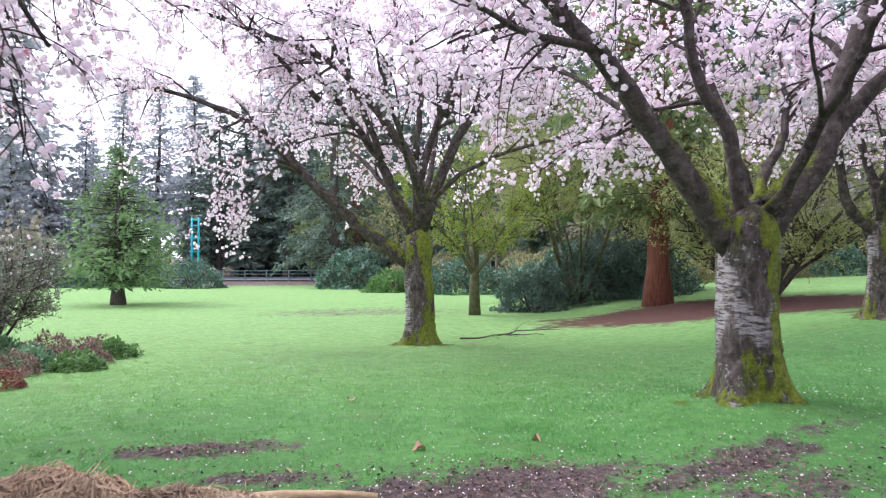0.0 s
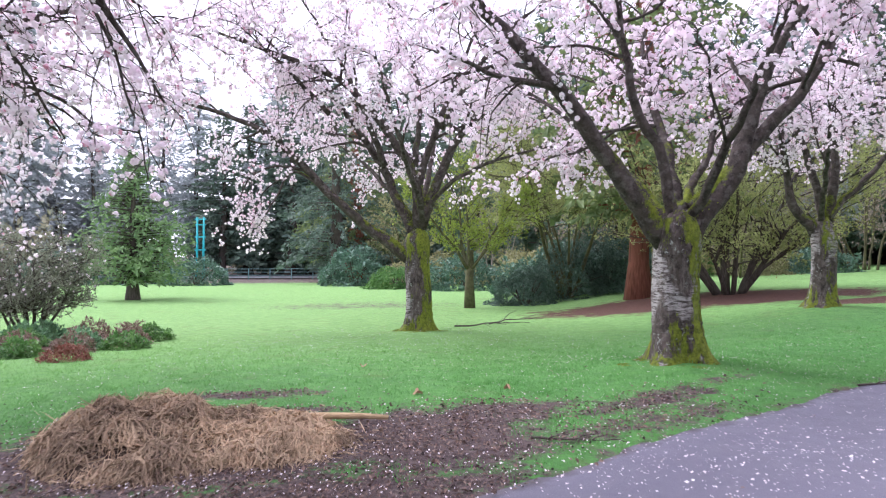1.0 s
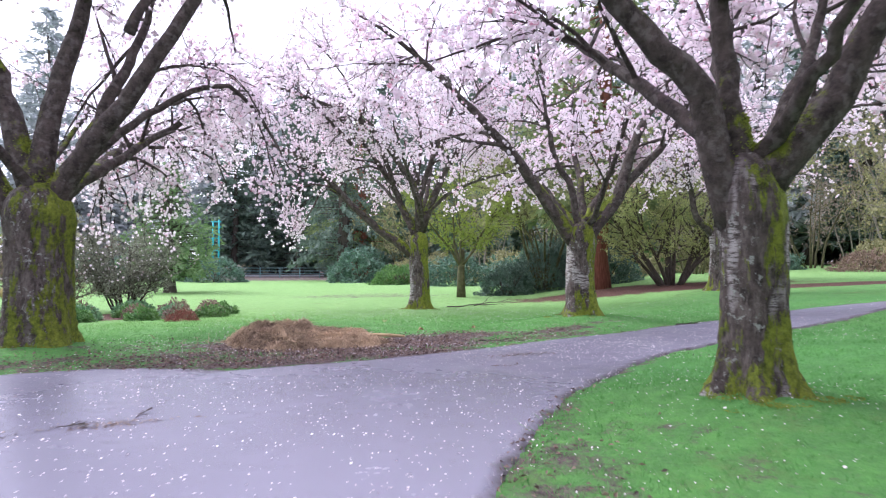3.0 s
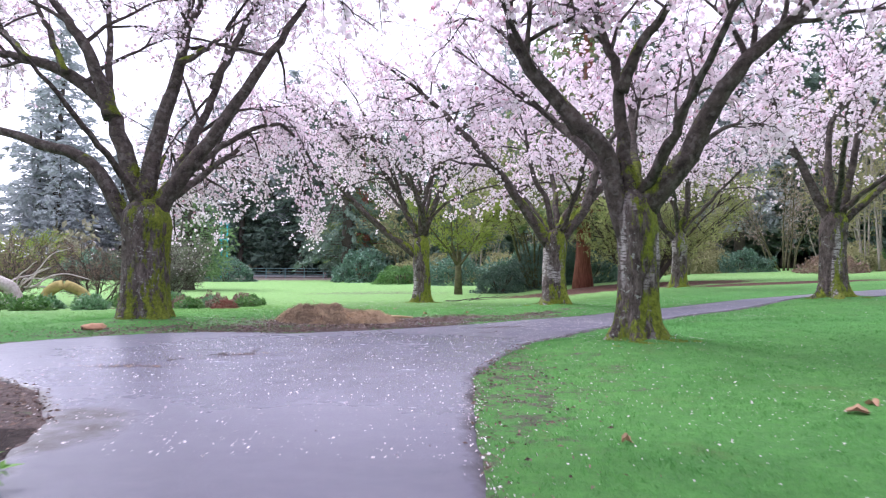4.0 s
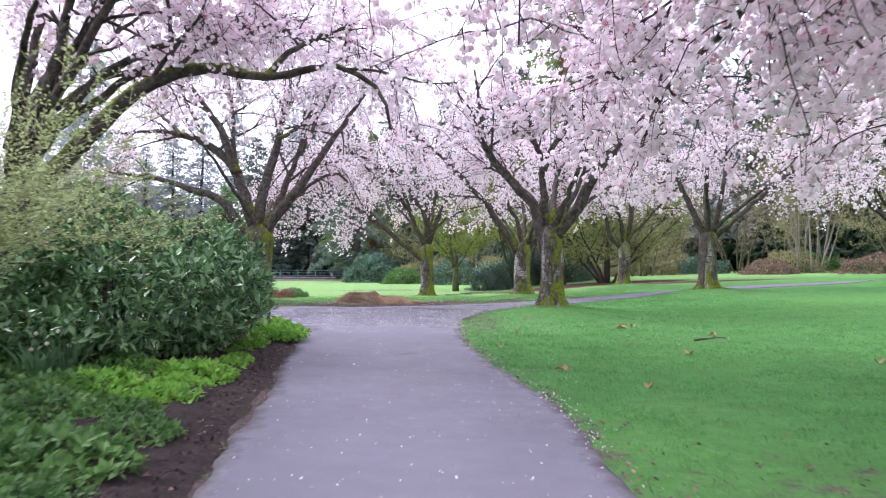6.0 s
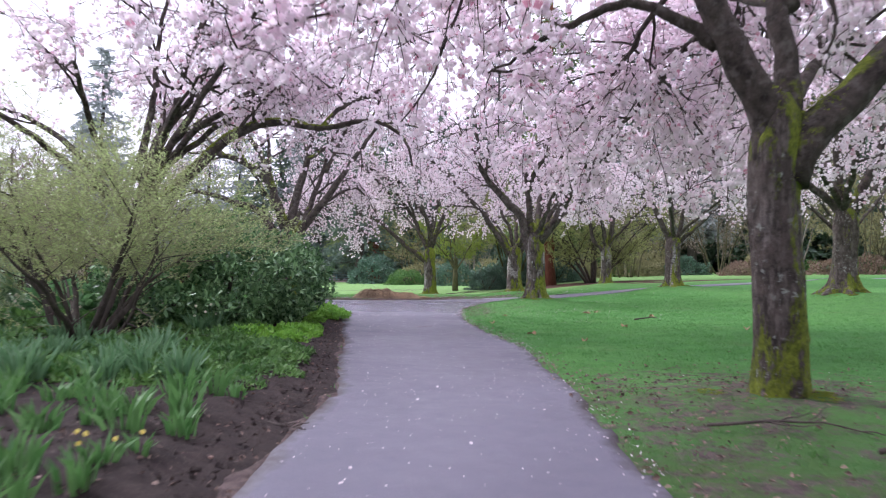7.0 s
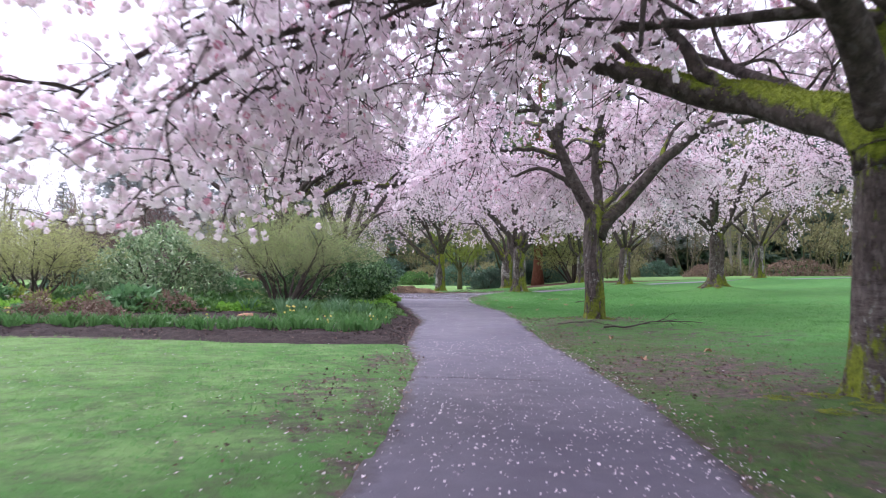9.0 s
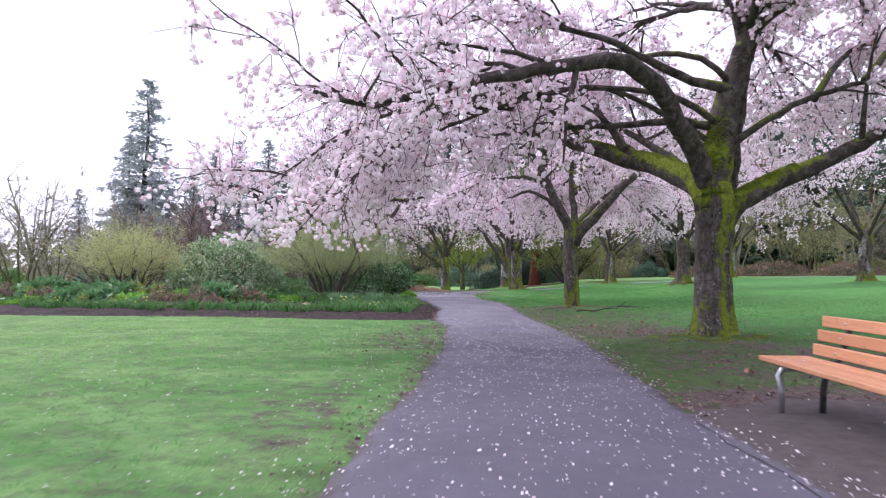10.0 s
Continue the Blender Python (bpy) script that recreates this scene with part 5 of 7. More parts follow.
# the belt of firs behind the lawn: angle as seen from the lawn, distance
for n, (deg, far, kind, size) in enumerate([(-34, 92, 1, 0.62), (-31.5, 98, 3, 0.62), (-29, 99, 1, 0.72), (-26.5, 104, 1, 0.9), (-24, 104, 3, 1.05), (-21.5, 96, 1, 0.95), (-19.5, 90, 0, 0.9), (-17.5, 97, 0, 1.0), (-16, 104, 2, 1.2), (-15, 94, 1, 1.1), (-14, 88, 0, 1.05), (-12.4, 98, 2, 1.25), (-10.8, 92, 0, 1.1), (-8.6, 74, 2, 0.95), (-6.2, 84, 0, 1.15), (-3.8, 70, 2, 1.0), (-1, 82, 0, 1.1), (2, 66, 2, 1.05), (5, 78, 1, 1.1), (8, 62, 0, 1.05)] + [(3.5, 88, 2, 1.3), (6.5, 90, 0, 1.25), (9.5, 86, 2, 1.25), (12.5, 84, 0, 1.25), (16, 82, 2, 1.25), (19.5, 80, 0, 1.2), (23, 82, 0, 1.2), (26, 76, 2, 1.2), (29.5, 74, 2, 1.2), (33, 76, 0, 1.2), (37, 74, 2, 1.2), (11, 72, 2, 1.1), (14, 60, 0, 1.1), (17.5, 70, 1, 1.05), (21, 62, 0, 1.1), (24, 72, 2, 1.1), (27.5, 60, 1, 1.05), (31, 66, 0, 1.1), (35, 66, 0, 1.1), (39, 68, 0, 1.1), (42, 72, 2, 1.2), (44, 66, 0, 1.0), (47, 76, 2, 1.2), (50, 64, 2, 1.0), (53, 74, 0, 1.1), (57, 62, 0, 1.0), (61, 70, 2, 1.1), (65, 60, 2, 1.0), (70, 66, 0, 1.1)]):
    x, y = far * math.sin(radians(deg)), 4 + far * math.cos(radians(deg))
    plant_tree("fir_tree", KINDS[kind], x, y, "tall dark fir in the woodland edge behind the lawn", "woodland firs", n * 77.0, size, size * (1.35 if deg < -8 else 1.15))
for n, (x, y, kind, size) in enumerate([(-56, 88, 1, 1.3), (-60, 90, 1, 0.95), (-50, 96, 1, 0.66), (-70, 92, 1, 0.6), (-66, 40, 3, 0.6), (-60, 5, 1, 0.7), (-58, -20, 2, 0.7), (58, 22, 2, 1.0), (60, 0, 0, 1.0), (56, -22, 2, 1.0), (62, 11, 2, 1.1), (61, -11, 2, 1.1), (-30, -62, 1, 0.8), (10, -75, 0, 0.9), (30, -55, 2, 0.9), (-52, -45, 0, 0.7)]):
    plant_tree("fir_tree", KINDS[kind], x, y, "tall fir at the park's edge, some tinted grey for haze", "woodland firs", n * 51.0, size, size * (1.5 if n < 4 else 1))

plant_tree("yew_tree", conifer(35, 8.4, 3.9, 1.2, M_YEW, M_DARKBARK, 0.32, 0.4, 3.4, 0.31), -17.9, 38.0, "bushy conical conifer standing alone on the lawn", turn=20)
plant_tree("redwood_tree", conifer(36, 26, 5.4, 3.6, M_CEDAR, M_REDBARK, 0.41, 0.75, 1.3, 0.36, 6), 7.65, 26.2, "tall redwood with reddish fluted bark over bark mulch")
plant_tree("cedar_tree", conifer(37, 19, 6.5, 3.2, M_CEDAR, M_REDBARK, 1.0, 0.9, 1.3, 0.32, 7), -9.9, 68, "broad old red cedar with a thick fluted trunk")
plant_tree("cedar_tree", conifer(38, 18, 6.0, 2.2, M_FIR, M_DARKBARK, 0.7, 0.9, 1.2, 0.32, 7), -10.9, 63, "broad dark red cedar behind the lawn")


def spreading(seed, stems, height, width, leaf, bark, twig_count, leaf_size, leaf_count, r0=0.05, base=0.3, elev=(35, 75), flat=0.4, mid=3, twig=None, lo=0.25):
    """A many-stemmed shrub or small tree: stems, branches, twigs, small leaves."""
    rng = np.random.default_rng(seed)
    sb, tb, lb = Buf(), Buf(), Buf()
    ta, te, spots = [], [], []
    for k in range(stems):
        az = 360 * k / stems + rng.uniform(-25, 25)
        el = rng.uniform(*elev)
        ln = math.hypot(height * math.sin(radians(el)), width * math.cos(radians(el))) * rng.uniform(0.8, 1.05)
        p = curve((base * math.cos(radians(az)) * rng.uniform(0.2, 1), base * math.sin(radians(az)) * rng.uniform(0.2, 1), -0.1), az, el, ln, rng.uniform(-30, 10), rng, 12, 0.09)
        tube(sb, p, r0 * rng.uniform(0.6, 1.1) * np.linspace(1, 0.15, 13), 8, 0.06, rng)
        for s in rng.uniform(lo, 1.0, mid * 3):
            o = along(p, np.array([s]))[0]
            w = unit(np.array([math.cos(radians(az)), math.sin(radians(az)), 0.5]) * 0.5 + rng.normal(size=3) * 0.6)
            w[2] = abs(w[2]) * (1 - flat) + 0.1
            p2 = curve(o, math.degrees(math.atan2(w[1], w[0])), math.degrees(math.asin(np.clip(unit(w)[2], -1, 1))), width * rng.uniform(0.25, 0.55), rng.uniform(-25, 15), rng, 7, 0.14)
            tube(sb, p2, np.linspace(r0 * 0.28, 0.005, 8), 4, 0, None, cap=False)
            for s2 in rng.uniform(0.1, 1.0, twig_count):
                o2 = along(p2, np.array([s2]))[0]
                w2 = unit(w * 0.5 + rng.normal(size=3) * 0.6 + np.array([0, 0, 0.12 - 0.3 * flat]))
                e2 = o2 + w2 * width * rng.uniform(0.06, 0.17)
                ta.append(o2)
                te.append(e2)
                t = rng.uniform(0.1, 1.05, (leaf_count, 1))
                spots.append(o2 + t * (e2 - o2) + rng.normal(size=(leaf_count, 3)) * 0.025)
    sticks(tb, np.array(ta), np.array(te), 0.0055, 0.003)
    spots = np.concatenate(spots)
    leaves(lb, spots, rng.normal(size=spots.shape) + np.array([0, 0, 0.3]), leaf_size * rng.uniform(0.6, 1.4, len(spots)), leaf_size * 0.6, rng)
    return sb.mesh("stems", bark), tb.mesh("twigs", twig or bark), lb.mesh("leaves", leaf, False)


def plant_shrub(name, meshes, x, y, label, category="shrub", group="", turn=0.0, size=1.0, z=None):
    ob = thing(name, (x, y, (gz(x, y) if z is None else z) - 0.02), label, category, group, turn=turn)
    ob.scale = (size, size, size)
    for part_name, me in zip(("branchwork", "twig_spray", "foliage"), meshes):
        c = new(part_name, me)
        c.parent = ob
        tagged(c, kind="stuff")
    return ob


plant_shrub("vine_maple", spreading(41, 12, 6.6, 6.2, M_BUD, M_DARKBARK, 15, 0.10, 9, 0.13, 0.6, (42, 84), 0.15, 6, M_BUDTWIG), 10.4, 24.6, "many-stemmed maple flushed with yellow-green buds", "tree")
plant_shrub("vine_maple", spreading(46, 10, 8.8, 7.0, M_BUD, M_OLIVEBARK, 18, 0.085, 11, 0.1, 0.5, (50, 86), 0.5, 8, M_BUDTWIG, 0.42), 5.6, 31.6, "wide twiggy maple hazed with yellow-green buds", "tree")
plant_shrub("young_maple", spreading(42, 8, 4.6, 3.2, M_SPRING, M_OLIVEBARK, 14, 0.10, 7, 0.07, 0.1, (40, 80), 0.2, 4), 0.95, 27.6, "small tree with fresh yellow-green leaves", "tree", z=gz(0.95, 27.6) + 1.7)
b = Buf()
tube(b, [(0.95, 27.6, gz(0.95, 27.6) - 0.2), (0.93, 27.6, 0.7), (0.95, 27.62, 1.3), (0.95, 27.6, 1.9)], [0.24, 0.17, 0.15, 0.14], 12, 0.05, np.random.default_rng(1))
young_trunk = single("trunk", b, M_OLIVEBARK)
young_trunk.parent = bpy.data.objects["young_maple"]
young_trunk.matrix_parent_inverse = bpy.data.objects["young_maple"].matrix_basis.inverted()

WOODS = [spreading(43, 6, 10, 5, M_WOODS, M_PALEBARK, 7, 0.16, 5, 0.07, 0.9, (72, 87), 0.1, 5, M_BUDTWIG), spreading(44, 7, 7, 4.5, M_WOODS, M_OLIVEBARK, 7, 0.15, 5, 0.07, 0.5, (50, 82), 0.1, 4, M_BUDTWIG), spreading(45, 8, 6, 4.0, M_BARE, M_OLIVEBARK, 8, 0.11, 4, 0.06, 0.6, (55, 84), 0.1, 4)]
for n, (x, y) in enumerate([(14, 44), (20, 47), (26, 44), (31, 40), (36, 35), (40, 28), (43, 20), (46, 11), (24, 54), (33, 50), (41, 42), (9, 50), (3, 54), (-4, 58), (16, 38), (46, 0), (48, -12), (46, -24), (28, 36), (50, 28), (38, 12), (41, 5), (39, -5), (42, -18), (35, 24), (32, 30), (44, 15), (47, 6)]):
    plant_shrub("woodland_tree", WOODS[n % 3], x, y, "half-bare young tree in the woodland edge", "tree", "woodland trees", n * 63.0, 0.9 + 0.25 * (n % 4))
for n, (x, y) in enumerate([(-36, 14), (-40, 2), (-38, -10), (-17.8, 5.5), (-45, -22), (-25, 5)]):
    plant_shrub("woodland_tree", WOODS[2], x, y, "half-bare tree beyond the garden beds", "tree", "woodland trees", n * 40.0, 0.8)
for n, (x, y) in enumerate([(-16.5, 9.5), (-20, 7.5), (-24, 10.5), (-28, 6.5), (-27, 15)]):
    plant_shrub("woodland_tree", WOODS[2], x, y, "bare grey-brown tree behind the garden beds", "tree", "garden trees", n * 57.0, 0.85 + 0.12 * (n % 4))


def mound_leaves(seed, rx, ry, h, leaf, size, count, bark=M_DARKBARK, aspect=0.34, rosette=6, flowers=None, flower_count=0, under=0.0):
    """An evergreen shrub: a rounded mass of leaf rosettes over dark stems."""
    rng = np.random.default_rng(seed)
    sb, lb, fb = Buf(), Buf(), Buf()
    for k in range(9 if h > 0.7 else 0):
        az = 40 * k + rng.uniform(-15, 15)
        p = curve((0.15 * math.cos(k), 0.15 * math.sin(k), -0.05), az, rng.uniform(30, 75), (0.7 if h > 1 else 0.5) * math.hypot(h, min(rx, ry)), -10, rng, 8, 0.12)
        tube(sb, p, np.linspace(0.045, 0.012, 9) * min(1, h / 1.4), 6, 0.05, rng)
    d = unit(rng.normal(size=(count, 3)))
    d[:, 2] = np.abs(d[:, 2]) * 1.05 - 0.12
    lump = 1 + 0.13 * np.sin(d[:, 0] * 7 + seed) * np.sin(d[:, 1] * 6) + 0.1 * np.sin(d[:, 2] * 9 + d[:, 0] * 4)
    depth = rng.uniform(0.55, 1.0, count) ** 0.4 * lump
    c = d * depth[:, None] * np.array([rx, ry, h])
    if under:
        # the skirt draws in towards the ground
        c[:, :2] *= (1 - 0.38 * np.clip(1 - c[:, 2] / under, 0, 1))[:, None]
        c[:, 2] = np.maximum(c[:, 2], 0.14)
    c[:, 2] = np.maximum(c[:, 2], 0.06)
    out = unit(d / np.array([rx, ry, h]))
    cc, oo = np.repeat(c, rosette, 0), np.repeat(out, rosette, 0)
    way = unit(oo * 0.35 + unit(rng.normal(size=cc.shape)) * 0.9 + np.array([0, 0, 0.05]))
    ln = size * rng.uniform(0.6, 1.2, len(cc))
    leaves(lb, cc, way, ln, ln * aspect, rng, 0.12, 0.6)
    meshes = [sb.mesh("stems", bark) if h > 0.7 else None, None, lb.mesh("foliage", leaf, False)]
    if flowers:
        f = c[rng.choice(count, flower_count)] + out[rng.choice(count, flower_count)] * 0.02
        puffs(fb, f * 1.03, 0.07 * rng.uniform(0.6, 1.2, len(f)), rng, 6)
        meshes.append(fb.mesh("flowers", flowers, False))
    return meshes


def plant_mound(name, meshes, x, y, label, category="shrub", group="", turn=0.0, size=1.0, z=None):
    ob = thing(name, (x, y, (gz(x, y) if z is None else z) - 0.02), label, category, group, turn=turn)
    ob.scale = (size, size, size)
    for part_name, me in zip(("branchwork", "", "foliage", "flower_sprays"), meshes):
        if me:
            c = new(part_name, me)
            c.parent = ob
            tagged(c, kind="stuff")
    return ob


# dark evergreens under the maple's boughs
for n, (x, y, rx, h) in enumerate([(3.35, 29.4, 1.5, 1.7), (5.4, 31.2, 2.3, 2.5), (8.6, 31.4, 2.4, 2.7), (7.0, 33.4, 2.6, 3.2)]):
    plant_mound("yew_shrub", mound_leaves(210 + n, rx, rx * 0.8, h, M_YEWDARK, 0.17, int(850 * rx), rosette=6, aspect=0.26), x, y, "dense dark blue-green yew shrub under the maples", "shrub", "yew shrubs", n * 35.0)
plant_shrub("plum_tree", spreading(215, 9, 5.6, 4.2, M_PLUM, M_DARKBARK, 12, 0.09, 7, 0.08, 0.4, (45, 82), 0.1, 6), -14.8, 1.2, "purple-brown budding plum tree beyond the bed", "tree")
plant_shrub("bare_tree", spreading(216, 4, 11, 4.5, M_BARE, M_PALEBARK, 6, 0.06, 2, 0.2, 0.25, (66, 84), 0.05, 5), -35.5, 21, "tall bare grey tree standing on the far lawn", "tree")

# evergreen undergrowth along the woodland edge
UNDER = [mound_leaves(54, 3.4, 2.2, 1.3, M_BROWNLEAF, 0.2, 1000, rosette=6, aspect=0.3), mound_leaves(51, 3.2, 2.2, 2.4, M_LAUREL, 0.24, 1200, rosette=6, aspect=0.42), mound_leaves(52, 3.6, 2.4, 1.9, M_WOODS, 0.22, 1200, rosette=6, aspect=0.4), mound_leaves(53, 3.0, 2.2, 1.5, M_COVER, 0.22, 1100, rosette=6, aspect=0.42)]
for n, (x, y, kind, size) in enumerate([(6.0, 36, 0, 1.1), (9.0, 33, 0, 0.95), (12, 41, 1, 1.0), (17, 42, 1, 1.0), (22, 41, 0, 0.7), (28, 38, 1, 1.0), (33, 33, 2, 0.9), (37, 27, 1, 1.0), (40, 18, 2, 1.1), (42, 9, 1, 1.0), (43, -2, 0, 1.0), (43, -14, 1, 1.1), (1, 46, 0, 1.0), (-4, 50, 2, 1.0), (-8.5, 58, 0, 1.3), (-23, 61, 0, 1.0), (-31, 64, 0, 1.5), (-37, 62, 0, 1.3)] + [(-46, 58, 1, 1.4), (-40, 46, 1, 1.2), (-48, 36, 2, 1.3), (20, 46, 1, 1.2), (31, 42, 2, 1.1), (-34, 30, 0, 1.0), (-42, 12, 1, 1.1), (-44, -6, 2, 1.1), (15, 46, 2, 1.3), (-1, 55, 1, 1.3), (6, 50, 1, 1.3)]):
    plant_mound("evergreen_shrub", UNDER[kind + 1], x, y, "dense evergreen shrub at the woodland edge", "shrub", "woodland shrubs", n * 47.0, size)

for n, (x, y) in enumerate([(34, 22), (36, 13), (37, 4), (38, -6), (39, -16), (30, 28), (24, 33)]):
    plant_mound("brown_shrub", UNDER[0], x, y, "low russet-brown shrub at the woodland edge", "shrub", "russet shrubs", n * 71.0, 0.9 + 0.1 * (n % 3))


def far_woods():
    """The mass of twigs and leaves that closes the view between the trunks."""
    rng = np.random.default_rng(57)
    n = 52000
    deg = np.where(rng.uniform(size=n) < 0.62, rng.uniform(-75, 100, n), rng.uniform(8, 85, n))
    far = np.where((deg < -8) & (deg > -32), rng.uniform(100, 125, n), rng.uniform(72, 105, n))
    x, y = far * np.sin(np.radians(deg)), 4 + far * np.cos(np.radians(deg))
    top = np.where(deg < -13, 4.5 + 2 * np.sin(deg * 0.9) + 1.5 * np.sin(deg * 2.3), 13 + 2.5 * np.sin(deg * 0.7) + 2 * np.sin(deg * 1.9))
    z = ground_z(x, y) + top * rng.uniform(0, 1, n) ** 1.3
    b = Buf()
    ln = rng.uniform(0.5, 1.3, n)
    leaves(b, np.stack([x, y, z], -1), rng.normal(size=(n, 3)), ln, ln * 0.5, rng)
    single("far_woods", b, M_FARWOODS, "dim tangle of far woodland twigs and leaves", "woods", "stuff", smooth=False)


far_woods()


# ------------------------------------------------------------------ garden bed planting
plant_mound("rhododendron", mound_leaves(61, 2.25, 2.95, 1.95, M_RHODO, 0.15, 5600, rosette=6, aspect=0.38, under=0.5), -3.6, -10.3, "large glossy dark green rhododendron beside the path", z=bed_z(-3.6, -10.3))


def feathery(seed, rx, h, sprays, leaf, size=0.034):
    """A wide dome of fine twigs in flat tiers, on low radiating stems."""
    rng = np.random.default_rng(seed)
    sb, tb, lb = Buf(), Buf(), Buf()
    for k in range(15):
        az, el = 360 * k / 15 + rng.uniform(-14, 14), rng.uniform(22, 70)
        reach = 0.9 / math.hypot(math.cos(radians(el)) / rx, math.sin(radians(el)) / h)
        p = curve((0.16 * math.cos(radians(az)), 0.16 * math.sin(radians(az)), -0.08), az, el + 6, reach, rng.uniform(-26, 12), rng, 12, 0.17)
        tube(sb, p, rng.uniform(0.032, 0.06) * np.linspace(1, 0.14, 13), 8, 0.06, rng)
        for s in rng.uniform(0.25, 0.95, 7):
            w = unit(unit(p[-1] - p[0]) + rng.normal(size=3) * 0.5)
            q = curve(along(p, np.array([s]))[0], math.degrees(math.atan2(w[1], w[0])), math.degrees(math.asin(np.clip(w[2], -1, 1))), rng.uniform(0.4, 0.9), rng.uniform(-25, 10), rng, 6, 0.12)
            tube(sb, q, np.linspace(0.012, 0.004, 7), 4, 0, None, cap=False)
    d = unit(rng.normal(size=(sprays, 3)))
    d[:, 2] = np.abs(d[:, 2])
    az, up = np.arctan2(d[:, 1], d[:, 0]), d[:, 2]
    tier = 1 + 0.13 * np.sin(az * 5 + seed) + 0.1 * np.sin(az * 9 + up * 7 + seed) + 0.09 * np.sin(up * 15 + az * 3)
    o = d * (rng.uniform(0.3, 1.0, sprays) ** 0.6 * tier)[:, None]
    lip = np.clip((o[:, 2] - 0.31) / 0.28, 0, 1)
    o[:, :2] *= (0.45 + 0.6 * lip)[:, None]
    o = (o * np.array([rx, rx, h]))[rng.uniform(size=sprays) < 0.015 + 0.985 * lip]
    n = len(o)
    out = unit(o * np.array([1, 1, 0.8]))
    for k in range(3):
        w = unit(out * 0.9 + rng.normal(size=(n, 3)) * np.array([0.55, 0.55, 0.28]) + np.array([0, 0, 0.08]))
        ln = rng.uniform(0.18, 0.5, n)
        e = o + w * ln[:, None]
        e[:, 2] -= 0.02
        sticks(tb, o, e, 0.0042, 0.002)
        for g in range(7):
            t = rng.uniform(0.15, 1.05, (n, 1))
            at = o + t * (e - o) + rng.normal(size=(n, 3)) * 0.014
            leaves(lb, at, w + rng.normal(size=(n, 3)) * 0.8, size * rng.uniform(0.6, 1.4, n), size * 0.6, rng)
    return sb.mesh("stems", M_DARKBARK), tb.mesh("twigs", M_FEATHERTWIG), lb.mesh("leaves", leaf, False)


plant_shrub("twiggy_shrub", feathery(62, 2.9, 2.75, 4300, M_FEATHER, 0.036), -4.15, -14.5, "wide spreading deciduous shrub with yellow-green opening leaves", z=bed_z(-4.15, -14.5))
plant_shrub("twiggy_shrub", feathery(63, 2.15, 2.3, 2600, M_FEATHERPALE, 0.042), -10.8, -15.3, "rounded deciduous shrub with lime-green opening leaves", z=bed_z(-10.8, -15.3))
plant_mound("rhododendron", mound_leaves(64, 2.3, 2.0, 2.3, M_VARIEGATED, 0.19, 2000, rosette=6, aspect=0.36, flowers=M_CREAM, flower_count=60), -8.5, -12.9, "rhododendron with pale leaf edges and a few cream flowers", z=bed_z(-8.5, -12.9))

# ------------------------------------------------------------------ bench
def bench(x, y, turn):
    ob = thing("park_bench", (x, y, gz(x, y)), "slatted orange-brown wooden park bench on steel legs", "bench", turn=turn)
    # local: length along y, faces -x
    L = 1.15
    for n, x0 in enumerate((-0.24, -0.095, 0.05)):
        b = Buf()
        box(b, x0, -L, 0.392, x0 + 0.13, L, 0.432)
        slat = part("seat_slat", b, M_BENCH, ob, smooth=False)
        for sy in (-0.78, 0.78):
            b = Buf()
            tube(b, [(x0 + 0.065, sy, 0.428), (x0 + 0.065, sy, 0.437)], [0.011, 0.009], 10)
            part("bolt", b, M_STEEL, slat, "steel bolt head")
    for n, (x0, z0) in enumerate(((0.225, 0.445), (0.265, 0.565), (0.305, 0.685))):
        b = Buf()
        box(b, x0, -L, z0, x0 + 0.035, L, z0 + 0.095)
        slat = part("back_slat", b, M_BENCH, ob, smooth=False)
        for sy in (-0.78, 0.78):
            b = Buf()
            tube(b, [(x0 + 0.004, sy, z0 + 0.048), (x0 - 0.006, sy, z0 + 0.048)], [0.011, 0.009], 10)
            part("bolt", b, M_STEEL, slat, "steel bolt head")
    for sy in (-0.78, 0.78):
        b = Buf()
        tube(b, [(-0.21, sy, -0.03), (-0.21, sy, 0.2), (-0.235, sy, 0.31), (-0.2, sy, 0.365), (-0.1, sy, 0.372), (0.12, sy, 0.37)], 0.026, 10)
        part("front_leg", b, M_STEEL, ob, "bent galvanised steel front leg")
        b = Buf()
        tube(b, [(0.12, sy, -0.03), (0.125, sy, 0.2), (0.16, sy, 0.36), (0.27, sy, 0.46), (0.36, sy, 0.76)], 0.026, 10)
        part("back_leg", b, M_IRON, ob, "dark steel back leg and support")
    return ob


bench(3.12, -34.3, 0)

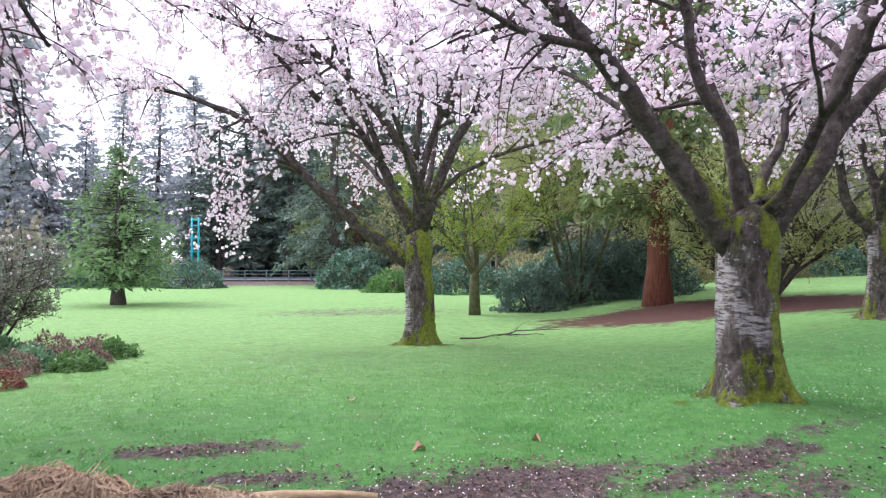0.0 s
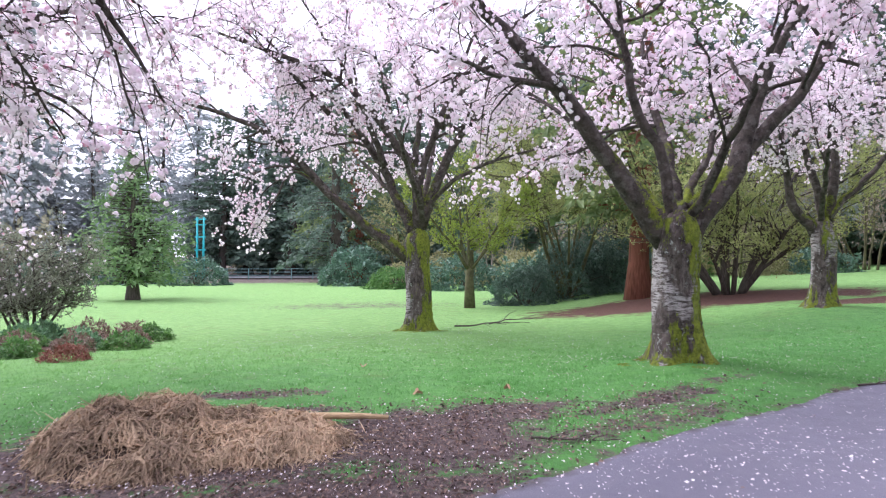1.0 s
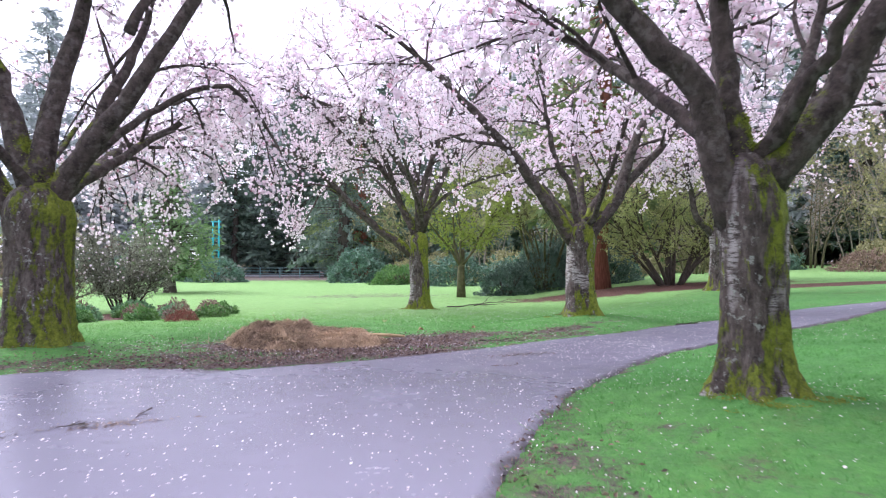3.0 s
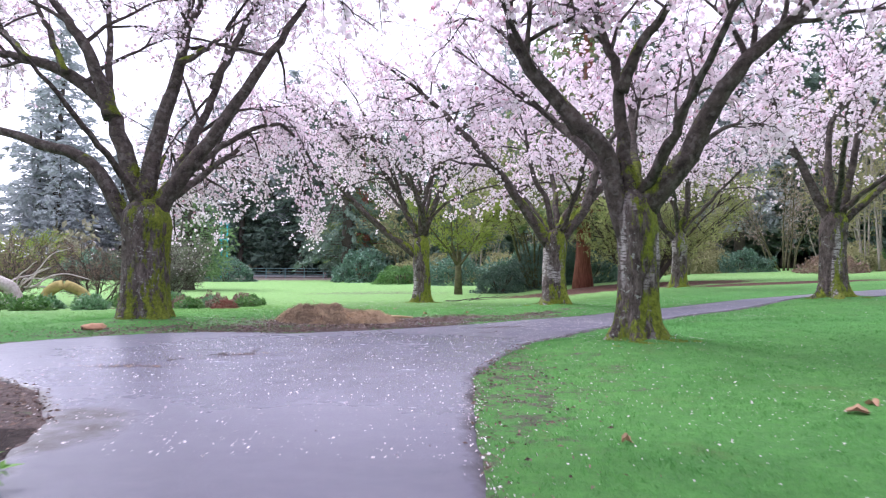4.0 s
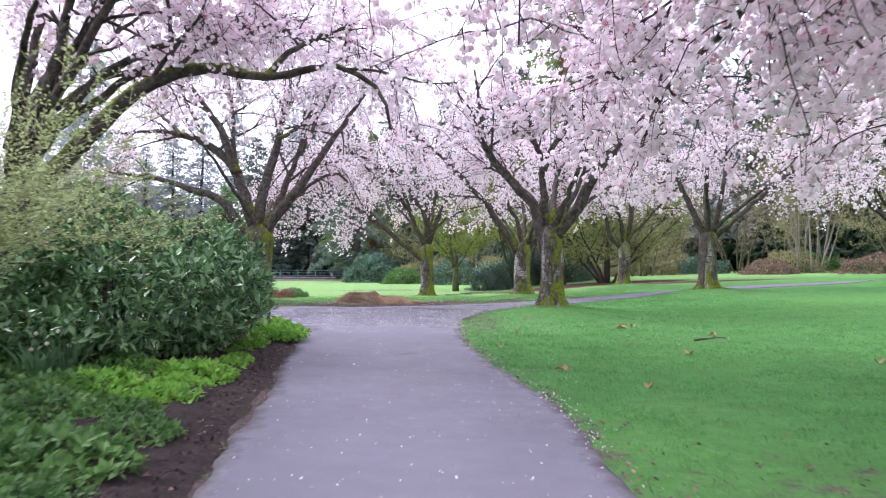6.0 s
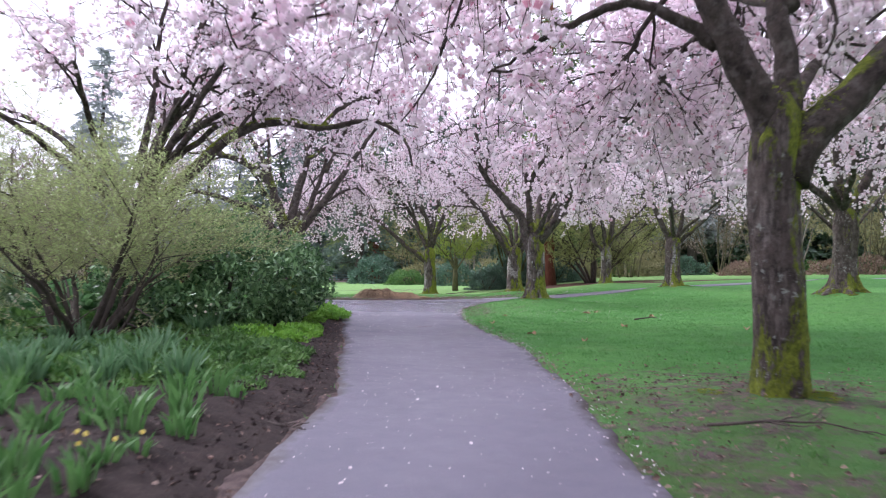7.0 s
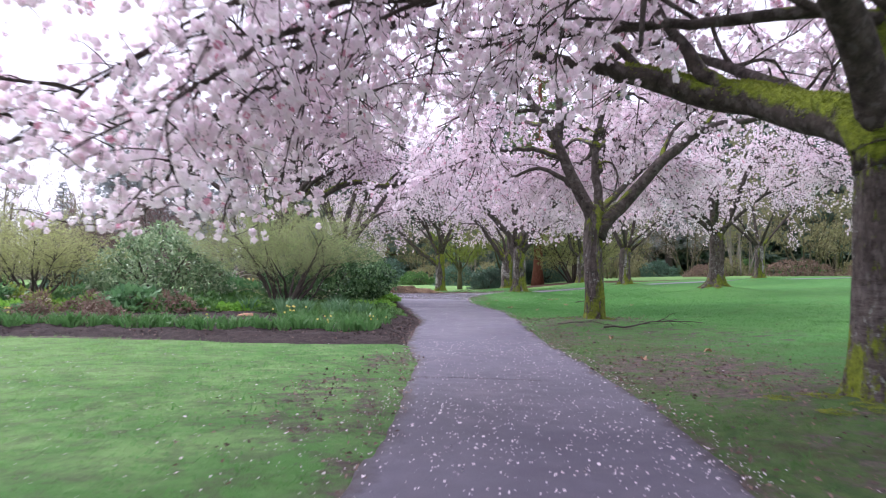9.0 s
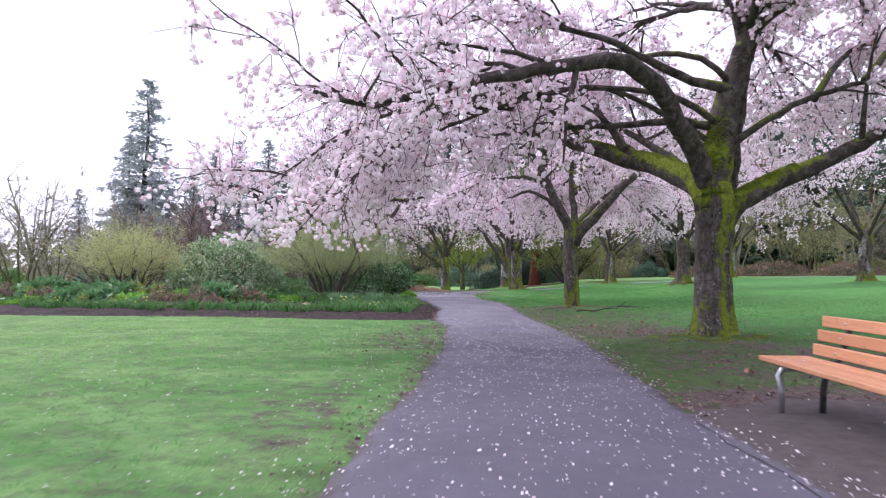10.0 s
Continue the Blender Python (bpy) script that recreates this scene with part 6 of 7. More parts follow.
# ------------------------------------------------------------------ straw heap and log
def straw_heap(cx, cy):
    rng = np.random.default_rng(71)
    ob = thing("straw_heap", (cx, cy, gz(cx, cy)), "heap of matted golden-brown straw on bare soil", "straw heap", turn=22)
    nx, ny = 64, 40
    u, v = np.meshgrid(np.linspace(-2.0, 2.0, nx), np.linspace(-1.6, 1.6, ny))

    def hz(u, v):
        r1 = np.hypot((u + 0.45) / 0.95, (v - 0.15) / 1.4)
        r2 = np.hypot((u - 0.5) / 0.85, (v + 0.1) / 0.95)
        body = np.maximum(0.36 * np.clip(1 - r1**2.4, -0.2, 1), 0.27 * np.clip(1 - r2**2.2, -0.2, 1))
        body = np.maximum(body, 0.10 * np.clip(1 - np.hypot((u - 1.12) / 0.42, (v + 0.1) / 0.4) ** 2, -0.5, 1))
        return body * (1 + 0.2 * np.sin(u * 5.3 + 1.5 * np.sin(v * 5)) * np.sin(v * 6.1 + u)) + np.clip(body * 3, 0, 1) * (0.075 * np.sin(u * 9 + 1.3 * np.sin(v * 7)) * np.sin(v * 10 + 2 * u) + 0.04 * np.sin(u * 17 + 2 * np.sin(v * 11)) * np.sin(v * 15 + u * 4)) - 0.03

    z = hz(u, v) - 0.03
    i, j = np.meshgrid(np.arange(ny - 1), np.arange(nx - 1), indexing="ij")
    b = Buf()
    b.add(np.stack([u.ravel(), v.ravel(), z.ravel()], -1), np.stack([i * nx + j, i * nx + j + 1, (i + 1) * nx + j + 1, (i + 1) * nx + j], -1).reshape(-1, 4))
    part("mound", b, M_STRAWBASE, ob)
    # matted locks of stalks that drape down the heap
    b = Buf()
    locks, per = 1150, 52
    lu, lv = rng.uniform(-1.35, 1.5, locks), rng.uniform(-1.3, 1.3, locks)
    hollow = np.sin(lu * 4.1 + 2 * np.sin(lv * 2.7)) * np.sin(lv * 4.7 + 1.4 * np.sin(lu * 3.1))
    ok = (hz(lu, lv) > 0.0) & (rng.uniform(size=locks) > 0.8 * (hollow > 0.45) + 0.7 * ((lv > 0.75) & (lu < -0.1)))
    lu, lv = lu[ok], lv[ok]
    e = 0.05
    fall = -np.stack([(hz(lu + e, lv) - hz(lu - e, lv)) / (2 * e), (hz(lu, lv + e) - hz(lu, lv - e)) / (2 * e)], -1)
    fall = fall / (np.linalg.norm(fall, axis=1)[:, None] + 0.4) * 0.3 + rng.normal(size=(len(lu), 2)) * 1.0
    fall = fall / np.linalg.norm(fall, axis=1)[:, None]
    lift = rng.uniform(-0.05, 0.07, len(lu))
    cu, cv = np.repeat(lu, per), np.repeat(lv, per)
    d = np.repeat(fall, per, 0) + rng.normal(size=(len(cu), 2)) * 0.95
    d = d / np.linalg.norm(d, axis=1)[:, None]
    cu, cv = cu + rng.normal(size=len(cu)) * 0.07, cv + rng.normal(size=len(cu)) * 0.07
    ln = rng.uniform(0.06, 0.2, len(cu))
    wd = rng.uniform(0.0022, 0.0048, len(cu))
    rows = []
    for s in (-0.5, 0.0, 0.5):
        pu, pv = cu + d[:, 0] * ln * s, cv + d[:, 1] * ln * s
        rows.append(np.stack([pu, pv, np.maximum(hz(pu, pv), -0.02) + np.repeat(lift, per) * (1 - 0.8 * abs(s)) + rng.uniform(-0.02, 0.035, len(cu))], -1))
    side = np.stack([-d[:, 1], d[:, 0], rng.normal(size=len(cu)) * 0.6], -1) * wd[:, None]
    v6 = np.stack([rows[0] - side, rows[0] + side, rows[1] - side, rows[1] + side, rows[2] - side, rows[2] + side], 1)
    base = np.arange(len(cu))[:, None] * 6
    b.add(v6, np.concatenate([base + np.array([[0, 1, 3, 2]]), base + np.array([[2, 3, 5, 4]])]))
    n = 900
    at = np.stack([rng.normal(0, 0.9, n), rng.normal(-0.1, 0.8, n), np.zeros(n)], -1)
    at[:, 2] = np.maximum(hz(at[:, 0], at[:, 1]), 0.0) + 0.03
    leaves(b, at, rng.normal(size=at.shape) * np.array([1, 1, 0.25]), rng.uniform(0.1, 0.3, n), 0.012, rng, 0.1)
    part("straw", b, M_STRAW, ob, "loose dry straw stalks", smooth=False, kind="stuff")


straw_heap(-1.75, 4.55)
b = Buf()
tube(b, [(-1.15, 5.4, gz(-1.15, 5.4) + 0.09), (-0.8, 5.46, gz(-0.8, 5.46) + 0.1), (-0.4, 5.52, gz(-0.4, 5.52) + 0.08), (-0.12, 5.55, gz(-0.12, 5.55) + 0.05)], [0.036, 0.034, 0.03, 0.022], 10, 0.05, np.random.default_rng(2))
single("cut_branch", b, M_LOG, "pale peeled branch lying by the straw heap", "branch")


# ------------------------------------------------------------------ low planting
def strap_clump(seed, n, h, leaf, flowers=None):
    """A tuft of upright arching strap leaves, with or without flowers."""
    rng = np.random.default_rng(seed)
    b = Buf()
    az = rng.uniform(0, 6.283, n)
    o = np.stack([np.cos(az) * rng.uniform(0, 0.12, n), np.sin(az) * rng.uniform(0, 0.12, n), np.full(n, -0.02)], -1)
    tilt = rng.uniform(0.05, 0.55, n)
    w = np.stack([np.cos(az) * tilt, np.sin(az) * tilt, np.ones(n)], -1)
    ln = h * rng.uniform(0.65, 1.1, n)
    wd = rng.uniform(0.022, 0.04, n)
    side = unit(np.cross(unit(w), rng.normal(size=(n, 3)))) * wd[:, None] / 2
    p1 = o + unit(w) * (ln * 0.6)[:, None]
    p2 = p1 + unit(w + np.stack([np.cos(az), np.sin(az), -0.3 * np.ones(n)], -1) * rng.uniform(0.1, 0.9, (n, 1))) * (ln * 0.4)[:, None]
    v = np.stack([o - side, o + side, p1 + side * 1.1, p1 - side * 1.1, p2], 1)
    base = np.arange(n)[:, None] * 5
    b.add(v, base + np.array([[0, 1, 2, 3]]), base + np.array([[3, 2, 4]]))
    out = [b.mesh("leaf_tuft", leaf, False)]
    if flowers:
        f = Buf()
        k = rng.integers(3, 6)
        c = p2[rng.choice(n, k)] + np.array([0, 0, 0.03])
        puffs(f, c, 0.038, rng, 7)
        out.append(f.mesh("flower", flowers, False))
    return out


def set_clump(name, meshes, x, y, label, group, turn, size, z=None):
    ob = thing(name, (x, y, bed_z(x, y) - 0.02 if z is None else z), label, "plant", group, turn=turn)
    ob.scale = (size, size, size)
    for part_name, me in zip(("leaf_tuft", "flower_heads"), meshes):
        c = new(part_name, me)
        c.parent = ob
        tagged(c, kind="stuff")


rng = np.random.default_rng(81)
GREEN = [strap_clump(82 + k, 22, 0.33, M_STRAPGREEN) for k in range(3)]
BLUE = [strap_clump(86, 44, 0.5, M_STRAP, M_CREAM), strap_clump(87, 44, 0.48, M_STRAP), strap_clump(88, 40, 0.5, M_STRAP)]
YELL = [strap_clump(89, 30, 0.38, M_STRAPGREEN, M_YELLOW)]
for n in range(120):
    x = -1.0 - 9.6 * (n % 60) / 60 + rng.normal() * 0.1
    y = (-21.55 if n < 60 else -21.05) + rng.normal() * 0.13 + 0.12 * math.sin(x * 2)
    set_clump("bulb_clump", YELL[0] if n % 37 == 5 else GREEN[n % 3], x, y, "clump of fresh green bulb leaves in dark soil", "bulb clumps", n * 67.0, rng.uniform(0.7, 1.1))
for n in range(46):
    x, y = -0.75 - 2.2 * rng.uniform(), rng.uniform(-21.6, -17.4)
    set_clump("bulb_clump", YELL[0] if n % 15 == 3 else GREEN[n % 3], x, y, "clump of fresh green bulb leaves in dark soil", "bulb clumps", n * 37.0, rng.uniform(0.6, 1.05))
for n in range(40):
    x, y = (-1.2 - 2.4 * rng.uniform(), rng.uniform(-18.2, -16.4)) if n < 10 else (-1.6 - 8.2 * rng.uniform(), rng.uniform(-17.2, -14.6) if n < 24 else rng.uniform(-13.2, -11.0))
    set_clump("daffodil_clump", BLUE[0 if n >= 24 else 1 + n % 2], x, y, "tall blue-green clump of daffodil leaves", "daffodil clumps", n * 53.0, rng.uniform(0.8, 1.1))

COVER = [mound_leaves(91, 0.5, 0.5, 0.26, M_LIME, 0.10, 260, rosette=5, aspect=0.55), mound_leaves(92, 0.55, 0.5, 0.24, M_COVER, 0.09, 260, rosette=5, aspect=0.5), mound_leaves(93, 0.6, 0.6, 0.4, M_HOSTA, 0.17, 170, rosette=5, aspect=0.5), mound_leaves(94, 0.45, 0.45, 0.3, M_BROWNLEAF, 0.08, 200, rosette=5, aspect=0.4), mound_leaves(901, 0.3, 0.3, 0.62, M_SPRING, 0.10, 130, rosette=5, aspect=0.3, flowers=M_CREAM, flower_count=12), mound_leaves(902, 0.28, 0.28, 0.55, M_BROWNLEAF, 0.2, 90, rosette=5, aspect=0.12)]
C_LABEL = ["low cushion of lime-green groundcover", "low cushion of dark green groundcover", "broad-leaved bluish green border plant", "bronze-brown low border plant", "upright pale green perennial with cream flowers", "russet tuft of narrow dead leaves"]
SPOTS = []
for y in np.arange(-17.6, -14.2, 0.62):
    SPOTS.append((float(np.interp(y, LEFT_Y, LEFT_X)) - 0.85 + rng.normal() * 0.1, float(y), 1, rng.uniform(0.45, 0.75)))
for y in np.arange(-13.9, -12.1, 0.62):
    SPOTS.append((float(np.interp(y, LEFT_Y, LEFT_X)) - 0.8 + rng.normal() * 0.12, float(y), 0, rng.uniform(0.55, 0.85)))
    SPOTS.append((float(np.interp(y, LEFT_Y, LEFT_X)) - 1.4 + rng.normal() * 0.12, float(y) + 0.2, 0, rng.uniform(0.6, 0.9)))
for y in np.arange(-11.6, -8.6, 0.6):
    SPOTS.append((float(np.interp(y, LEFT_Y, LEFT_X)) - 0.56 + rng.normal() * 0.07, float(y) + rng.normal() * 0.1, 0, rng.uniform(0.3, 0.5)))
for y in np.arange(-17.4, -11.8, 0.7):
    SPOTS.append((float(np.interp(y, LEFT_Y, LEFT_X)) - 1.7 + rng.normal() * 0.1, float(y), 1, rng.uniform(0.75, 1.0)))
    SPOTS.append((float(np.interp(y, LEFT_Y, LEFT_X)) - 2.6 + rng.normal() * 0.1, float(y), 1, rng.uniform(0.8, 1.05)))
for x in np.arange(-9.5, -1.2, 0.6):
    SPOTS.append((float(x), -16.7 + rng.normal() * 0.12 - 0.08 * (x + 1), 1 if x > -4.6 else 0, rng.uniform(0.8, 1.1)))
    SPOTS.append((float(x) + 0.3, -16.0 + rng.normal() * 0.12 - 0.08 * (x + 1), 1, rng.uniform(0.9, 1.2)))
for x, y, k, s in [(-6.3, -20.6, 3, 1.3), (-7.6, -20.9, 3, 1.1), (-8.6, -19.8, 0, 1.4), (-9.6, -19.0, 2, 1.5), (-10.6, -18.8, 2, 1.3), (-11.4, -20.0, 0, 1.0), (-12.5, -20.6, 2, 1.1), (-13.6, -20.2, 1, 1.2), (-12.0, -18.2, 3, 1.5), (-14.8, -19.8, 3, 1.2), (-7.2, -17.2, 2, 1.4), (-8.4, -16.6, 0, 1.5)]:
    SPOTS.append((x, y, k, s))
SPOTS += [(-1.85, -8.55, 0, 0.85), (-2.0, -8.05, 0, 1.05), (-2.2, -7.6, 0, 0.8)]
for n in range(44):
    x, y = rng.uniform(-16.4, -6.0), rng.uniform(-20.6, -17.0)
    SPOTS.append((x, y, int(rng.choice([0, 1, 1, 2, 3, 4, 5])), rng.uniform(0.6, 1.15)))
for n in range(70):
    x, y = rng.uniform(-16.2, -5.2), rng.uniform(-17.6, -7.5)
    if bed_gap(x, y) < -0.4 and math.hypot(x + 6, y + 9) > 0.8:
        SPOTS.append((x, y, int(rng.choice([1, 1, 2, 3, 1])), rng.uniform(1.1, 1.7)))
for n, (x, y, k, s) in enumerate(SPOTS):
    plant_mound("border_plant", COVER[k], x, y, C_LABEL[k], "plant", "border plants", n * 61.0, s, bed_z(x, y) - 0.03)

MOSS = mound_leaves(905, 0.3, 0.3, 0.1, M_MOSS, 0.028, 200, rosette=5, aspect=0.5)
rng = np.random.default_rng(906)
for n, (key, away, count) in enumerate([("d", 0.5, 9), ("j", 0.62, 22), ("g", 0.36, 7), ("a", 0.55, 12), ("b", 0.55, 7), ("f", 0.6, 9), ("h", 0.6, 7)]):
    for k in range(count):
        az, r = rng.uniform(2.6, 6.8), away * rng.uniform(0.8, 1.5)
        x, y = CHERRIES[key][0] + r * math.cos(az), CHERRIES[key][1] + r * math.sin(az)
        plant_mound("moss_cushion", MOSS, x, y, "yellow-green moss cushion at a cherry's foot", "moss", "moss cushions", k * 83.0, rng.uniform(0.18, 0.5))

# second bed by the old cherry, with its shrubs
SMALL = [mound_leaves(95, 0.6, 0.5, 0.42, M_COVER, 0.12, 240, rosette=5, aspect=0.45), mound_leaves(96, 0.5, 0.5, 0.5, M_BROWNLEAF, 0.11, 220, rosette=5, aspect=0.35), mound_leaves(97, 0.5, 0.5, 0.42, M_STRAP, 0.13, 220, rosette=5, aspect=0.45)]
for n, (x, y, k, s) in enumerate([(-6.6, 13.6, 0, 1.0), (-7.3, 12.9, 1, 1.0), (-8.0, 12.2, 0, 1.0), (-7.0, 14.6, 1, 1.1), (-7.8, 14.1, 2, 1.0), (-8.7, 13.4, 1, 1.0), (-7.0, 15.7, 0, 1.1), (-7.6, 16.3, 1, 1.0), (-8.4, 15.2, 2, 1.0), (-9.3, 14.4, 0, 1.1), (-8.8, 16.4, 1, 1.2), (-9.9, 12.6, 2, 1.2), (-10.6, 13.6, 0, 1.2), (-9.9, 15.6, 2, 1.3), (-11.2, 14.9, 1, 1.2), (-11.8, 13.2, 2, 1.4), (-13.0, 12.6, 2, 1.3), (-14.4, 12.4, 0, 1.4)] + [(-15.8, 12.0, 2, 1.5), (-12.0, 15.8, 0, 1.2), (-9.4, 11.4, 0, 1.0), (-11.0, 11.6, 2, 1.1), (-12.6, 11.2, 0, 1.3), (-10.2, 16.9, 2, 1.2)]):
    x, y = x + 0.2, y - 0.7
    plant_mound("border_plant", SMALL[k], x, y, ("leafy dark green border plant", "bronze withered border plant", "bluish green border plant")[k], "plant", "old bed plants", n * 41.0, s * 0.85)
plant_mound("heather", mound_leaves(98, 0.42, 0.34, 0.3, M_RUST, 0.07, 420, rosette=5, aspect=0.25), -6.35, 10.6, "low rust-red heather at the edge of the old bed", "plant", turn=30)
plant_shrub("grey_shrub", spreading(98, 12, 2.9, 2.5, M_GREYLEAF, M_DARKBARK, 12, 0.075, 6, 0.05, 0.35, (38, 78), 0.25, 5), -11.0, 17.2, "leaning grey-green shrub with pale blossom and bare stems")
rng = np.random.default_rng(99)
sprig = next(c for c in bpy.data.objects["grey_shrub"].children if c.name.startswith("foliage"))
spots = np.array([v.co[:] for v in sprig.data.vertices])
spots = spots[spots[:, 2] > 1.15]
spots = spots[rng.choice(len(spots), 260)]
b = Buf()
puffs(b, spots, 0.06 * rng.uniform(0.7, 1.2, len(spots)), rng, 6)
part("blossom", b, M_BLOSSOM, bpy.data.objects["grey_shrub"], "pale pink flower heads", kind="stuff")
plant_shrub("brown_shrub", spreading(99, 11, 2.6, 2.4, M_BROWNLEAF, M_DARKBARK, 12, 0.055, 4, 0.04, 0.5, (35, 80), 0.2, 5), -14.0, 17.4, "bare brown thicket of fine twigs")
plant_shrub("brown_shrub", spreading(100, 11, 2.6, 2.6, M_BROWNLEAF, M_DARKBARK, 12, 0.055, 4, 0.04, 0.5, (35, 80), 0.2, 5), -17.0, 16.4, "bare brown thicket of fine twigs")
plant_shrub("lime_shrub", spreading(101, 9, 3.6, 2.8, M_SPRING, M_OLIVEBARK, 10, 0.085, 6, 0.05, 0.4, (45, 80), 0.1, 5), -19.6, 20.0, "tall shrub with fresh lime-green leaves")


def bent_log(name, pts, radii, mat, label):
    b = Buf()
    p = np.array(pts, float)
    s = np.linspace(0, 1, 18)
    q = np.stack([np.interp(s, np.linspace(0, 1, len(p)), p[:, k]) for k in range(3)], -1)
    q[1:-1] = (q[:-2] + 2 * q[1:-1] + q[2:]) / 4
    tube(b, q, np.interp(s, np.linspace(0, 1, len(radii)), radii), 12, 0.07, np.random.default_rng(3))
    single(name, b, mat, label, "log")


def old_logs(x, y):
    g = gz(x, y)
    bent_log("arched_log", [(x - 0.6, y, g - 0.1), (x - 0.3, y, g + 0.65), (x + 0.15, y + 0.1, g + 0.86), (x + 0.85, y + 0.1, g + 0.6), (x + 1.3, y + 0.1, g - 0.05)], [0.22, 0.19, 0.17, 0.16, 0.16], M_MOSSLOG, "weathered arched log with yellow moss")
    bent_log("weathered_log", [(x - 3.1, y - 0.2, g + 0.6), (x - 2.2, y - 0.2, g + 1.0), (x - 1.5, y - 0.2, g + 0.7), (x - 1.2, y - 0.2, g - 0.1)], [0.15, 0.2, 0.2, 0.17], M_GREYLOG, "grey-white weathered driftwood log standing in the bed")
    bent_log("weathered_log", [(x - 1.8, y + 0.1, g - 0.1), (x - 1.85, y + 0.1, g + 0.4), (x - 1.75, y, g + 0.8)], [0.16, 0.14, 0.12], M_GREYLOG, "grey-white weathered driftwood stump")
    rng = np.random.default_rng(104)
    for k in range(7):
        q = curve((x - 1.6 + rng.normal() * 0.3, y + 0.3, g + 0.7), rng.uniform(-40, 60), rng.uniform(5, 35), rng.uniform(1.2, 2.4), -30, rng, 9, 0.2)
        q[:, 2] = np.maximum(q[:, 2], g + 0.05)
        bent_log("dead_branch", q, [0.035, 0.03, 0.02, 0.012], M_GREYLOG, "pale bare dead branch in the old bed")


old_logs(-13.5, 13.8)

# ------------------------------------------------------------------ strewn wood and stone
def slab(x, y, label="flat orange-brown stone in the grass", size=1.0):
    bm = bmesh.new()
    bmesh.ops.create_icosphere(bm, subdivisions=3, radius=1)
    for v in bm.verts:
        n = noise.noise(v.co * 1.7)
        v.co = Vector((v.co.x * 0.22 * (1 + 0.3 * n), v.co.y * 0.17 * (1 + 0.3 * n), max(-0.05, v.co.z * 0.075 * (1 + 0.4 * n))))
    b = Buf()
    bm.verts.index_update()
    b.add([v.co[:] for v in bm.verts], tris=[[v.index for v in f.verts] for f in bm.faces])
    bm.free()
    single("flat_stone", b, M_STONE, label, "stone", at=(x, y, gz(x, y) + 0.03 * size, 0, 0, 12)).scale = (size, size, size)


slab(-5.5, 0.95)
slab(-4.15, -18.2, "flat orange-brown stone among the bulbs", 0.9)
bpy.data.objects["flat_stone.001"].location.z += 0.08


def fallen_leaf(x, y, turn, size):
    """A large curled dead leaf."""
    rng = np.random.default_rng(int(abs(x * 100) + abs(y * 10)))
    t = np.linspace(0, 2 * np.pi, 16, endpoint=False)
    r = size * (0.34 + 0.16 * np.abs(np.sin(2.5 * t + 0.6)) + 0.03 * rng.normal(size=16))
    rim = np.stack([r * np.cos(t) * 1.3, r * np.sin(t), 0.03 * np.sin(2 * t + turn) + 0.02 + 0.008 * rng.normal(size=16)], -1)
    b = Buf()
    i = np.arange(16)
    b.add(np.concatenate([rim, [[0, 0, 0.008]]]), tris=np.stack([i, (i + 1) % 16, np.full(16, 16)], -1))
    ob = single("fallen_leaf", b, M_TANLEAF, "large curled tan leaf lying on the lawn", "leaf", group="fallen leaves")
    ob.matrix_basis = pose(x, y, gz(x, y) + 0.012, 0, 0, turn)


for n, (x, y, size) in enumerate([(2.35, -11.1, 0.14), (1.75, -8.7, 0.12), (4.4, -9.6, 0.13), (4.4, -5.4, 0.2), (4.7, -5.1, 0.12), (3.1, -12.3, 0.09), (2.2, -6.4, 0.08), (5.6, -7.2, 0.11), (6.3, -11.0, 0.1), (0.1, 6.9, 0.12), (1.2, 7.2, 0.08), (-0.9, 9.3, 0.09), (3.4, -21.3, 0.09), (4.4, -23.4, 0.1), (3.2, -24.3, 0.08), (5.2, -29.9, 0.1), (3.6, -31.2, 0.09)]):
    fallen_leaf(x, y, n * 67.0, size)


def leaf_drift(x, y, rx, ry, turn, count, seed):
    """Wet leaves and twigs washed together on the tarmac."""
    rng = np.random.default_rng(seed)
    u, v = rng.normal(size=count) * rx * 0.5, rng.normal(size=count) * ry * 0.5
    px, py = x + u * math.cos(turn) - v * math.sin(turn), y + u * math.sin(turn) + v * math.cos(turn)
    at = np.stack([px, py, ground_z(px, py) + 0.017], -1)
    b = Buf()
    ln = rng.uniform(0.025, 0.07, count)
    leaves(b, at, rng.normal(size=at.shape) * np.array([1, 1, 0.12]), ln, ln * rng.uniform(0.15, 0.5, count), rng, 0.15, 0.8)
    single("leaf_drift", b, M_LITTER, "drift of wet dark leaves and twigs on the tarmac", "leaf litter", "stuff", smooth=False)


leaf_drift(-2.9, -3.2, 0.55, 0.12, 0.15, 160, 141)
leaf_drift(-1.95, -2.0, 0.5, 0.12, 0.45, 150, 142)
leaf_drift(1.75, 2.6, 0.6, 0.16, 0.5, 190, 143)
leaf_drift(1.5, 1.5, 0.25, 0.08, 0.2, 40, 144)
leaf_drift(2.35, -36.0, 0.3, 0.1, 0.2, 40, 145)
leaf_drift(0.4, -9.8, 0.2, 0.07, 0.6, 30, 146)


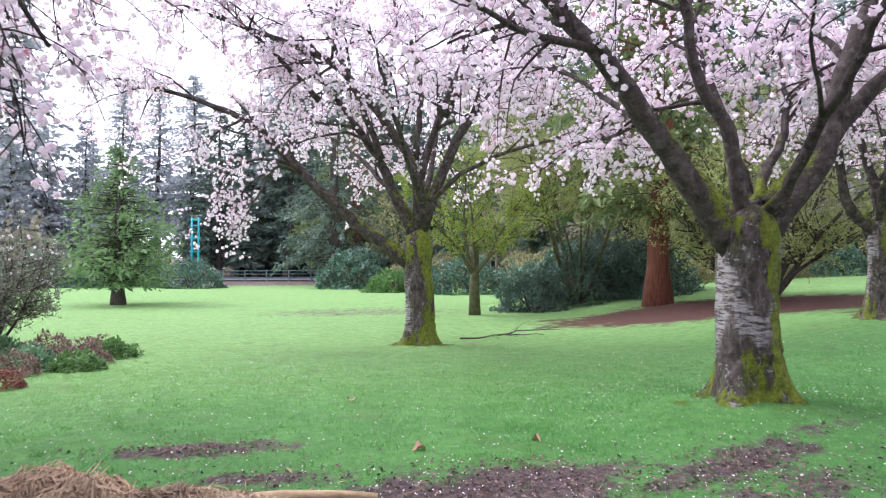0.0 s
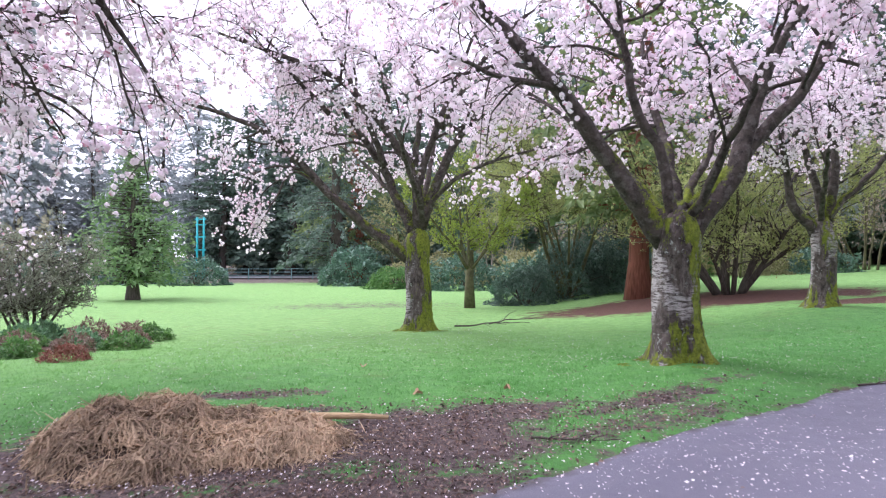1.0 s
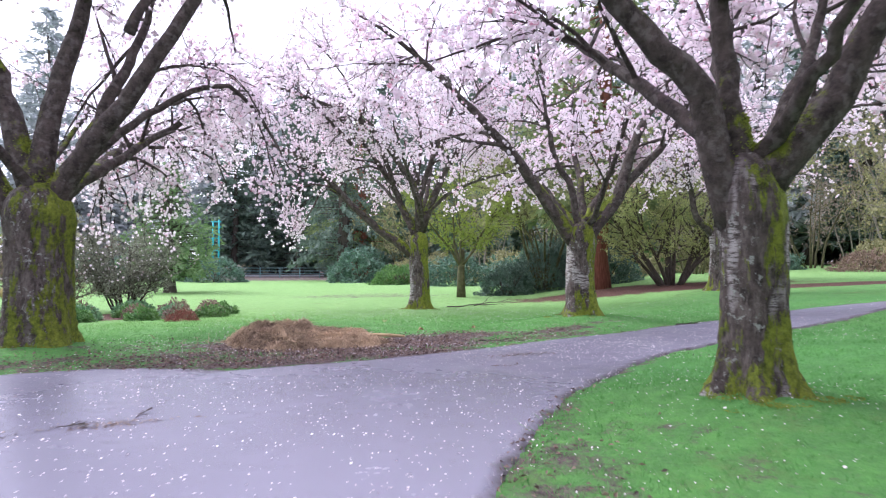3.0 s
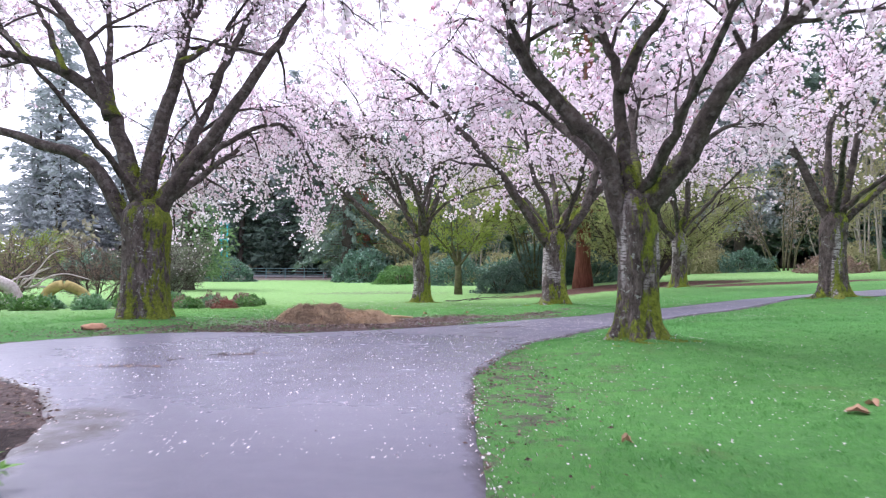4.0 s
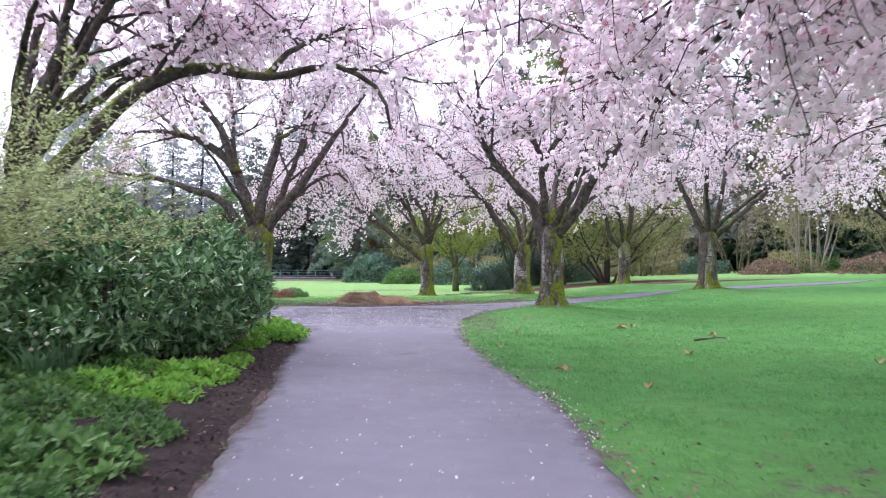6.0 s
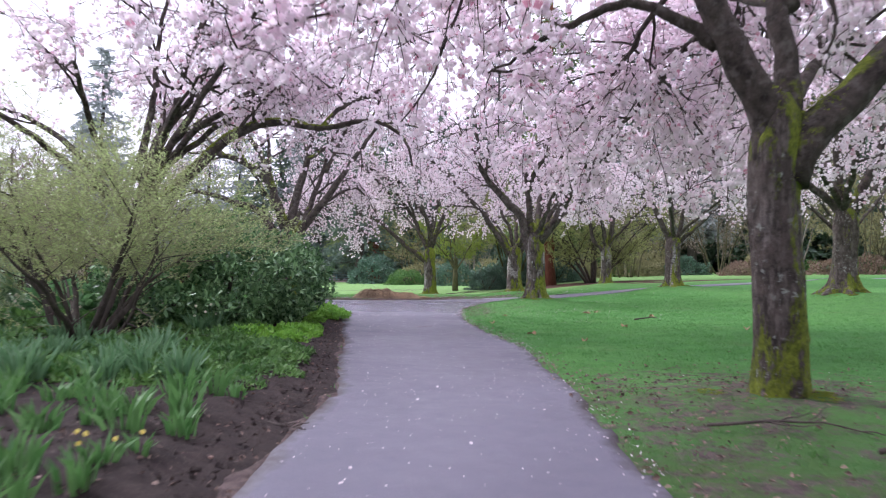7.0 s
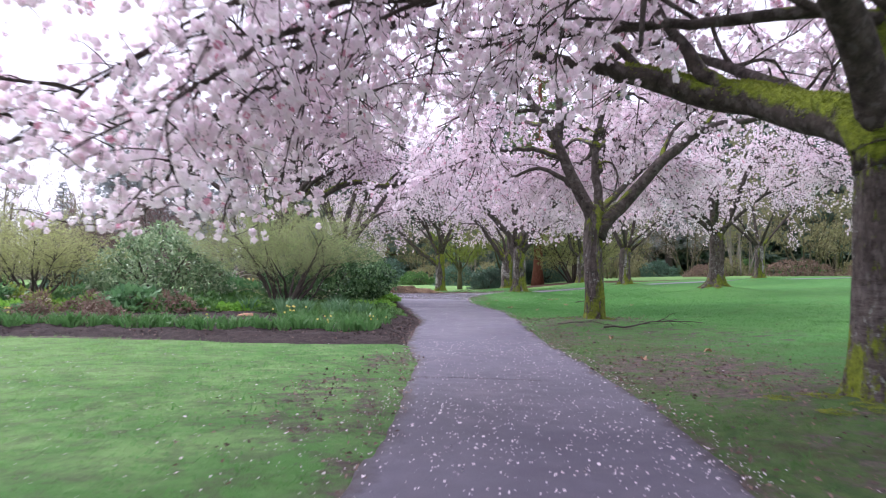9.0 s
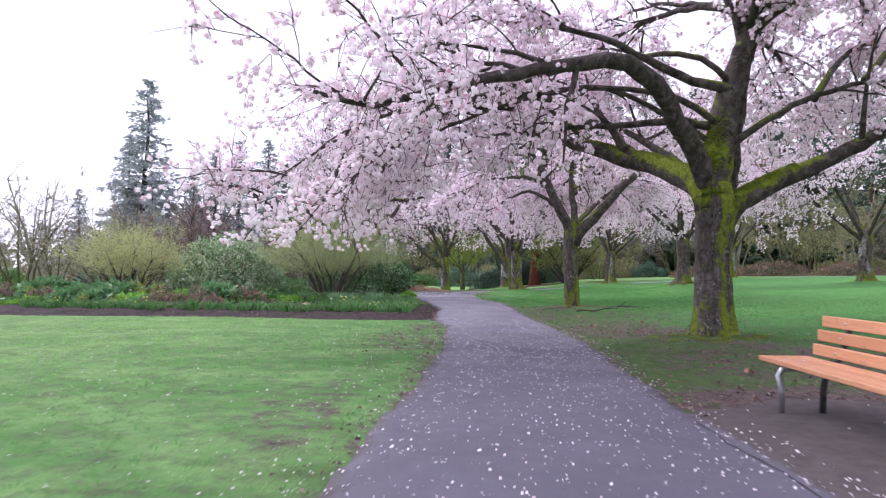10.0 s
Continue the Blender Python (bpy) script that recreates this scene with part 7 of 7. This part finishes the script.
def fallen_branch(x, y, turn, length, seed, r=0.022, label="dead fallen branch lying on the grass"):
    rng = np.random.default_rng(seed)
    ob = thing("fallen_branch", (x, y, gz(x, y) + 0.02), label, "branch", "fallen branches", turn=turn)
    b = Buf()
    p = curve((-length / 2, 0, 0.0), 0, 4, length, -8, rng, 10, 0.10)
    p[:, 2] = np.clip(p[:, 2], 0, 0.12)
    tube(b, p, np.linspace(r, r * 0.3, 11), 6, 0.05, rng)
    part("stem", b, M_TWIG, ob)
    for s in rng.uniform(0.2, 0.95, 6):
        o = along(p, np.array([s]))[0]
        q = curve(o, rng.choice([-40, 40]) + rng.normal() * 15, rng.uniform(0, 25), length * rng.uniform(0.15, 0.4), -15, rng, 6, 0.15)
        b = Buf()
        tube(b, q, np.linspace(r * 0.45, 0.004, 7), 5, 0)
        part("side_twig", b, M_TWIG, ob)


fallen_branch(1.5, 18.6, 12, 2.2, 111, 0.025)
fallen_branch(2.2, 19.6, 30, 1.8, 112, 0.02)
fallen_branch(4.7, -19.6, 4, 2.2, 113, 0.022, "dead fallen branch lying under the cherry")
fallen_branch(3.3, -19.1, -8, 1.1, 114, 0.014)
fallen_branch(5.6, 6.9, 20, 0.6, 115, 0.014)
fallen_branch(1.6, 4.6, -10, 0.7, 116, 0.012)
fallen_branch(5.2, -8.2, -20, 0.5, 117, 0.02)
fallen_branch(-0.3, -18.9, -30, 0.4, 118, 0.01)
for n, (x, y) in enumerate([(-2.2, -2.1), (-2.6, -2.6), (-1.9, -1.6)]):
    fallen_branch(x, y, 20 + 40 * n, 0.3, 120 + n, 0.005, "small wet twig lying on the path")

# ------------------------------------------------------------------ road edge far behind the lawn
def far_fence():
    y0 = 77.0
    for n in range(20):
        x = -52 + n * 2.4
        ob = thing("railing", (x, y0, gz(x, y0) + 0.2), "pale green metal railing along the road", "railing", "railing panels")
        for z in (0.25, 0.6, 0.95):
            b = Buf()
            box(b, 0, -0.03, z, 2.36, 0.03, z + 0.07)
            part("rail", b, M_RAIL, ob, smooth=False)
        b = Buf()
        box(b, 0, -0.05, -0.4, 0.09, 0.05, 1.05)
        part("post", b, M_RAIL, ob, smooth=False)


far_fence()
v, q = sheet(np.arange(-120, 20, 2.0), np.array([79.0, 80.5, 82, 84, 86.5]), lambda x, y: ground_z(x, y) + 0.12)
b = Buf()
b.add(v, q)
single("road", b, M_ROAD, "pale grey road beyond the railing", "road", "structure")


def teal_post(x, y):
    g = gz(x, y)
    ob = thing("lamp_post", (x, y, g), "tall teal-painted steel post with crossbars beside the road", "lamp post")
    for dx in (-0.35, 0.35):
        b = Buf()
        tube(b, [(dx, 0, -0.2), (dx, 0, 3.5), (dx, 0, 6.8)], [0.13, 0.12, 0.1], 10)
        part("upright", b, M_TEAL, ob)
    for z in (3.2, 4.6, 5.9, 6.5):
        b = Buf()
        box(b, -0.6, -0.06, z, 0.6, 0.06, z + 0.14)
        part("crossbar", b, M_TEAL, ob, smooth=False)


teal_post(-27.5, 74)


# ------------------------------------------------------------------ petals and grass
def scatter_petals():
    rng = np.random.default_rng(131)
    x, y = [], []

    def strew(n, x0, x1, y0, y1):
        x.append(rng.uniform(x0, x1, n))
        y.append(rng.uniform(y0, y1, n))

    strew(3600, -0.9, 2.5, -40, -27.5)
    strew(1500, -0.4, 2.6, -30, -22)
    strew(1300, -1.5, 2.4, -24, -8)
    strew(6500, -4.5, 4.5, -7, 4.5)
    strew(700, 3, 12, 2, 10)
    strew(5200, -5, 8, 3.0, 15)
    strew(1800, 1.5, 6.5, -9, 1)
    strew(1500, -6, 0, -38, -26)
    strew(1500, 1, 7.5, 3.5, 11)
    strew(1500, -4, 4, 2.0, 6.5)
    strew(900, -4, 2, 10, 18)
    strew(900, 1.5, 8, -9, 0)
    strew(550, 2, 8, -37, -16)
    strew(500, -6, 0, -40, -25)
    strew(2600, -8, -0.4, -39, -24)
    yy = rng.uniform(-15, -4, 700)
    x.append(np.interp(yy, RIGHT_Y, RIGHT_X) + rng.normal(size=700) * 0.07)
    y.append(yy)
    yy = rng.uniform(-38, -16, 500)
    x.append(np.interp(yy, RIGHT_Y, RIGHT_X) + rng.normal(size=500) * 0.09)
    y.append(yy)
    x, y = np.concatenate(x), np.concatenate(y)
    keep = (bed_gap(x, y) > 0.1) & ((path_gap(x, y) < 0.15) | (y > 2) | (rng.uniform(size=len(x)) < 0.4))
    x, y = x[keep], y[keep]
    on_path = path_gap(x, y) < 0
    z = ground_z(x, y) + np.where(on_path, 0.016, 0.03)
    way = np.stack([rng.normal(size=len(x)), rng.normal(size=len(x)), rng.normal(size=len(x)) * 0.12], -1)
    b = Buf()
    s = rng.uniform(0.012, 0.025, len(x)) * np.where(on_path, 1.0, 0.8) * np.where(rng.uniform(size=len(x)) < 0.1, 1.6, 1)
    w = unit(way)
    side = unit(np.stack([-w[:, 1], w[:, 0], rng.normal(size=len(x)) * 0.25], -1))
    c = np.stack([x, y, z], -1)
    v = np.stack([c - w * s[:, None] / 2, c + side * (s * 0.42)[:, None] + [0, 0, 0.004], c + w * s[:, None] / 2 + [0, 0, 0.004], c - side * (s * 0.42)[:, None]], 1)
    b.add(v, np.arange(len(x))[:, None] * 4 + np.array([[0, 1, 2, 3]]))
    single("fallen_petals", b, M_PETAL, "fallen pale petals strewn over path and lawn", "petals", "stuff", smooth=False)


def litter():
    """Wet dead leaves and bark crumbs on the bare soil."""
    rng = np.random.default_rng(135)
    x, y = [], []
    for cx, cy, rx, ry, depth, turn in MUD:
        n = int((1300 if 0.5 < cy < 7 else 420) * rx * ry * depth)
        if cy < 20 and depth > 0.44:
            u, v = rng.normal(size=n) * rx * 0.55, rng.normal(size=n) * ry * 0.55
            x.append(cx + u * math.cos(turn) - v * math.sin(turn))
            y.append(cy + u * math.sin(turn) + v * math.cos(turn))
    yy = rng.uniform(-38, 0, 1600)
    side = rng.uniform(size=1600) < 0.6
    x.append(np.where(side, np.interp(yy, RIGHT_Y, RIGHT_X) + np.abs(rng.normal(size=1600)) * 0.16 - 0.05, np.interp(yy, LEFT_Y, LEFT_X) - np.abs(rng.normal(size=1600)) * 0.16 + 0.05))
    y.append(yy)
    bx, by = rng.uniform(-9, 0, 5000), rng.uniform(-22.6, -7, 5000)
    ok = bed_gap(bx, by) < -0.05
    x.append(bx[ok])
    y.append(by[ok])
    x, y = np.concatenate(x), np.concatenate(y)
    ok = path_gap(x, y) > -0.12
    x, y = x[ok], y[ok]
    inside = bed_gap(x, y)
    z = ground_z(x, y) + 0.02 + np.where(inside < 0, np.clip(-inside * 0.22, 0, 0.11), 0)
    way = rng.normal(size=(len(x), 3)) * np.array([1, 1, 0.3])
    b = Buf()
    ln = rng.uniform(0.02, 0.06, len(x))
    leaves(b, np.stack([x, y, z], -1), way, ln, ln * rng.uniform(0.25, 0.7, len(x)), rng, 0.3, 0.5)
    single("leaf_litter", b, M_LITTER, "wet dead leaves and bark crumbs on bare soil", "leaf litter", "stuff", smooth=False)


def soil_clods():
    """Crumbs of turned soil in the beds and on the worn ground by the heap."""
    rng = np.random.default_rng(137)
    n = 9000
    x, y = -0.2 - 9 * rng.uniform(size=n) ** 1.6, rng.uniform(-22.6, -6, n)
    x[8000:], y[8000:] = rng.uniform(-5, 4.5, 1000), rng.uniform(2.2, 6.4, 1000)
    g = bed_gap(x, y)
    ok = ((g < -0.03) | (y > 0)) & (path_gap(x, y) > 0.05)
    x, y, g = x[ok], y[ok], g[ok]
    z = ground_z(x, y) + np.clip(-g * 0.22, 0, 0.11) + 0.004
    r = rng.uniform(0.006, 0.022, len(x)) * np.where(y > 0, 0.8, 1)
    axes = np.array([(1, 0, 0), (0, 1, 0), (-1, 0, 0), (0, -1, 0), (0, 0, 0.8), (0, 0, -0.6)], float)
    v = np.stack([x, y, z], -1)[:, None] + axes[None] * r[:, None, None] * rng.uniform(0.6, 1.35, (len(x), 6, 1)) + rng.normal(size=(len(x), 6, 3)) * (r * 0.22)[:, None, None]
    t = np.array([(0, 1, 4), (1, 2, 4), (2, 3, 4), (3, 0, 4), (1, 0, 5), (2, 1, 5), (3, 2, 5), (0, 3, 5)])
    b = Buf()
    b.add(v, tris=(np.arange(len(x))[:, None, None] * 6 + t[None]).reshape(-1, 3))
    single("soil_clods", b, M_SOIL, "dark crumbs of turned soil", "soil", "stuff", smooth=False)


def grass():
    rng = np.random.default_rng(133)
    n = 420000
    x = np.where(rng.uniform(size=n) < 0.58, rng.uniform(0.5, 13, n), rng.uniform(-11, 2, n))
    y = rng.uniform(-38.5, 19, n)
    fade = np.clip((13 - x) / 8.5, 0, 1) * np.clip((x + 11) / 5, 0, 1) * np.clip((19 - y) / 11, 0, 1)
    mud = np.zeros(n)
    for cx, cy, rx, ry, depth, turn in MUD:
        mud = np.maximum(mud, depth * np.clip(1.6 - blob_gap(x, y, cx, cy, rx, ry, turn), 0, 1))
    gap = path_gap(x, y)
    mud = np.maximum(mud, np.clip(0.55 - gap * 1.3, 0, 0.55))
    wave = np.sin(x * 2.1 + 3 * np.sin(y * 0.9)) * np.sin(y * 1.7 + 2 * np.sin(x * 1.1)) + np.sin(x * 6.3 + 2 * np.sin(y * 4.1)) * np.sin(y * 5.7 + 2 * np.sin(x * 3.7)) + 0.8 * np.sin(x * 17 + 2 * np.sin(y * 9)) * np.sin(y * 15 + 2 * np.sin(x * 11))
    turf = turf_wear_light(x, y)
    keep = (rng.uniform(size=n) < fade) & (gap > 0.0) & (bed_gap(x, y) > 0.05) & (rng.uniform(size=n) > mud * 1.7 + 0.1 * wave + 0.3 * np.maximum(turf, 0) + 0.35 * old_thatch(x, y))
    keep &= blob_gap(x, y, -1.85, 4.3, 1.9, 1.5, 0.38) > 1
    keep &= blob_gap(x, y, -9.2, 14.6, 2.8, 3.2) > 1
    x, y, turf, wave = x[keep], y[keep], turf[keep], wave[keep]
    m = len(x)
    o = np.repeat(np.stack([x, y, ground_z(x, y) - 0.01], -1), 3, 0) + rng.normal(size=(3 * m, 3)) * np.array([0.018, 0.018, 0])
    k = len(o)
    h = rng.uniform(0.016, 0.045, k) * np.repeat(0.85 + 0.7 * rng.uniform(size=m) ** 3 - 0.1 * np.clip(wave, -1.5, 1.5), 3)
    az = rng.uniform(0, 6.283, k)
    side = np.stack([np.cos(az), np.sin(az), np.zeros(k)], -1) * 0.005
    tip = o + np.stack([rng.normal(size=k) * 0.03, rng.normal(size=k) * 0.03, h], -1)
    b = Buf()
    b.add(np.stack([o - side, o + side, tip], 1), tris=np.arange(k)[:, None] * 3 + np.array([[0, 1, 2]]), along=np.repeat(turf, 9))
    # coarser tufts that stand proud of the mown turf
    n, per = 7000, 11
    x, y = rng.uniform(-8, 8.5, n), np.where(rng.uniform(size=n) < 0.5, rng.uniform(2, 13, n), rng.uniform(-38.5, 2, n))
    mud = np.zeros(n)
    for cx, cy, rx, ry, depth, turn in MUD:
        mud = np.maximum(mud, depth * np.clip(1.6 - blob_gap(x, y, cx, cy, rx, ry, turn), 0, 1))
    ok = (path_gap(x, y) > 0.03) & (bed_gap(x, y) > 0.1) & (mud < 0.75) & (blob_gap(x, y, -1.85, 4.3, 1.9, 1.5, 0.38) > 1) & (blob_gap(x, y, -9.2, 14.6, 2.8, 3.2) > 1)
    x, y = x[ok], y[ok]
    o = np.repeat(np.stack([x, y, ground_z(x, y) - 0.01], -1), per, 0)
    k = len(o)
    spread = rng.normal(size=(k, 2)) * np.repeat(rng.uniform(0.02, 0.07, len(x)), per)[:, None]
    o[:, :2] += spread
    az = rng.uniform(0, 6.283, k)
    side = np.stack([np.cos(az), np.sin(az), np.zeros(k)], -1) * 0.0045
    tip = o + np.stack([spread[:, 0] * 0.6 + rng.normal(size=k) * 0.02, spread[:, 1] * 0.6 + rng.normal(size=k) * 0.02, np.repeat(rng.uniform(0.03, 0.085, len(x)), per) * rng.uniform(0.6, 1.1, k)], -1)
    b.add(np.stack([o - side, o + side, tip], 1), tris=np.arange(k)[:, None] * 3 + np.array([[0, 1, 2]]), along=np.repeat(np.repeat(turf_wear_light(x, y), per), 3))
    single("grass", b, M_GRASS, "short bright green lawn grass", "grass", "stuff", smooth=False)


scatter_petals()
litter()
soil_clods()
grass()
